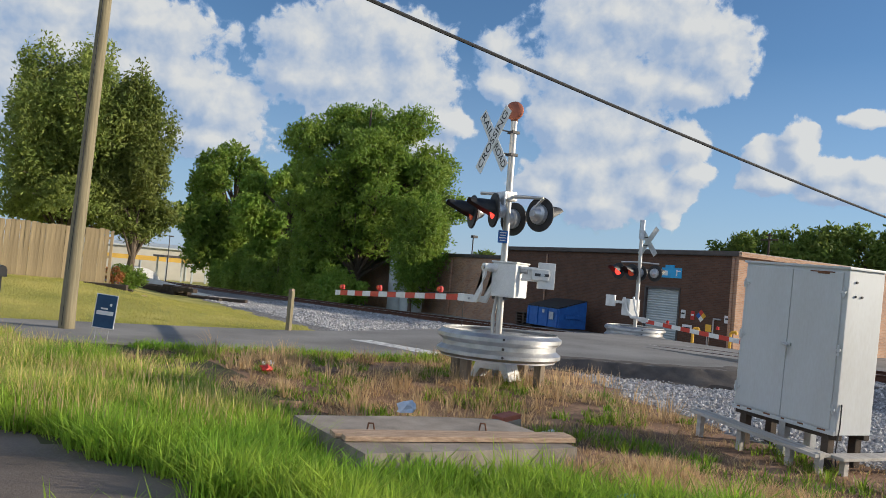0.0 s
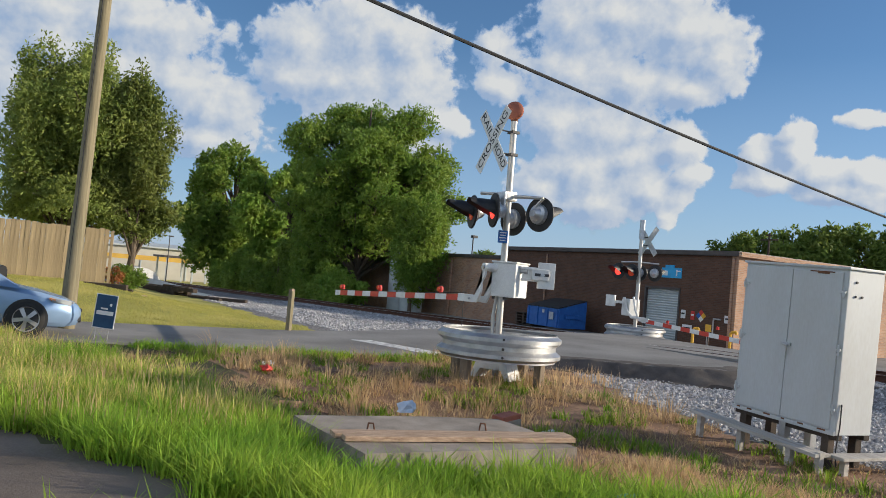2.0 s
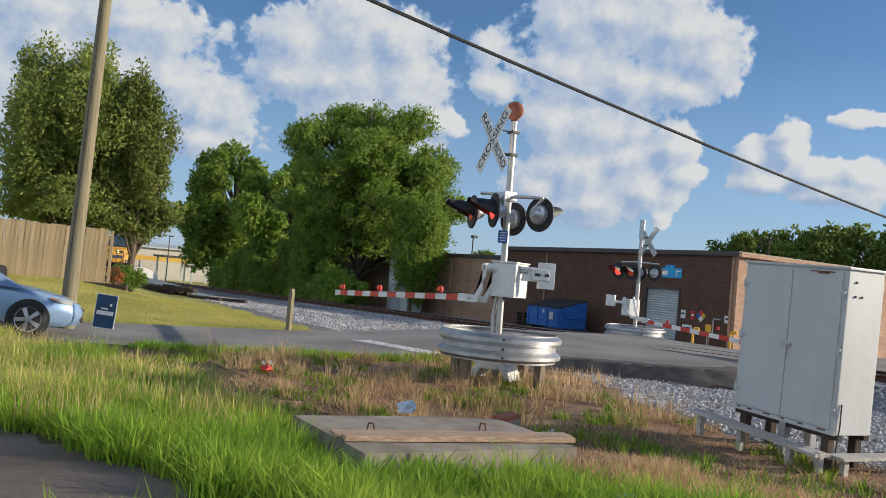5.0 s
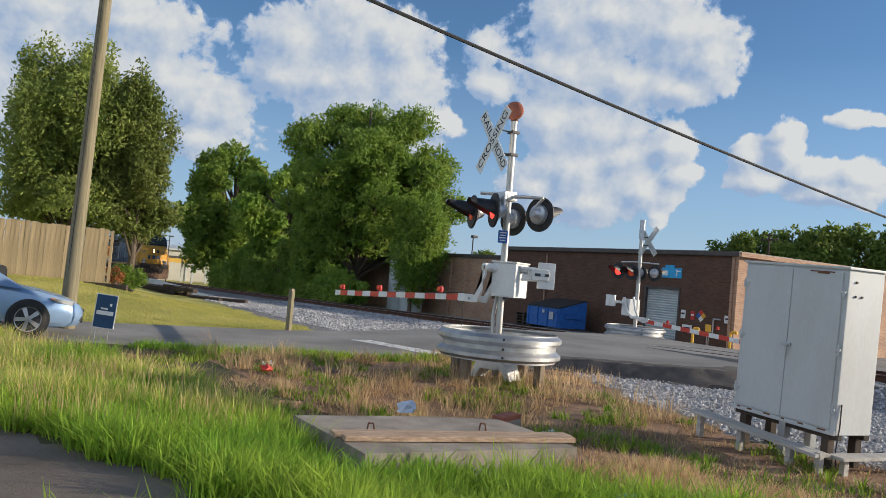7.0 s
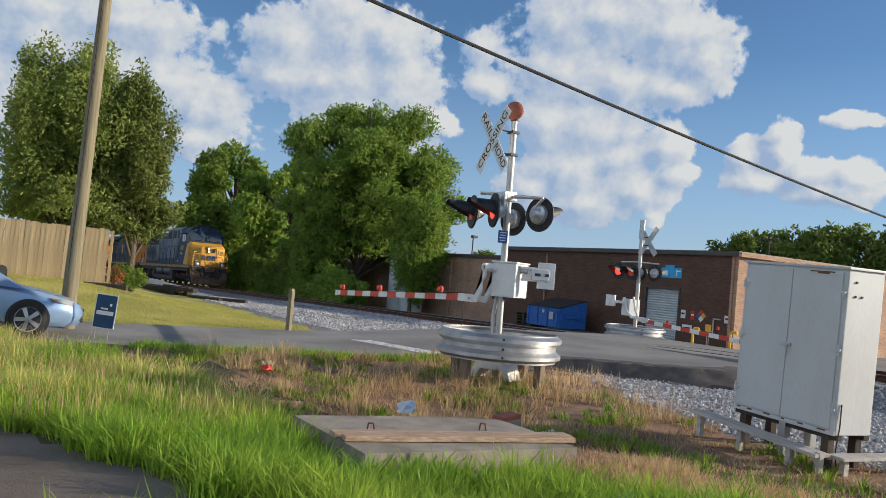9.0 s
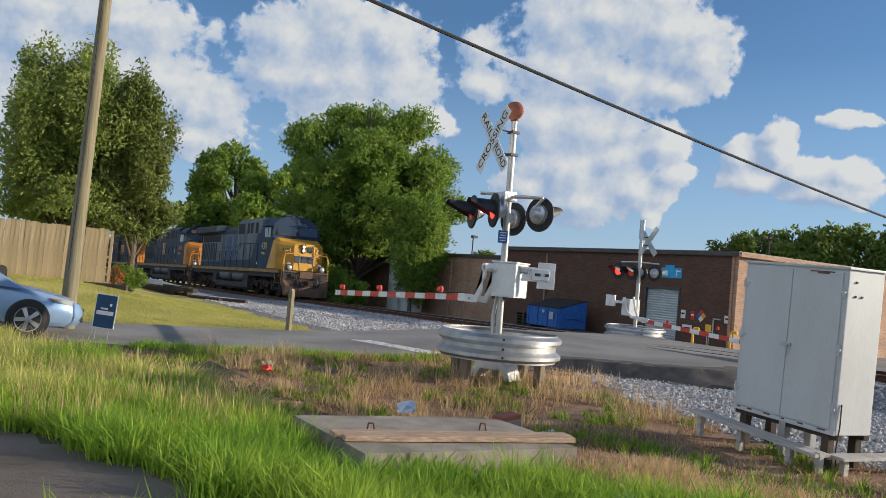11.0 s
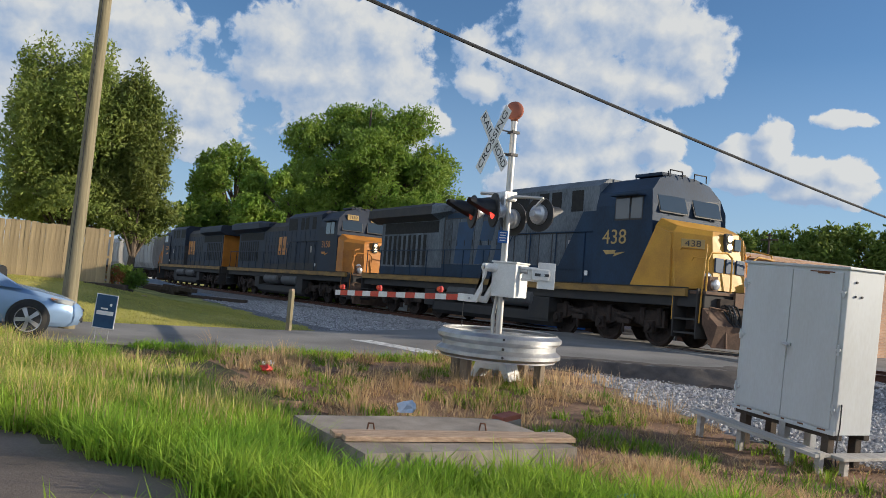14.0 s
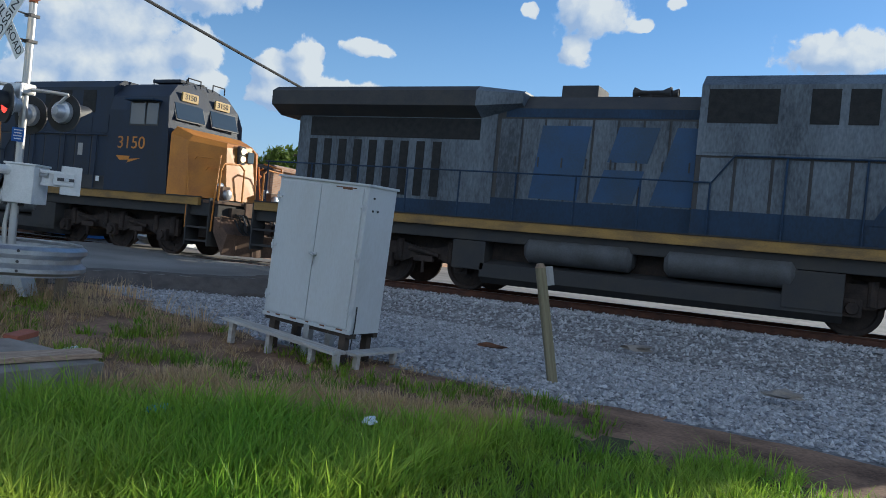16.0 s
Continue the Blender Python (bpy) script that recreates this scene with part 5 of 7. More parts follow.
        for i in range(8):
            x0 = -13.1 + 0.54 * i
            d = part("hood_door", Shape().span((x0, s * 1.12, 1.95), (x0 + 0.49, s * 1.137, 3.78), 0.006), hood, home)
            part("door_handle", Shape().span((x0 + 0.40, s * 1.137, 2.8), (x0 + 0.43, s * 1.16, 3.0)), "soot_and_gap_shade", d)
        for i in range(9):
            x0 = -18.3 + 0.44 * i
            part("radiator_slot", Shape().span((x0, s * 1.14, 2.05), (x0 + 0.22, s * 1.155, 3.25), 0.004), "grille", home)
        part("radiator_screen", Shape().span((-18.3, s * 1.14, 3.32), (-13.6, s * 1.155, 3.76), 0.004), "grille", home)
        if old:
            for x0, x1, y, z in ((-18.6, -13.2, 1.142, 1.98), (-13.2, -8.76, 1.140, 2.12), (-8.74, -3.85, 1.416, 2.12)):
                part("lower_band", Shape().span((x0, s * y, 1.67), (x1, s * (y + 0.006), z)), "loco_blue", home, "blue band along the hood's foot")
            part("blue_slash", Shape().prism([(-5.6, 2.02), (-3.85, 2.02), (-3.85, 3.7), (-4.5, 3.7)], s * 1.436, s * 1.440), "loco_blue", home, "slanting blue edge behind the cab")
            part("roof_band", Shape().prism([(-13.0, 3.82), (-8.78, 3.82), (-8.78, 4.0), (-13.0, 4.0)], s * 1.122, s * 1.128), "loco_blue", home)
            yy = (s * 1.139, s * 1.146)
            for poly in ([(-12.3, 2.15), (-11.2, 2.15), (-11.0, 3.65), (-12.1, 3.65)], [(-10.85, 2.15), (-10.0, 2.15), (-9.8, 2.8), (-10.65, 2.8)], [(-10.6, 2.95), (-9.75, 2.95), (-9.55, 3.65), (-10.4, 3.65)], [(-9.65, 2.15), (-8.8, 2.15), (-8.8, 3.65), (-9.2, 3.65)]):
                part("owner_mark", Shape().prism(poly, *yy), "loco_letter", home, "faded blue block mark on the hood")
        else:
            for x in (-10.9, -10.2, -9.5):
                part("owner_mark", Shape().prism([(x, 2.45), (x + 0.5, 2.45), (x + 0.58, 3.45), (x + 0.08, 3.45)], s * 1.139, s * 1.146), "loco_orange", home, "faded orange block mark on the hood")
        # numbers on the cab
        for sgn in (s,):
            m = Matrix.Translation((-3.0 if old else -2.9, s * 1.504, 2.92)) @ (Matrix.Rotation(math.pi, 4, "Z") if s > 0 else Matrix.Identity(4)) @ Matrix.Rotation(radians(90), 4, "X")
            lettering(number, 0.56 if old else 0.46, 0.004, m, "loco_tan" if old else "loco_orange", home, "tan road number" if old else "orange road number", "road_number", 0.98 if old else 1.05)
        bolt = [(-3.45, 2.58), (-2.9, 2.58), (-2.95, 2.50), (-2.5, 2.53), (-3.0, 2.40), (-2.95, 2.48), (-3.3, 2.46)]
        part("lightning_flash", Shape().prism(bolt, s * 1.500, s * 1.508), "loco_tan" if old else "loco_orange", home)
        # handrails
        z1, z2 = 2.62, 3.12
        hr = Shape().pipe([(-19.4, s * 1.46, z1), (-8.4, s * 1.46, z1), (-8.0, s * 1.48, z2), (-4.0, s * 1.48, z2)], 0.018, 6)
        part("handrail", hr, "loco_blue" if old else "loco_navy", home)
        for i in range(12):
            x = -19.3 + 1.36 * i
            part("stanchion", Shape().rod((x, s * 1.47, 1.64), (x, s * 1.46, z1 if x < -8.3 else z2), 0.022, None, 6), "loco_blue" if old else "loco_navy", home)
        # tanks
        part("fuel_tank", Shape().prism([(s * 0.0, 0.22), (s * 1.2, 0.22), (s * 1.40, 0.36), (s * 1.40, 0.66), (s * 0.95, 0.76), (s * 0.0, 1.15)], -13.2, -5.9, "x"), "tank", home)
        for x0, x1 in ((-12.2, -9.8), (-9.2, -6.7)):
            part("air_reservoir", Shape().lathe([(0, 0), (0.2, 0.02), (0.30, 0.12), (0.30, x1 - x0 - 0.12), (0.2, x1 - x0 - 0.02), (0, x1 - x0)], (x0, s * 1.20, 1.06), (1, 0, 0), 18), "reservoir", home, "long grimy air reservoir", True)
        part("equipment_box", Shape().span((-6.95, s * 0.3, 0.42), (-5.9, s * 1.42, 1.14), 0.02), "tank", home)
        part("equipment_box", Shape().span((-13.9, s * 0.8, 0.5), (-13.1, s * 1.40, 1.14), 0.02), "tank", home)
        part("placard", Shape().span((-5.15, s * 1.415, 2.55), (-4.95, s * 1.424, 2.88)), "hopper", home, "pale square placard")
        part("sticker", Shape().span((-4.2, s * 1.503, 1.86), (-4.06, s * 1.508, 2.0)), "tape_white", home)
    part("rear_wall", Shape().span((-18.7, -1.1, 1.66), (-18.6, 1.1, 3.9), 0.01), nosem if not old else hood, home)
    part("underframe", Shape().span((-19.0, -0.62, 0.55), (-0.3, 0.62, 1.16)).span((-14.0, -0.95, 0.5), (-5.8, 0.95, 1.18)), "truck", home)
    part("brake_line", Shape().pipe([(-13.5, -1.30, 1.18), (-5.5, -1.30, 1.18)], 0.04), "truck", home)
    bogie(home, (-1.75, -3.75, -5.75))
    bogie(home, (-13.75, -15.75, -17.75))
    if old:
        for s in (-1, 1):
            m = Matrix.Translation((-0.46 + 0.76 * 0.034, s * (1.04 + 0.65 * 0.034), 2.76)) @ Matrix.Rotation(radians(s * 40.5), 4, "Z") @ Matrix.Rotation(radians(90), 4, "Z") @ Matrix.Rotation(radians(90), 4, "X")
            lettering(number, 0.22, 0.003, m, "soot_and_gap_shade", home, "dark number on the board", "board_number", 0.42)
    else:
        for s in (-1, 1):
            m = Matrix.Translation((-1.626, s * 0.66, 4.26)) @ Matrix.Rotation(radians(90), 4, "Z") @ Matrix.Rotation(radians(90), 4, "X")
            lettering(number, 0.2, 0.003, m, "soot_and_gap_shade", home, "dark number on the board", "board_number", 0.44)
    for o in home.children_recursive:   # true height of hood and cab over the deck
        if o.type == "MESH" and "wheel" not in o.name and "HIGH" not in o.data.keys():
            for v in o.data.vertices:
                if v.co.z > 1.66:
                    v.co.z = 1.66 + (v.co.z - 1.66) * 1.07
    return home


def hopper():
    """A covered hopper car; x ahead from its front coupler."""
    L = 17.7
    home = thing("hopper_car", "pale grey covered hopper wagon with curved ribbed sides", "railway wagon", None, "train")
    rings = []
    prof = [(-1.2, 1.15), (-1.50, 1.7), (-1.57, 2.8), (-1.50, 3.9), (-1.1, 4.35), (1.1, 4.35), (1.50, 3.9), (1.57, 2.8), (1.50, 1.7), (1.2, 1.15)]
    part("body", Shape().loft([[(-1.3, y, z) for y, z in prof], [(-L + 1.3, y, z) for y, z in prof]]), "hopper", home)
    part("sill", Shape().span((-L + 0.5, -1.45, 1.02), (-0.5, 1.45, 1.2), 0.02), "tank", home)
    for s in (-1, 1):
        for i in range(9):
            x = -1.9 - i * (L - 3.8) / 8
            part("rib", Shape().prism([(s * (abs(y) + 0.0), z) for y, z in prof[:5]] + [(s * (abs(y) + 0.05), z) for y, z in prof[:5]][::-1], x - 0.04, x + 0.04, "x"), "hopper", home)
        for x in (-0.6, -1.1, -L + 0.6, -L + 1.1):
            part("ladder_rail", Shape().rod((x, s * 1.45, 1.1), (x, s * 1.45, 4.2), 0.025, None, 6), "hopper", home)
    part("roof_walk", Shape().span((-L + 1.0, -0.45, 4.42), (-1.0, 0.45, 4.5)), "steel_dark", home)
    for i in range(3):
        x = -4.2 - 4.6 * i
        part("chute", Shape().loft([[(x + 1.8, -1.1, 1.15), (x + 1.8, 1.1, 1.15), (x - 1.8, 1.1, 1.15), (x - 1.8, -1.1, 1.15)], [(x + 0.4, -0.5, 0.35), (x + 0.4, 0.5, 0.35), (x - 0.4, 0.5, 0.35), (x - 0.4, -0.5, 0.35)]]), "truck", home)
    part("coupler", Shape().box((-0.25, 0, 0.9), (0.8, 0.2, 0.24), None, 0.03).box((-L + 0.25, 0, 0.9), (0.8, 0.2, 0.24), None, 0.03), "truck", home)
    bogie(home, (-1.8, -3.6), 0.46)
    bogie(home, (-L + 3.6, -L + 1.8), 0.46)
    return home


M["reservoir"] = material("dusty_grey_reservoir", (0.10, 0.10, 0.105), 0.6, 0, (0.06, 0.058, 0.055), 2, 30, 0.05)
M["lamp_glow"] = glow_material("lit_headlamp", (1.0, 0.72, 0.36), 1.4, (0.8, 0.8, 0.75))
M["loco_tan"] = material("faded_tan_letter", (0.52, 0.36, 0.13), 0.6, 0, (0.40, 0.27, 0.10), 3, 40, 0.02)

lead = loco(True, "438")
second = loco(False, "3150")
third = loco(False, "5320")
wagon = hopper()
wagons = [wagon, hopper(), hopper(), hopper()]
SPEED = 10.25
TRAIN = [(lead, -10.6, 1), (second, -31.9, 1), (third, -74.0 + 1.0, -1)] + [(w, -74.4 - 17.75 * i, 1) for i, w in enumerate(wagons)]


def on_rails(x, way):
    return pose(x, TRACK_Y, rail_z(x), 0, -math.degrees(math.atan(SLOPE)), 0) @ pose(0, 0, 0, 0, 0, 0 if way > 0 else 180)


# ---- car ----
def build_car():
    home = thing("sedan_car", "pale metallic blue sedan car waiting on the road", "car")
    W = 0.875
    # stations from nose to tail: x, half width, bottom, belt, shoulder height
    st = [(0.00, 0.50, 0.34, 0.52, 0.50), (-0.08, 0.66, 0.24, 0.60, 0.62), (-0.30, 0.78, 0.20, 0.70, 0.72), (-0.75, 0.85, 0.20, 0.80, 0.84), (-1.25, 0.87, 0.20, 0.88, 0.93), (-1.70, 0.875, 0.20, 0.93, 0.99),
          (-2.6, 0.88, 0.20, 0.95, 0.99), (-3.4, 0.875, 0.21, 0.98, 1.02), (-3.9, 0.85, 0.24, 0.98, 1.05), (-4.30, 0.78, 0.30, 0.92, 1.02), (-4.46, 0.66, 0.36, 0.85, 0.90)]
    rings = []
    for x, w, lo, belt, top in st:
        half = [(0.0, lo), (w * 0.85, lo), (w * 0.97, lo + 0.08), (w, (lo + belt) / 2), (w * 0.97, belt - 0.06), (w * 0.88, belt + (top - belt) * 0.5), (w * 0.5, top), (0, top + 0.015)]
        rings.append([(x, y, z) for y, z in half] + [(x, -y, z) for y, z in half[-2:0:-1]])
    body = part("body", Shape().loft(rings), "car_paint", home, "", True)
    body.data.materials.append(M["black"])
    cab = []
    for x, w, z0, z1 in ((-1.10, 0.72, 0.90, 0.905), (-1.45, 0.74, 0.93, 1.12), (-2.05, 0.66, 0.96, 1.38), (-2.6, 0.64, 0.96, 1.43), (-3.1, 0.64, 0.98, 1.40), (-3.7, 0.66, 1.0, 1.20), (-4.15, 0.66, 1.02, 1.05)):
        k = max(0.0, (z1 - 0.95) / 0.48)
        cab.append([(x, -w - 0.10 * (1 - k) - 0.08, z0 - 0.03), (x, -w * 0.97, z1 - 0.06 * k), (x, -w * 0.8, z1), (x, w * 0.8, z1), (x, w * 0.97, z1 - 0.06 * k), (x, w + 0.10 * (1 - k) + 0.08, z0 - 0.03)])
    part("greenhouse", Shape().loft(cab), "car_paint", home, "", True)
    for s in (-1, 1):
        part("side_window", Shape().prism([(-1.62, 0.99), (-2.55, 1.0), (-2.55, 1.33), (-2.18, 1.32)], s * 0.70, s * 0.785), "glass", home, "dark side window")
        part("side_window", Shape().prism([(-2.62, 1.0), (-3.5, 1.02), (-3.2, 1.30), (-2.62, 1.33)], s * 0.70, s * 0.785), "glass", home, "dark side window")
        part("headlight", Shape().loft([[(-0.16, s * 0.62, 0.56), (-0.14, s * 0.60, 0.66), (-0.20, s * 0.72, 0.68), (-0.24, s * 0.74, 0.60)], [(-0.55, s * 0.83, 0.66), (-0.58, s * 0.80, 0.745), (-0.60, s * 0.83, 0.745), (-0.57, s * 0.852, 0.70)]]), "clear", home, "swept clear headlight", True)
        part("turn_lens", Shape().loft([[(-0.46, s * 0.81, 0.66), (-0.48, s * 0.80, 0.70), (-0.5, s * 0.825, 0.71), (-0.5, s * 0.83, 0.68)], [(-0.57, s * 0.84, 0.68), (-0.60, s * 0.82, 0.73), (-0.61, s * 0.845, 0.735), (-0.6, s * 0.858, 0.70)]]), "amber", home)
        part("mirror", Shape().ball((-1.72, s * 0.98, 1.02), 0.1, 12, 8, (0.7, 1.1, 0.75)), "car_paint", home, "", True)
        part("lower_vent", Shape().box((-0.06, s * 0.55, 0.36), (0.05, 0.18, 0.1), Matrix.Rotation(radians(s * 30), 3, "Z"), 0.02), "black", home)
        for x in (-0.96, -3.66):
            part("wheel_arch", Shape().rod((x, s * 0.72, 0.33), (x, s * 0.884, 0.33), 0.365, None, 28), "black", home)
            w = part("wheel", Shape().lathe([(0.0, -0.10), (0.22, -0.10), (0.30, -0.10), (0.332, -0.07), (0.332, 0.07), (0.30, 0.095), (0.23, 0.10), (0.215, 0.085), (0.215, -0.02), (0, -0.02)], (0, 0, 0), (0, s, 0), 36), "rubber", home, "black tyre", True)
            w.location = (x, s * 0.80, 0.332)
            part("rim", Shape().lathe([(0.21, 0.03), (0.235, 0.09), (0.225, 0.10), (0.21, 0.09)], (0, 0, 0), (0, s, 0), 36), "rim", w, "", True)
            for k in range(5):
                a = math.tau * k / 5
                c, d = math.cos(a), math.sin(a)
                sp = Shape()
                sp.loft([[(0.05 * c - e * d, s * h, 0.05 * d + e * c) for e, h in ((-0.03, 0.07), (0.03, 0.07), (0.03, 0.10), (-0.03, 0.10))], [(0.225 * c - e * d, s * h, 0.225 * d + e * c) for e, h in ((-0.04, 0.05), (0.04, 0.05), (0.04, 0.085), (-0.04, 0.085))]])
                part("spoke", sp, "rim", w)
            part("hub", Shape().rod((0, s * 0.05, 0), (0, s * 0.105, 0), 0.06, 0.05, 16), "rim", w)
            CAR_WHEELS.append(w)
        part("door_line", Shape().prism([(-1.5, 0.30), (-1.508, 0.30), (-1.508, 0.95), (-1.5, 0.95)], s * 0.87, s * 0.882), "black", home)
        part("side_skirt", Shape().span((-3.2, s * 0.80, 0.17), (-1.35, s * 0.86, 0.24), 0.02), "black", home)
    part("windshield", Shape().loft([[(-1.22, -0.68, 0.955), (-1.22, 0.68, 0.955), (-1.16, 0.68, 0.95), (-1.16, -0.68, 0.95)], [(-1.98, -0.58, 1.36), (-1.98, 0.58, 1.36), (-1.93, 0.58, 1.37), (-1.93, -0.58, 1.37)]]), "glass", home)
    part("grille", Shape().box((0.0, 0, 0.50), (0.06, 0.8, 0.06), None, 0.02).box((-0.01, 0, 0.32), (0.05, 0.9, 0.1), None, 0.02), "black", home)
    return home


CAR_WHEELS = []
car = build_car()


# ---- clouds: a far backdrop, slowly drifting ----
# each puff: bearing and height in degrees, half width, half height
CLOUD_WEST = [(176.0, 12.8, 4.5, 3.6), (177.6, 9.4, 3.6, 4.4), (171.6, 14.7, 6.6, 1.8), (171.7, 11.9, 4.5, 2.0), (168.1, 11.0, 3.2, 2.2), (165.8, 9.9, 3.4, 2.0), (173.4, 8.7, 4.8, 2.4), (166.3, 7.9, 3.6, 1.4), (176.8, 14.6, 5.3, 1.6)]
CLOUD_MID = [(160.3, 15.1, 3.1, 2.4), (156.8, 16.0, 3.3, 2.6), (153.7, 15.9, 2.9, 2.2), (158.1, 12.8, 4.9, 2.4), (153.0, 13.0, 3.5, 2.6), (154.8, 11.3, 4.5, 2.0), (150.2, 10.8, 1.8, 1.0), (161.2, 12.8, 2.0, 2.0), (154.7, 9.5, 5.2, 1.6), (147.1, 16.2, 1.6, 1.4), (146.4, 13.6, 1.6, 1.2)]
CLOUD_EAST = [(141.4, 18.0, 3.3, 2.4), (138.0, 18.5, 4.6, 2.4), (134.1, 17.5, 4.2, 2.4), (131.7, 15.7, 2.1, 1.8), (140.8, 14.7, 4.5, 2.4), (137.2, 14.1, 2.9, 1.8), (133.4, 14.0, 2.7, 1.4), (142.0, 11.2, 3.0, 2.4), (138.9, 11.0, 3.6, 2.4), (140.2, 8.2, 4.4, 2.2), (136.8, 9.2, 2.8, 1.8), (133.8, 10.1, 1.6, 1.6), (132.9, 8.2, 1.4, 1.0), (135.5, 7.0, 2.4, 1.6), (134.4, 5.5, 0.8, 1.2), (138.9, 6.0, 3.6, 1.6), (142.9, 6.8, 2.4, 1.6)]
CLOUD_LOW = [(128.7, 9.7, 1.4, 1.0), (126.5, 10.3, 1.1, 1.8), (126.4, 11.4, 1.0, 0.6), (127.9, 8.1, 2.2, 1.0), (124.8, 8.6, 2.0, 1.2), (121.9, 8.5, 2.0, 1.1), (123.1, 7.6, 3.2, 1.0), (122.6, 12.0, 1.8, 0.6), (107.2, 16.0, 2.5, 1.6), (108.0, 13.4, 1.0, 1.2), (103.7, 15.3, 0.8, 0.4), (101.7, 16.8, 0.6, 0.4), (111.4, 15.7, 0.6, 0.5), (91.1, 13.9, 3.7, 1.3)]

# Unseen clouds behind and above the view, added as fill for shaded sides.
CLOUD_UNSEEN_FILL = [(200 + 14 * i, (16, 30, 11, 38, 22)[i % 5], 12, 10) for i in range(13)] + [(170 + 40 * i, 40, 16, 9) for i in range(5)]


def cloud_material():
    g = bpy.data.node_groups.new("cloud_density", "ShaderNodeTree")
    g.interface.new_socket("At", in_out="INPUT", socket_type="NodeSocketVector")
    g.interface.new_socket("Density", in_out="OUTPUT", socket_type="NodeSocketFloat")
    n, l = g.nodes, g.links
    gi, go = n.new("NodeGroupInput"), n.new("NodeGroupOutput")
    warp = n.new("ShaderNodeTexNoise")
    warp.inputs["Scale"].default_value, warp.inputs["Detail"].default_value = 0.55, 4
    l.new(gi.outputs[0], warp.inputs["Vector"])
    w2 = n.new("ShaderNodeVectorMath")
    w2.operation = "MULTIPLY_ADD"
    l.new(warp.outputs["Color"], w2.inputs[0])
    w2.inputs[1].default_value = (1.0, 1.0, 0)
    l.new(gi.outputs[0], w2.inputs[2])
    last = None
    for az, el, a, b in CLOUD_WEST + CLOUD_MID + CLOUD_EAST + CLOUD_LOW + CLOUD_UNSEEN_FILL:
        m = n.new("ShaderNodeVectorMath")
        m.operation = "MULTIPLY_ADD"
        l.new(w2.outputs[0], m.inputs[0])
        a, b = a * 1.25, b * 1.25
        m.inputs[1].default_value = (1 / a, 1 / b, 0)
        m.inputs[2].default_value = (-(az + 0.5) / a, -(el + 0.5) / b, 0)
        d = n.new("ShaderNodeVectorMath")
        d.operation = "LENGTH"
        l.new(m.outputs[0], d.inputs[0])
        if last is None:
            last = d.outputs["Value"]
        else:
            mn = n.new("ShaderNodeMath")
            mn.operation = "SMOOTH_MIN"
            mn.inputs[2].default_value = 0.35
            l.new(last, mn.inputs[0])
            l.new(d.outputs["Value"], mn.inputs[1])
            last = mn.outputs[0]
    total = n.new("ShaderNodeMath")
    total.operation = "SUBTRACT"
    total.inputs[0].default_value = 1.0
    l.new(last, total.inputs[1])
    out = total.outputs[0]
    for scale, amount, kind in ((0.30, 0.45, "n"), (0.40, 0.40, "v"), (0.9, 0.30, "v"), (2.2, 0.14, "v"), (0.9, 0.75, "n")):
        if kind == "n":
            t = n.new("ShaderNodeTexNoise")
            t.inputs["Detail"].default_value, t.inputs["Roughness"].default_value = 7, 0.58
            src = t.outputs[0]
        else:
            t = n.new("ShaderNodeTexVoronoi")
            t.feature = "SMOOTH_F1"
            src = t.outputs["Distance"]
            amount = -amount
        t.inputs["Scale"].default_value = scale
        l.new(w2.outputs[0], t.inputs["Vector"])
        c = n.new("ShaderNodeMath")
        c.operation = "SUBTRACT"
        l.new(src, c.inputs[0])
        c.inputs[1].default_value = 0.5 if kind == "n" else 0.42
        a = n.new("ShaderNodeMath")
        a.operation = "MULTIPLY_ADD"
        l.new(c.outputs[0], a.inputs[0])
        a.inputs[1].default_value = amount
        l.new(out, a.inputs[2])
        out = a.outputs[0]
    l.new(out, go.inputs[0])

    m = bpy.data.materials.new("cumulus_clouds")
    m.use_nodes = True
    n, l = m.node_tree.nodes, m.node_tree.links
    n.clear()
    uv = n.new("ShaderNodeUVMap")
    sc = n.new("ShaderNodeVectorMath")
    sc.operation = "MULTIPLY"
    sc.inputs[1].default_value = (400, 400, 0)
    l.new(uv.outputs[0], sc.inputs[0])
    here, there = n.new("ShaderNodeGroup"), n.new("ShaderNodeGroup")
    here.node_tree = there.node_tree = g
    off = n.new("ShaderNodeVectorMath")
    off.operation = "ADD"
    off.inputs[1].default_value = (-1.0, 0.85, 0)
    l.new(sc.outputs[0], here.inputs[0])
    l.new(sc.outputs[0], off.inputs[0])
    l.new(off.outputs[0], there.inputs[0])
    alpha = n.new("ShaderNodeMapRange")
    alpha.interpolation_type = "SMOOTHSTEP"
    alpha.inputs[1].default_value, alpha.inputs[2].default_value = 0.03, 0.26
    alpha.inputs[4].default_value = 0.97
    l.new(here.outputs[0], alpha.inputs[0])
    dif = n.new("ShaderNodeMath")
    dif.operation = "SUBTRACT"
    l.new(here.outputs[0], dif.inputs[0])
    l.new(there.outputs[0], dif.inputs[1])
    lit = n.new("ShaderNodeMapRange")
    lit.inputs[1].default_value, lit.inputs[2].default_value = -0.45, 0.50
    l.new(dif.outputs[0], lit.inputs[0])
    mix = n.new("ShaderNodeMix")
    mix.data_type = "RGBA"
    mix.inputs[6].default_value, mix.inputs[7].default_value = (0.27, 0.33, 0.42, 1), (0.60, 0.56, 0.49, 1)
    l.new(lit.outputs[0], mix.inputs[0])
    # Bluish horizon haze painted into the backdrop, thinning out by 16 degrees up.
    sep, haze_veil, top = n.new("ShaderNodeSeparateXYZ"), n.new("ShaderNodeMapRange"), n.new("ShaderNodeMath")
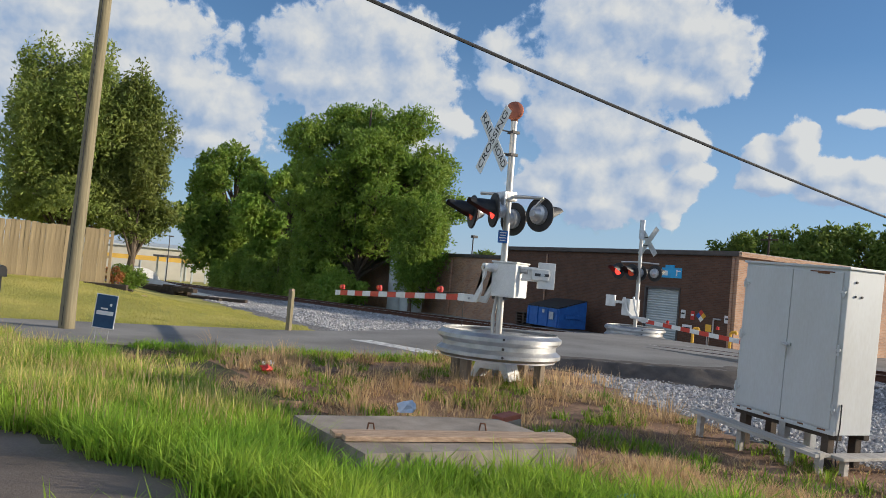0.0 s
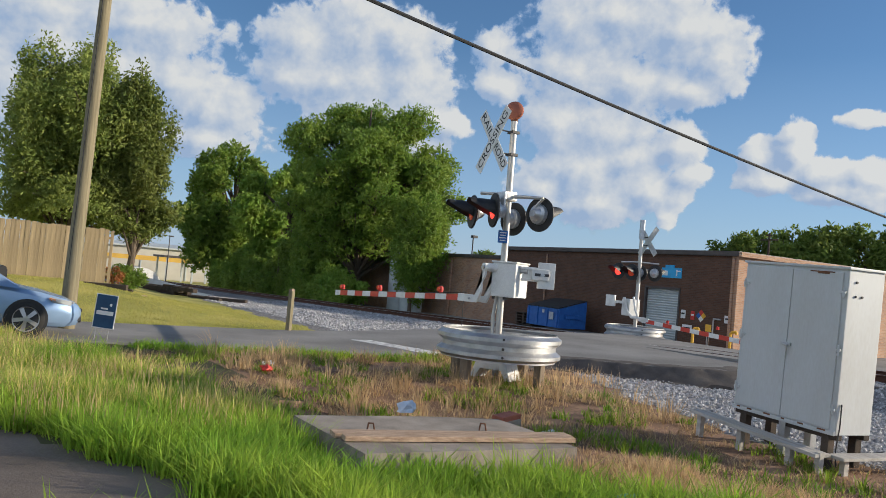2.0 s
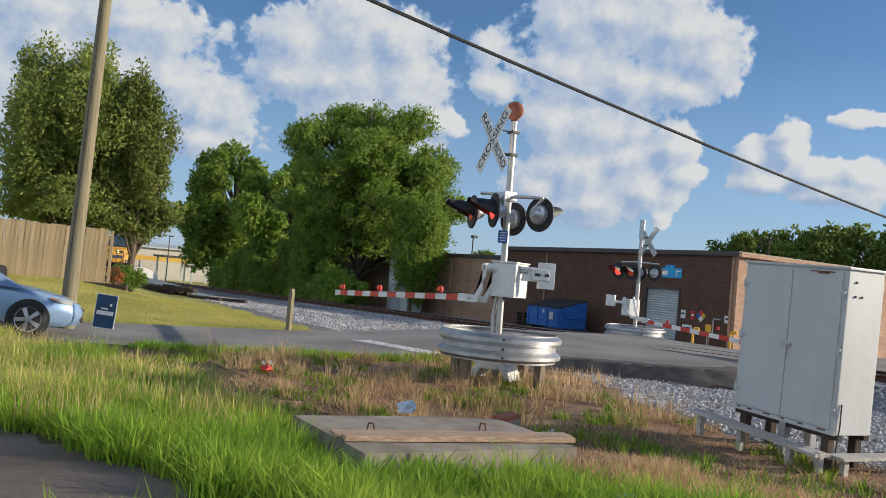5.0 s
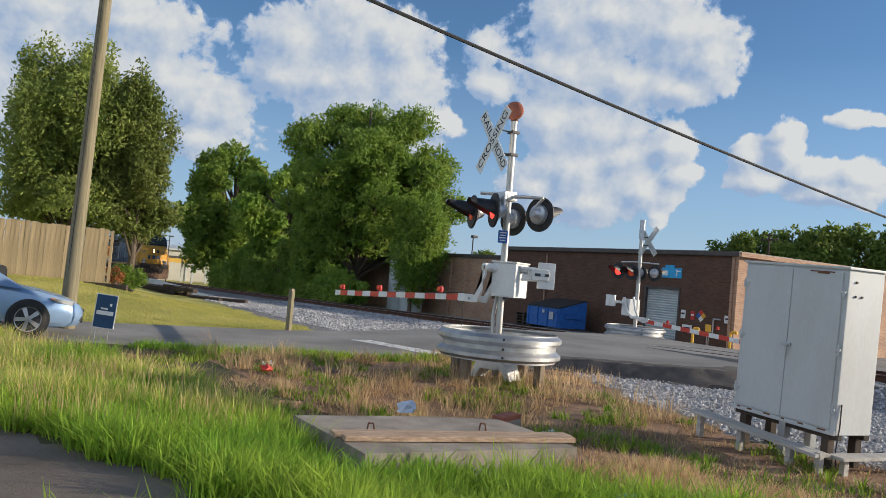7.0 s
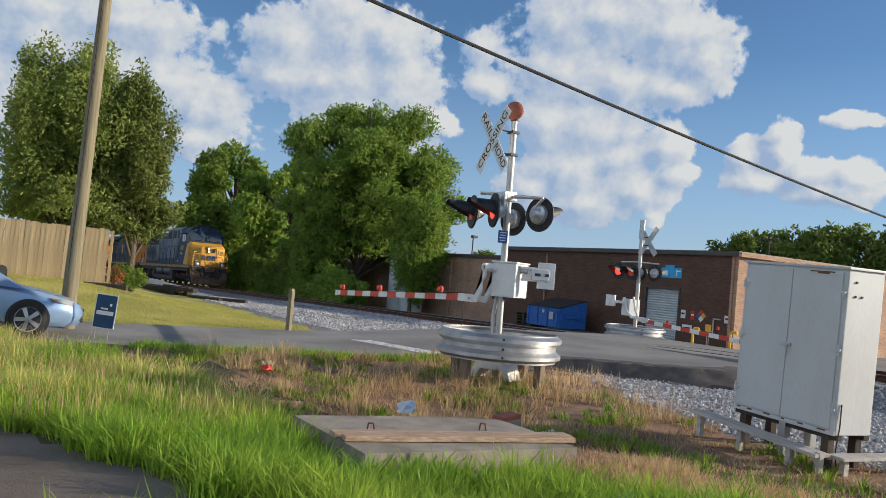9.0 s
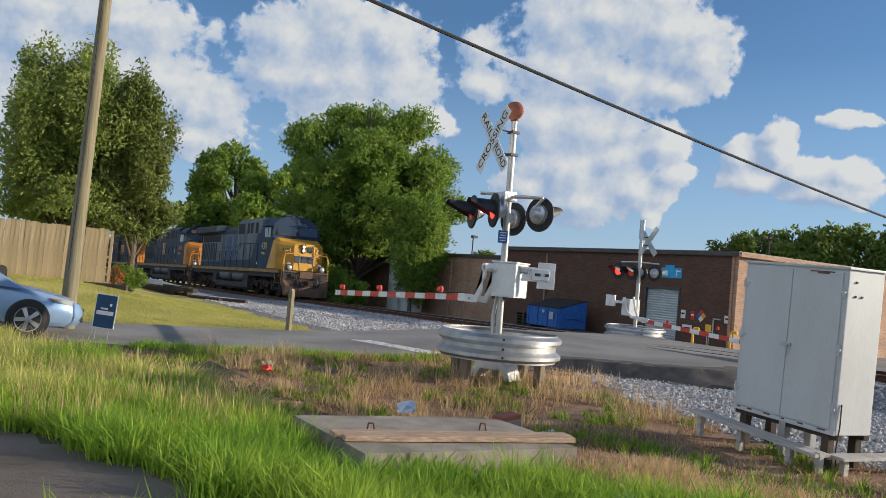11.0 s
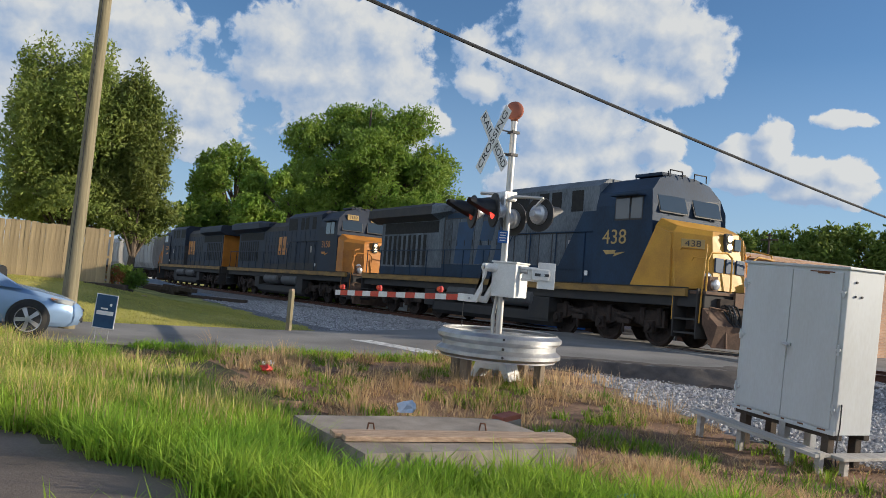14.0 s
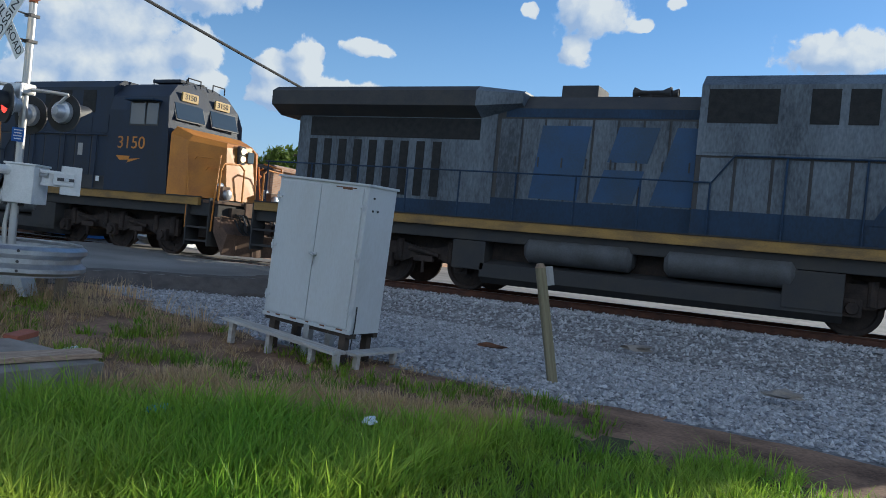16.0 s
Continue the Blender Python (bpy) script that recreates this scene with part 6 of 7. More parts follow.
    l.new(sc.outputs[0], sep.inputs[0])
    l.new(sep.outputs[1], haze_veil.inputs[0])
    haze_veil.inputs[1].default_value, haze_veil.inputs[2].default_value, haze_veil.inputs[3].default_value, haze_veil.inputs[4].default_value = 0.0, 16.0, 0.62, 0.0
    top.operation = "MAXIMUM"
    l.new(haze_veil.outputs[0], top.inputs[0])
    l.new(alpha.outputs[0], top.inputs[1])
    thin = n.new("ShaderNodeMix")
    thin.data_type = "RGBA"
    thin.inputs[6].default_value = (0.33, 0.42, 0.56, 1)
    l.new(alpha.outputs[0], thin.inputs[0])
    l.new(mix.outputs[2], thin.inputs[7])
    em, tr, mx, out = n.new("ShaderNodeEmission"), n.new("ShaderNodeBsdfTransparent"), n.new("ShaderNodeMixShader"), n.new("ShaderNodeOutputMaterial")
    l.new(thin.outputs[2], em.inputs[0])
    far = n.new("ShaderNodeMapRange")   # unseen clouds facing the low sun are boosted as added fill light
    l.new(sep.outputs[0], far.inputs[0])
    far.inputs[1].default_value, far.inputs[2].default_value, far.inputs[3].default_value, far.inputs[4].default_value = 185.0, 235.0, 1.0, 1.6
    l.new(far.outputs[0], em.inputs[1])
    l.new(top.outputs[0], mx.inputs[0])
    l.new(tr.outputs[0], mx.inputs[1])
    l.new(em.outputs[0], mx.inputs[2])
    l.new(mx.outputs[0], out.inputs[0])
    return m


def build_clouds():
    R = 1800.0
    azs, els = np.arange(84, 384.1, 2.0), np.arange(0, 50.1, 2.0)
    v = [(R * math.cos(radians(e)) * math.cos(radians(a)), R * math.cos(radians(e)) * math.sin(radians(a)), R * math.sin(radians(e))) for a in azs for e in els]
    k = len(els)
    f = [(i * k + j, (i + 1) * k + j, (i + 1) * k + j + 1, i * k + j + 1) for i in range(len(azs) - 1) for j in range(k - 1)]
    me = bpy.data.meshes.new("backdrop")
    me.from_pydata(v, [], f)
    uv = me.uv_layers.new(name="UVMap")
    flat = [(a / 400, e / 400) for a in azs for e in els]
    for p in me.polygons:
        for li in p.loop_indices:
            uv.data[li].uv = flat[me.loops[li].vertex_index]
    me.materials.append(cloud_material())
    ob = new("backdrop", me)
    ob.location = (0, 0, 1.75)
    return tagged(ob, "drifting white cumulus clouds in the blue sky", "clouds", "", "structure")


clouds = build_clouds()


# ---- grass, weeds and loose stones ----
def blades(name, label, pts, height, width, mat, seed, lean=0.5, tuft=1, spread=0.05):
    """Tapered bent blades, one for each (x, y, scale), or a fanned tuft of them."""
    rng = np.random.default_rng(seed)
    p = np.array([(x, y, ground_z(x, y), s) for x, y, s in pts])
    a = rng.random(len(p) * tuft) * math.tau
    if tuft > 1:
        p = np.repeat(p * (1, 1, 1, 1), tuft, axis=0)
        p[:, 3] *= np.repeat(0.6 + 0.75 * rng.random(len(pts)), tuft)
        off = spread * np.abs(rng.normal(size=len(p)))
        p[:, 0] -= np.sin(a) * off
        p[:, 1] += np.cos(a) * off
    n = len(p)
    h = height * p[:, 3] * (0.55 + 0.75 * rng.random(n))
    side = np.stack([np.cos(a), np.sin(a), np.zeros(n)], 1) * (width * (0.7 + 0.6 * rng.random(n)))[:, None]
    out = np.stack([-np.sin(a), np.cos(a), np.zeros(n)], 1) * (h * lean * rng.random(n))[:, None]
    up = np.zeros((n, 3))
    up[:, 2] = h
    b = p[:, :3] - np.array((0, 0, 0.02))
    v = np.stack([b - side, b + side, b + up * 0.55 + out * 0.3 - side * 0.75, b + up * 0.55 + out * 0.3 + side * 0.75, b + up * 0.95 + out], 1).reshape(-1, 3)
    base = np.arange(n) * 5
    faces = np.stack([base, base + 1, base + 3, base + 2], 1).tolist() + np.stack([base + 2, base + 3, base + 4], 1).tolist()
    me = bpy.data.meshes.new(name)
    me.from_pydata(v.tolist(), [], faces)
    me.materials.append(M[mat])
    return tagged(new(name, me), label, "grass", "", "stuff")


def scatter(x0, x1, y0, y1, n, seed, keep):
    rng = np.random.default_rng(seed)
    q = rng.random((n, 2))
    out = []
    for a, b in q:
        x, y = x0 + (x1 - x0) * a, y0 + (y1 - y0) * b
        s = keep(x, y)
        if s > 0:
            out.append((x, y, s))
    return out


def on_slab(x, y):
    return -7.85 < x < -5.95 and 3.0 < y < 5.45


def on_lot(x, y):
    return -9.4 < x < -4.6 and y < 0.62 + 0.42 * (x + 8.3) + 0.35 * soft(x, y, 0.9, 6) + 0.25 * soft(x, y, 0.3, 7)


def lush_edge(x):
    """The far edge of the tall grass towards the road."""
    return 3.05 if x > -9.6 else max(1.1, 3.1 + 0.38 * (x + 9.6))


def lush(x, y):
    """Where tall green grass grows, and how tall."""
    if on_slab(x, y) or on_lot(x, y) or x < -15.7:
        return 0
    w = soft(x, y, 1.3, 11) + 0.6 * soft(x, y, 0.45, 12)
    band = lush_edge(x) + 0.55 * w if x < -7.5 else (3.0 + 0.3 * w if x < -5.6 else 4.3 + 0.7 * w + 0.85 * (x + 5.6))
    if -6.0 < x < -5.5 and 2.4 < y < 3.9 + 0.3 * w:
        return 0.9
    if y < min(band, 7.2 + w):
        return max(0.35, 1.0 + 0.45 * w)
    return 0


def tufts(x, y):
    if on_slab(x, y) or on_lot(x, y) or x < -15.2 or y > 9.6 or (y > 8.9 and x > -8):
        return 0
    w = soft(x, y, 1.1, 21) + 0.5 * soft(x, y, 0.4, 22)
    return 0.6 + 0.5 * w if w > 0.12 else 0


def dry(x, y):
    if on_slab(x, y) or on_lot(x, y) or x < -15.4:
        return 0
    w = soft(x, y, 1.4, 31) + 0.5 * soft(x, y, 0.5, 32)
    return 0.75 + 0.5 * w if w > -0.22 else 0


blades("grass", "lush green grass along the edge of the lot", scatter(-15.7, -2.5, 0.3, 8.5, 27000, 1, lush), 0.25, 0.0075, "grass", 2, 1.35, 11, 0.06)
blades("grass", "lush green grass round the edge of the lot", scatter(-2.5, 3, -0.5, 8.5, 5000, 23, lush), 0.17, 0.006, "grass", 24, 1.4, 13, 0.06)
# Blades among the left grass whose yellow puts sunlight into the colour.
blades("grass", "tall grass beside the road, coloured yellow as if sunlit", scatter(-15.7, -8.5, 0.4, 4.2, 3600, 21, lambda x, y: lush(x, y) * 0.9 if soft(x, y, 1.2, 51) > -0.1 else 0), 0.34, 0.006, "sunlit_grass", 22, 0.8, 9, 0.05)
blades("grass", "patches of green weeds in the dry soil", scatter(-15.5, -2, 2.2, 9.8, 5200, 3, tufts), 0.17, 0.008, "grass", 4, 1.0, 9, 0.06)
blades("dry_grass", "brown dead grass on the bare soil", scatter(-15.5, -2.5, 2.4, 9.4, 4000, 5, dry), 0.10, 0.006, "straw", 6, 1.7, 9, 0.08)
blades("dry_grass", "tall clumps of dead stalks on the soil", scatter(-15.0, -8.0, 4.0, 9.4, 330, 25, dry), 0.36, 0.005, "straw", 26, 1.2, 22, 0.08)
blades("dry_grass", "tall straw-coloured seed stalks in the grass", scatter(-15.7, -7.5, 0.6, 3.4, 3200, 7, lambda x, y: 0.9 if lush(x, y) and soft(x, y, 1.0, 41) > -0.05 else 0), 0.50, 0.0035, "straw", 8, 0.35)
blades("dry_grass", "band of straw-coloured dead grass", scatter(-5.9, -2.6, 4.6, 7.4, 16000, 9, lambda x, y: 0.9 if abs(y - 6.1 - 0.35 * (x + 4.5)) < 0.75 + 0.4 * soft(x, y, 0.8, 42) else 0), 0.22, 0.005, "straw", 10, 0.9)
blades("grass", "green verge beside the road", scatter(-15.9, -12.6, 3.0, 10.4, 5200, 11, lambda x, y: 0.8 if 0 < x - (-16.55 + 0.2 * y) < 0.55 + 0.5 * soft(x, y, 0.9, 43) else 0), 0.20, 0.007, "grass", 12, 1.0, 7, 0.06)
blades("grass", "mown yellow-green lawn", scatter(-30, -20.35, 0.0, 10.2, 60000, 13, lambda x, y: 1.0 if zone(x, y) == 1 else 0), 0.06, 0.006, "lawn_grass", 14, 1.0)
blades("dry_grass", "tuft of tall weeds beside the crossing", scatter(-12.9, -11.2, 9.6, 11.2, 420, 15, lambda x, y: 0.6 + 0.5 * soft(x, y, 0.3, 8) if (x + 12.0) ** 2 + (y - 10.4) ** 2 < 0.55 + 0.5 * soft(x, y, 0.5, 9) else 0), 0.42, 0.006, "straw", 16, 0.5)


def stones():
    """Crushed ballast: angular stones lying on the bed, each with its own shape."""
    rng = np.random.default_rng(77)
    pts = []
    for x0, x1, y0, y1, n, r in ((-14.0, 6, 9.2, 16.9, 44000, 0.036), (-44, -20.7, 9.5, 16.9, 16000, 0.045), (-16, 8, 16.9, 19.2, 5000, 0.036)):
        q = rng.random((n, 2))
        for a, b in q:
            x, y = x0 + (x1 - x0) * a, y0 + (y1 - y0) * b
            if zone(x, y) == 4:
                pts.append((x, y, ground_z(x, y), r))
    p = np.array(pts)
    n = len(p)
    corners = np.array([(1, 0, 0), (-1, 0, 0), (0, 1, 0), (0, -1, 0), (0, 0, 1), (0, 0, -1)], float)
    ang = rng.random(n) * math.tau
    s = p[:, 3][:, None, None] * (0.55 + 0.9 * rng.random((n, 6, 1))) * np.array((1.15, 0.95, 0.75))
    v = corners[None] * s + 0.25 * p[:, 3][:, None, None] * rng.normal(size=(n, 6, 3))
    c, d = np.cos(ang)[:, None], np.sin(ang)[:, None]
    v = np.stack([v[:, :, 0] * c - v[:, :, 1] * d, v[:, :, 0] * d + v[:, :, 1] * c, v[:, :, 2]], 2) + p[:, None, :3]
    tri = np.array([(0, 2, 4), (2, 1, 4), (1, 3, 4), (3, 0, 4), (2, 0, 5), (1, 2, 5), (3, 1, 5), (0, 3, 5)])
    f = (np.arange(n)[:, None, None] * 6 + tri[None]).reshape(-1, 3)
    me = bpy.data.meshes.new("gravel")
    me.from_pydata(v.reshape(-1, 3).tolist(), [], f.tolist())
    me.materials.append(M["stone"])
    tagged(new("gravel", me), "loose grey crushed stone ballast beside the rails", "gravel", "", "stuff")


stones()


# ---- small things ----
def yard_sign():
    home = thing("yard_sign", "small dark blue yard sign on a wire stake", "sign", pose(-16.32, 2.58, 0.0, 0, 4, 62))
    part("panel", Shape().box((0, 0, 0.57), (0.40, 0.012, 0.64), None, 0.003), "tape_white", home, "white edged board")
    part("face", Shape().box((0, -0.008, 0.57), (0.37, 0.004, 0.61)), "sign_blue", home)
    part("text_bar", Shape().box((-0.02, -0.012, 0.62), (0.13, 0.003, 0.03)), "tape_white", home)
    part("text_bar", Shape().box((0.0, -0.012, 0.54), (0.31, 0.003, 0.075)), "tape_white", home)
    part("text_bar", Shape().box((0.02, -0.012, 0.46), (0.2, 0.003, 0.02)), "loco_letter", home)
    part("emblem", Shape().box((0.09, -0.012, 0.70), (0.04, 0.003, 0.05)), "tape_white", home)
    part("stake", Shape().rod((-0.12, 0, -0.1), (-0.12, 0, 0.3), 0.005, None, 6).rod((0.12, 0, -0.1), (0.12, 0, 0.3), 0.005, None, 6), "galv", home)


yard_sign()


def post(name, label, m, h, plate):
    home = thing(name, label, "post", m)
    part("post", Shape().box((0, 0, h / 2 - 0.2), (0.12, 0.12, h + 0.4), None, 0.02), "pole", home)
    part("post_cap", Shape().loft([[(-0.06, -0.06, h), (0.06, -0.06, h), (0.06, 0.06, h), (-0.06, 0.06, h)], [(-0.03, -0.06, h + 0.06), (0.03, -0.06, h + 0.06), (0.03, 0.06, h + 0.06), (-0.03, 0.06, h + 0.06)]]), "wood", home)
    if plate:
        part("marker_plate", Shape().box((0.10, 0.05, h - 0.12), (0.16, 0.02, 0.26), None, 0.006), "hopper", home, "pale marker plate")


post("wooden_post", "short weathered timber post beside the road", pose(-20.25, 7.75, 0.05, 0, 0, 30), 1.0, False)
post("marker_post", "leaning weathered timber post with a pale plate in the ballast", pose(-3.42, 10.36, 0.12, -3, -12, 35), 1.36, True)


def mailbox():
    home = thing("mailbox", "black mailbox on a dark post beside the road", "mailbox", pose(-20.95, 1.05, 0.05, 0, 0, 8))
    part("post", Shape().box((0, 0, 0.42), (0.09, 0.09, 0.9), None, 0.008), "black", home)
    part("box", Shape().prism([(-0.10, 0.86), (0.10, 0.86), (0.10, 1.02), (0.07, 1.09), (0.0, 1.12), (-0.07, 1.09), (-0.10, 1.02)], -0.25, 0.25, "x"), "black", home)
    part("flag", Shape().box((0.1, -0.115, 1.06), (0.03, 0.01, 0.16)), "red", home, "small red flag")


mailbox()


def dumpster():
    home = thing("dumpster", "blue steel rubbish dumpster with sloping open lid", "dumpster", pose(-29.75, 24.4, -0.16, 0, 0, -4))
    part("bin", Shape().prism([(-0.75, 0.1), (0.75, 0.1), (0.75, 1.35), (-0.75, 0.95)], -1.3, 1.3, "x"), "blue", home, "blue ribbed steel bin")
    for x in (-1.15, -0.4, 0.4, 1.15):
        part("rib", Shape().box((x, -0.77, 0.52), (0.08, 0.05, 0.8), None, 0.01), "blue", home)
    part("lid", Shape().prism([(-0.78, 0.97), (0.78, 1.37), (0.78, 1.41), (-0.78, 1.01)], -1.28, 1.28, "x"), "black", home, "black lid")
    for x in (-1.36, 1.36):
        part("fork_pocket", Shape().box((x, 0, 0.62), (0.1, 0.9, 0.16), None, 0.01), "blue", home)
    part("label_plate", Shape().box((0.75, -0.80, 0.62), (0.34, 0.006, 0.34)).box((0.1, -0.80, 0.78), (0.2, 0.006, 0.14)), "lens", home, "faded white emblem")
    pl = thing("pallet_stack", "stack of old brown wooden pallets", "pallets", pose(-32.3, 24.9, -0.25, 0, 0, 5))
    for k in range(5):
        part("pallet", Shape().box((0.02 * (k % 2), 0, 0.06 + 0.14 * k), (1.2, 1.0, 0.03)).box((-0.5, 0, 0.0 + 0.14 * k), (0.1, 1.0, 0.09)).box((0.5, 0, 0.0 + 0.14 * k), (0.1, 1.0, 0.09)).box((0, 0, 0.0 + 0.14 * k), (0.1, 1.0, 0.09)), "tie", pl)


dumpster()


def wall_signs():
    y = 25.985
    s = thing("wall_sign", "bright blue and white company sign on the brick wall", "sign", pose(-24.35, y, 2.78))
    part("panel", Shape().box((0, 0, 0), (1.1, 0.03, 0.42), None, 0.006).box((-0.1, 0, 0.26), (0.5, 0.03, 0.14), None, 0.006), "cyan", s)
    part("text_bar", Shape().box((-0.35, -0.02, -0.02), (0.3, 0.01, 0.2)).box((0.3, -0.02, 0.0), (0.06, 0.01, 0.26)).box((0.42, -0.02, 0.08), (0.2, 0.01, 0.05)), "tape_white", s)
    for x, z, w, h, mat, lab in ((-23.55, 1.12, 0.24, 0.34, "tape_white", "small white notice on the brick wall"), (-23.05, 1.1, 0.2, 0.36, "red", "small red notice on the brick wall"), (-21.30, 1.08, 0.32, 0.30, "tape_white", "small white notice on the brick wall"), (-23.3, 0.55, 0.5, 0.3, "tape_white", "white notice low on the brick wall")):
        n = thing("wall_notice", lab, "sign", pose(x, y, z), "notices on the wall")
        part("plate", Shape().box((0, 0, 0), (w, 0.02, h), None, 0.004), mat, n)
        part("text_bar", Shape().box((0, -0.012, 0.02), (w * 0.7, 0.006, h * 0.22)), "black" if mat != "red" else "tape_white", n)
    n = thing("hazard_diamond", "hazard diamond of four coloured squares", "sign", pose(-22.62, y, 1.12, 0, 45, 0))
    for i, (a, b, mat) in enumerate(((-1, 1, "red"), (1, 1, "yellow"), (-1, -1, "blue"), (1, -1, "tape_white"))):
        part("square", Shape().box((a * 0.09, 0, b * 0.09), (0.175, 0.02, 0.175), None, 0.004), mat, n)


wall_signs()


def bollards():
    for x, y in ((-21.0, 23.75), (-20.0, 24.6)):
        b = thing("bollard", "bent yellow steel pipe bollard", "bollard", pose(x, y, -0.2), "bollards")
        part("pipe", Shape().pipe([(0, 0, 0), (0, 0, 0.80), (0.05, 0.03, 0.88), (0.16, 0.08, 0.90), (0.2, 0.1, 0.8)], 0.055, 10), "yellow", b, "", True)
    s = thing("marker_sign", "small orange marker sign on a thin stake", "sign", pose(-20.5, 24.0, -0.2))
    part("stake", Shape().box((0, 0, 0.45), (0.04, 0.03, 0.9)), "steel_dark", s)
    part("plate", Shape().box((0, -0.02, 0.95), (0.26, 0.015, 0.26), None, 0.004), "yellow", s)


bollards()


def distant_works():
    """Long pale industrial shed seen through the gap by the fence."""
    home = thing("industrial_shed", "long pale metal factory shed with an ochre band", "building")
    for z0, z1, mat, nm in ((-3.2, 0.6, "metal_wall", "wall"), (0.6, 1.2, "metal_yellow", "ochre_band"), (1.2, 2.3, "metal_wall", "upper_wall")):
        part(nm, Shape().span((-122, 8, z0), (-114 - 0.02 * z1, 62, z1)), mat, home)
    part("roof", Shape().prism([(-123, 2.3), (-113.6, 2.3), (-113.6, 2.5), (-118, 3.0), (-123, 2.5)], 7, 63, "y"), "shutter", home)
    for k in range(8):
        part("panel_seam", Shape().span((-113.98, 10 + 6 * k, -3), (-113.9, 10.15 + 6 * k, 0.6)), "shutter", home)
    can = thing("loading_canopy", "open steel canopy on thin posts", "canopy", pose(-101, 25.0, -2.2))
    part("roof", Shape().box((0, 0, 3.6), (6, 7, 0.25), None, 0.03), "trim_dark", can)
    for x in (-2.6, 2.6):
        for y in (-3, 0, 3):
            part("post", Shape().box((x, y, 1.75), (0.2, 0.2, 3.5)), "shutter", can)
    tk = thing("storage_hall", "low white ribbed storage hall", "building", pose(-104, 19.2, -2.4))
    part("shell", Shape().loft([[(x, 2.6 * math.cos(math.pi * i / 10), 2.3 * math.sin(math.pi * i / 10)) for i in range(11)] for x in (-5, 5)]), "white_enamel", tk, "", True)
    lp = thing("yard_light", "thin pole with a yard floodlight", "lamp post", pose(-92, 20.6, -1.6))
    part("pole", Shape().rod((0, 0, 0), (0, 0, 5.2), 0.07, 0.05), "steel_dark", lp)
    part("head", Shape().box((0.1, 0.1, 5.25), (0.35, 0.5, 0.15), None, 0.03), "steel_dark", lp)
    lp = thing("yard_light", "thin pole with a yard floodlight", "lamp post", pose(-52, 34.0, -0.6))
    part("pole", Shape().rod((0, 0, 0), (0, 0, 5.6), 0.06, 0.05), "steel_dark", lp)
    part("head", Shape().box((0.0, 0.1, 5.65), (0.3, 0.45, 0.2), None, 0.03), "steel_dark", lp)
    tp = thing("power_pole", "distant power pole with a crossarm", "utility pole", pose(-47, 62, 0))
    part("pole", Shape().rod((0, 0, 0), (0, 0, 8.2), 0.12, 0.09), "tie", tp)
    part("crossarm", Shape().box((0, 0, 7.6), (1.8, 0.1, 0.12)).box((0, 0, 8.0), (0.7, 0.1, 0.1)), "tie", tp)


distant_works()


def lawn_edge():
    for k, (x, y, z, L, a) in enumerate(((-28.7, 4.3, 0.36, 2.2, 70), (-28.5, 4.5, 0.50, 1.4, 62), (-28.0, 5.4, 0.22, 0.7, 30))):
        t = thing("landscape_timber", "old railway timber edging the lawn", "timber", pose(x, y, z - 0.1, 0, 0, a), "timbers")
        part("timber", Shape().box((0, 0, 0.1), (L, 0.22, 0.2), None, 0.02), "tie" if k < 2 else "plank", t)
    b = thing("timber_pile", "dark heap of scrap timber and soil beside the lawn", "scrap pile", pose(-37.5, 9.3, -0.25, 0, 0, 25))
    random.seed(12)
    for k in range(16):
        part("scrap_timber", Shape().box((random.uniform(-2.6, 2.6), random.uniform(-0.7, 0.7), 0.1 + 0.035 * k * (0.5 + 0.5 * random.random())), (random.uniform(1.6, 2.8), 0.22, 0.17), Matrix.Rotation(random.uniform(-0.4, 0.4), 3, "Z"), 0.02), "tie", b)
    t = thing("tarpaulin", "crumpled grey tarpaulin over a low heap", "tarpaulin", pose(-42.5, 8.2, -0.2, 0, 0, 60))
    g = Shape()
    n = 14
    v = [((i / n - 0.5) * 7, (j / n - 0.5) * 3.2, 0.65 * math.sin(math.pi * i / n) * math.sin(math.pi * j / n) + 0.10 * noise.noise(Vector((i * 0.6, j * 0.6, 3)))) for i in range(n + 1) for j in range(n + 1)]
    g.add(v, [(i * (n + 1) + j, (i + 1) * (n + 1) + j, (i + 1) * (n + 1) + j + 1, i * (n + 1) + j + 1) for i in range(n) for j in range(n)])
    part("sheet", g, "tarp", t, "", True)
    bl = clumps((-31.6, 5.75, 0.75), (0.75, 0.75, 0.62), 12, 55, 0.7, 0.42)
    tree("shrub", "small green garden shrub by the fence end", (-31.6, 5.75, 0.2), bl, 2600, 0.06, "leaf", 0.03, 56)
    bl = clumps((-30.2, 5.0, 0.85), (0.35, 0.35, 0.35), 6, 57, 0.7, 0.42)
    tree("shrub", "small orange-leaved shrub by the fence end", (-30.2, 5.0, 0.4), bl, 500, 0.05, "leaf_orange", 0.02, 58)


lawn_edge()


def crumpled(name, label, m, size, mat, seed, flat=0.6):
    random.seed(seed)
    bm = bmesh.new()
    bmesh.ops.create_icosphere(bm, subdivisions=2, radius=1)
    for v in bm.verts:
        v.co *= 0.75 + 0.6 * noise.noise(v.co * 1.7 + Vector((seed, 0, 0)))
        v.co = Vector((v.co.x * size[0], v.co.y * size[1], max(v.co.z, -0.3) * size[2]))
    me = bpy.data.meshes.new(name)
    bm.to_mesh(me)
    bm.free()
    me.materials.append(M[mat])
    ob = new(name, me)
    ob.matrix_basis = m
    return tagged(ob, label, "litter", "litter")


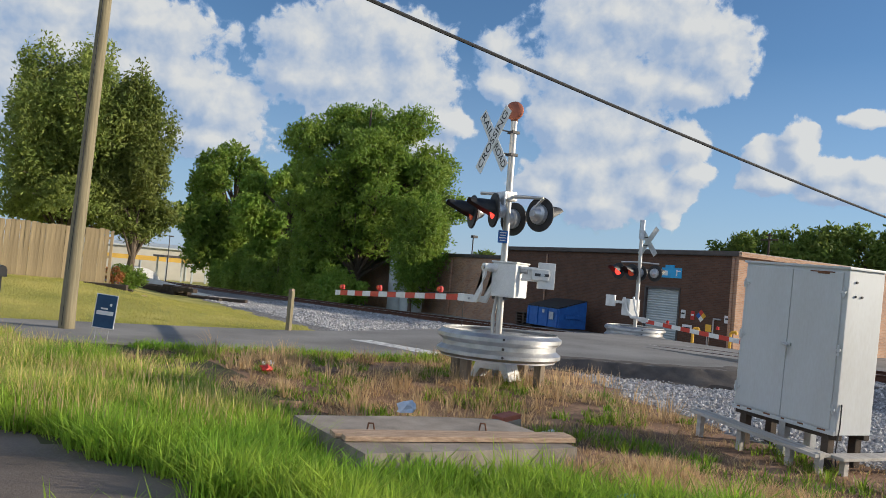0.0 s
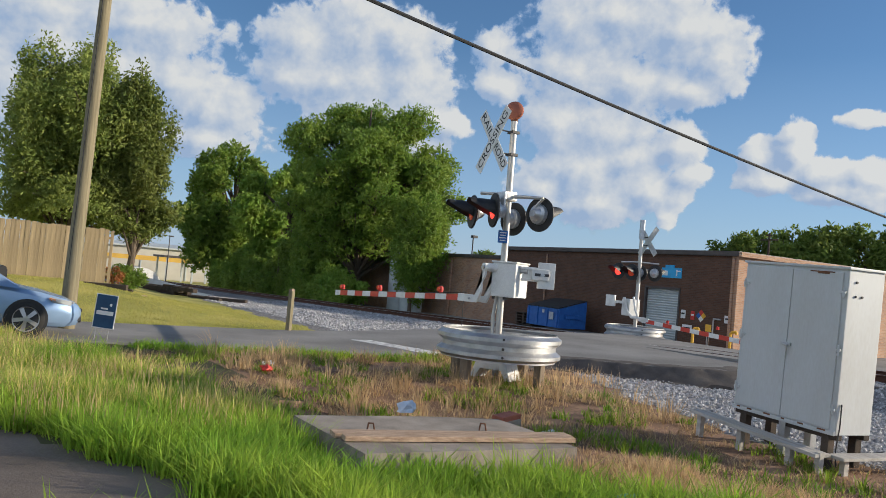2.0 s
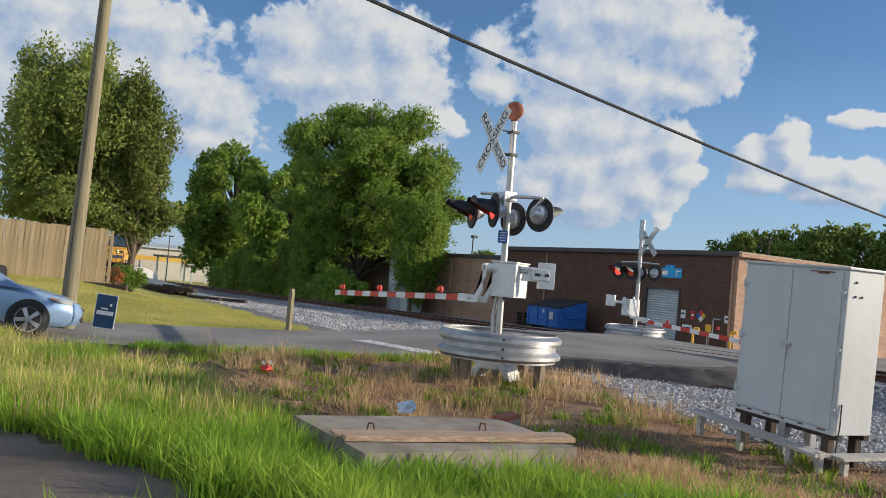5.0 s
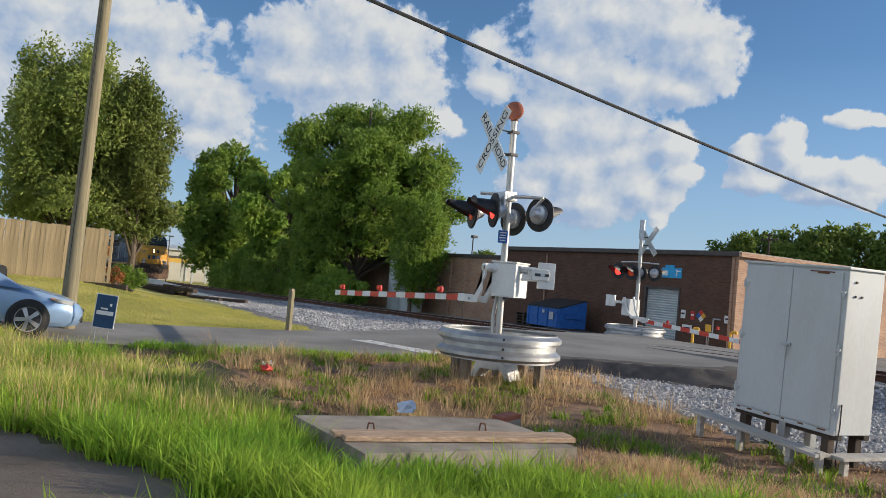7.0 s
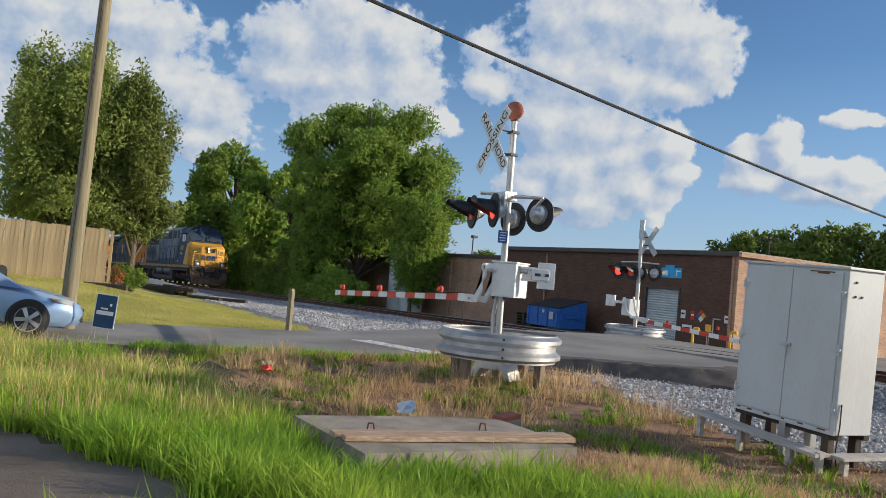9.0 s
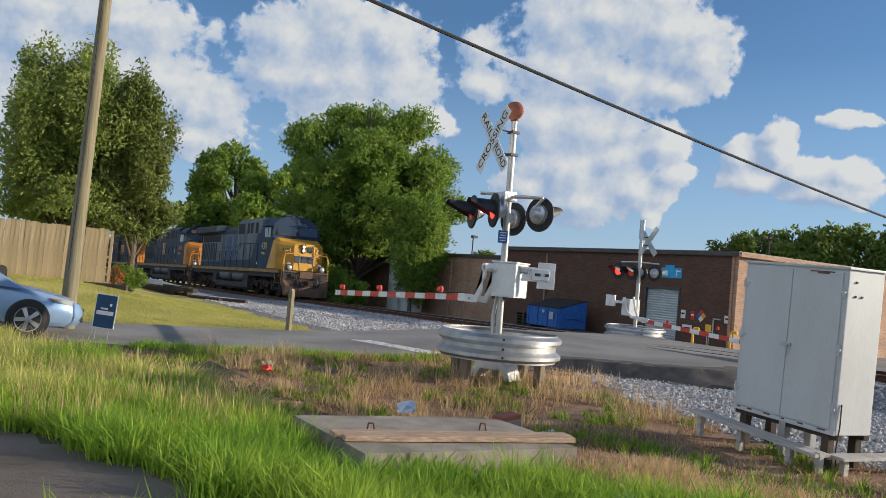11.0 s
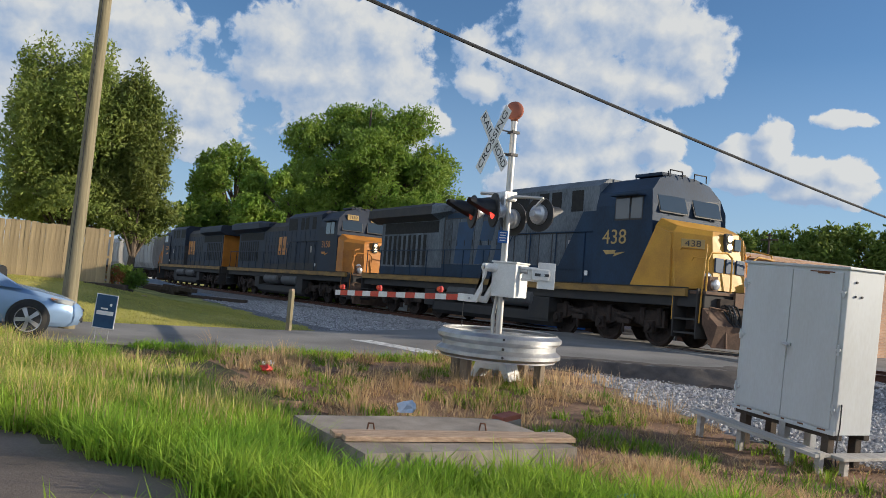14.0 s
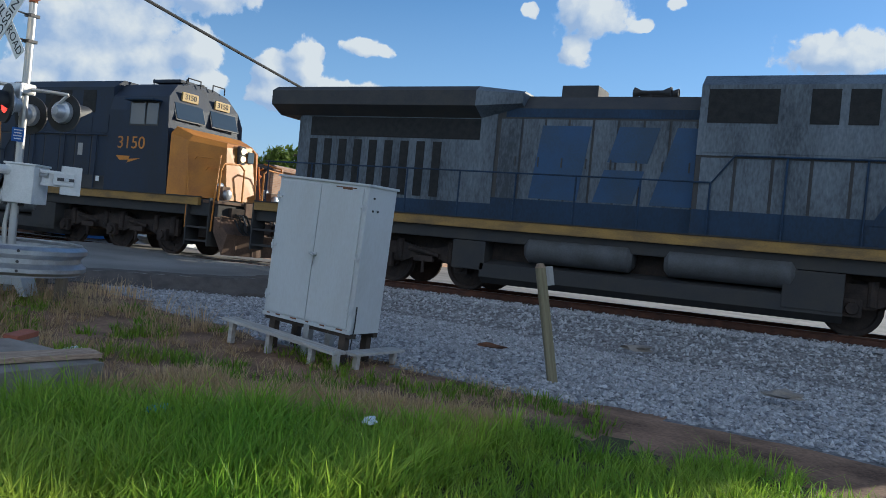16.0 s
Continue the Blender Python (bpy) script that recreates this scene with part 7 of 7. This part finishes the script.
crumpled("plastic_bag", "crumpled white and blue plastic bag on the soil", pose(-9.1, 5.15, 0.05, 0, 0, 20), (0.13, 0.19, 0.13), "plastic", 3)
crumpled("litter", "scrap of white paper on the soil", pose(-13.3, 4.8, 0.05), (0.10, 0.16, 0.05), "plastic", 5)
crumpled("drink_can", "crushed red drink cup on the soil", pose(-12.4, 4.45, 0.07), (0.09, 0.12, 0.09), "red", 7)
crumpled("litter", "clear plastic bottle lying by the slab", pose(-7.6, 6.3, 0.02), (0.06, 0.16, 0.05), "plastic", 9)
crumpled("litter", "scrap of teal plastic in the grass", pose(-4.7, 4.75, 0.15), (0.10, 0.16, 0.05), "cyan", 11)
crumpled("litter", "scrap of white plastic in the grass", pose(-3.3, 5.6, 0.2), (0.06, 0.12, 0.05), "plastic", 13)
crumpled("pale_rock", "flat pale rock lying on the ballast", pose(-0.65, 11.65, 0.14, 0, 0, 20), (0.32, 0.2, 0.10), "concrete", 15)
crumpled("pale_rock", "flat pale rock lying on the ballast", pose(-3.06, 13.8, 0.2, 0, 0, 60), (0.40, 0.22, 0.10), "concrete", 17)
crumpled("old_tie_plate", "rusty scrap of metal lying on the ballast", pose(-4.83, 11.6, 0.12), (0.30, 0.12, 0.06), "rust", 19)


# ---- what moves ----
def motions():
    times = [-1.0 + 1.0 * i for i in range(19)]
    for ob, x, way in TRAIN:
        walk(ob, [(t, on_rails(x + SPEED * (t - 14.4), way)) for t in times])
    flipped = {o for ob, x, way in TRAIN if way < 0 for o in ob.children}
    for ws, r in SPIN:
        x0, s, turn = ws.location.x, -1 if ws in flipped else 1, SPEED / r
        step = radians(75) / turn
        n = int(17.0 / step) + 2
        walk(ws, [(k * step - 0.3, pose(x0, 0, r, 0, math.degrees(s * turn * k * step), 0)) for k in range(n)])
    walk(clouds, [(t, pose(0, 0, 1.75, 0, 0, 0.115 * (t - 7.0))) for t in (-1.0, 0.0, 4.0, 8.0, 12.0, 16.0, 17.0)])
    rows = [(0.0, -0.40), (0.2, 0.12), (0.4, 0.62), (0.6, 1.05), (0.8, 1.39), (1.0, 1.68), (1.2, 1.91), (1.4, 2.07), (1.6, 2.18), (1.8, 2.24), (2.0, 2.27), (2.2, 2.29), (2.6, 2.30), (9.0, 2.30), (16.0, 2.30)]
    walk(car, [(t, pose(CAR_X, y, rz(0, y), 0, 0, 90)) for t, y in rows])
    for w in CAR_WHEELS:
        x, yy, z = w.location
        walk(w, [(t, pose(x, yy, z, 0, math.degrees((y - rows[0][1]) / 0.332), 0)) for t, y in fine(rows)])


def fine(rows):
    out = []
    for (a, p), (b, q) in zip(rows, rows[1:]):
        n = max(1, int(abs(q - p) / 0.3) + 1)
        out += [(a + (b - a) * i / n, p + (q - p) * i / n) for i in range(n)]
    return out + [rows[-1]]


CAR_X = -17.3
motions()
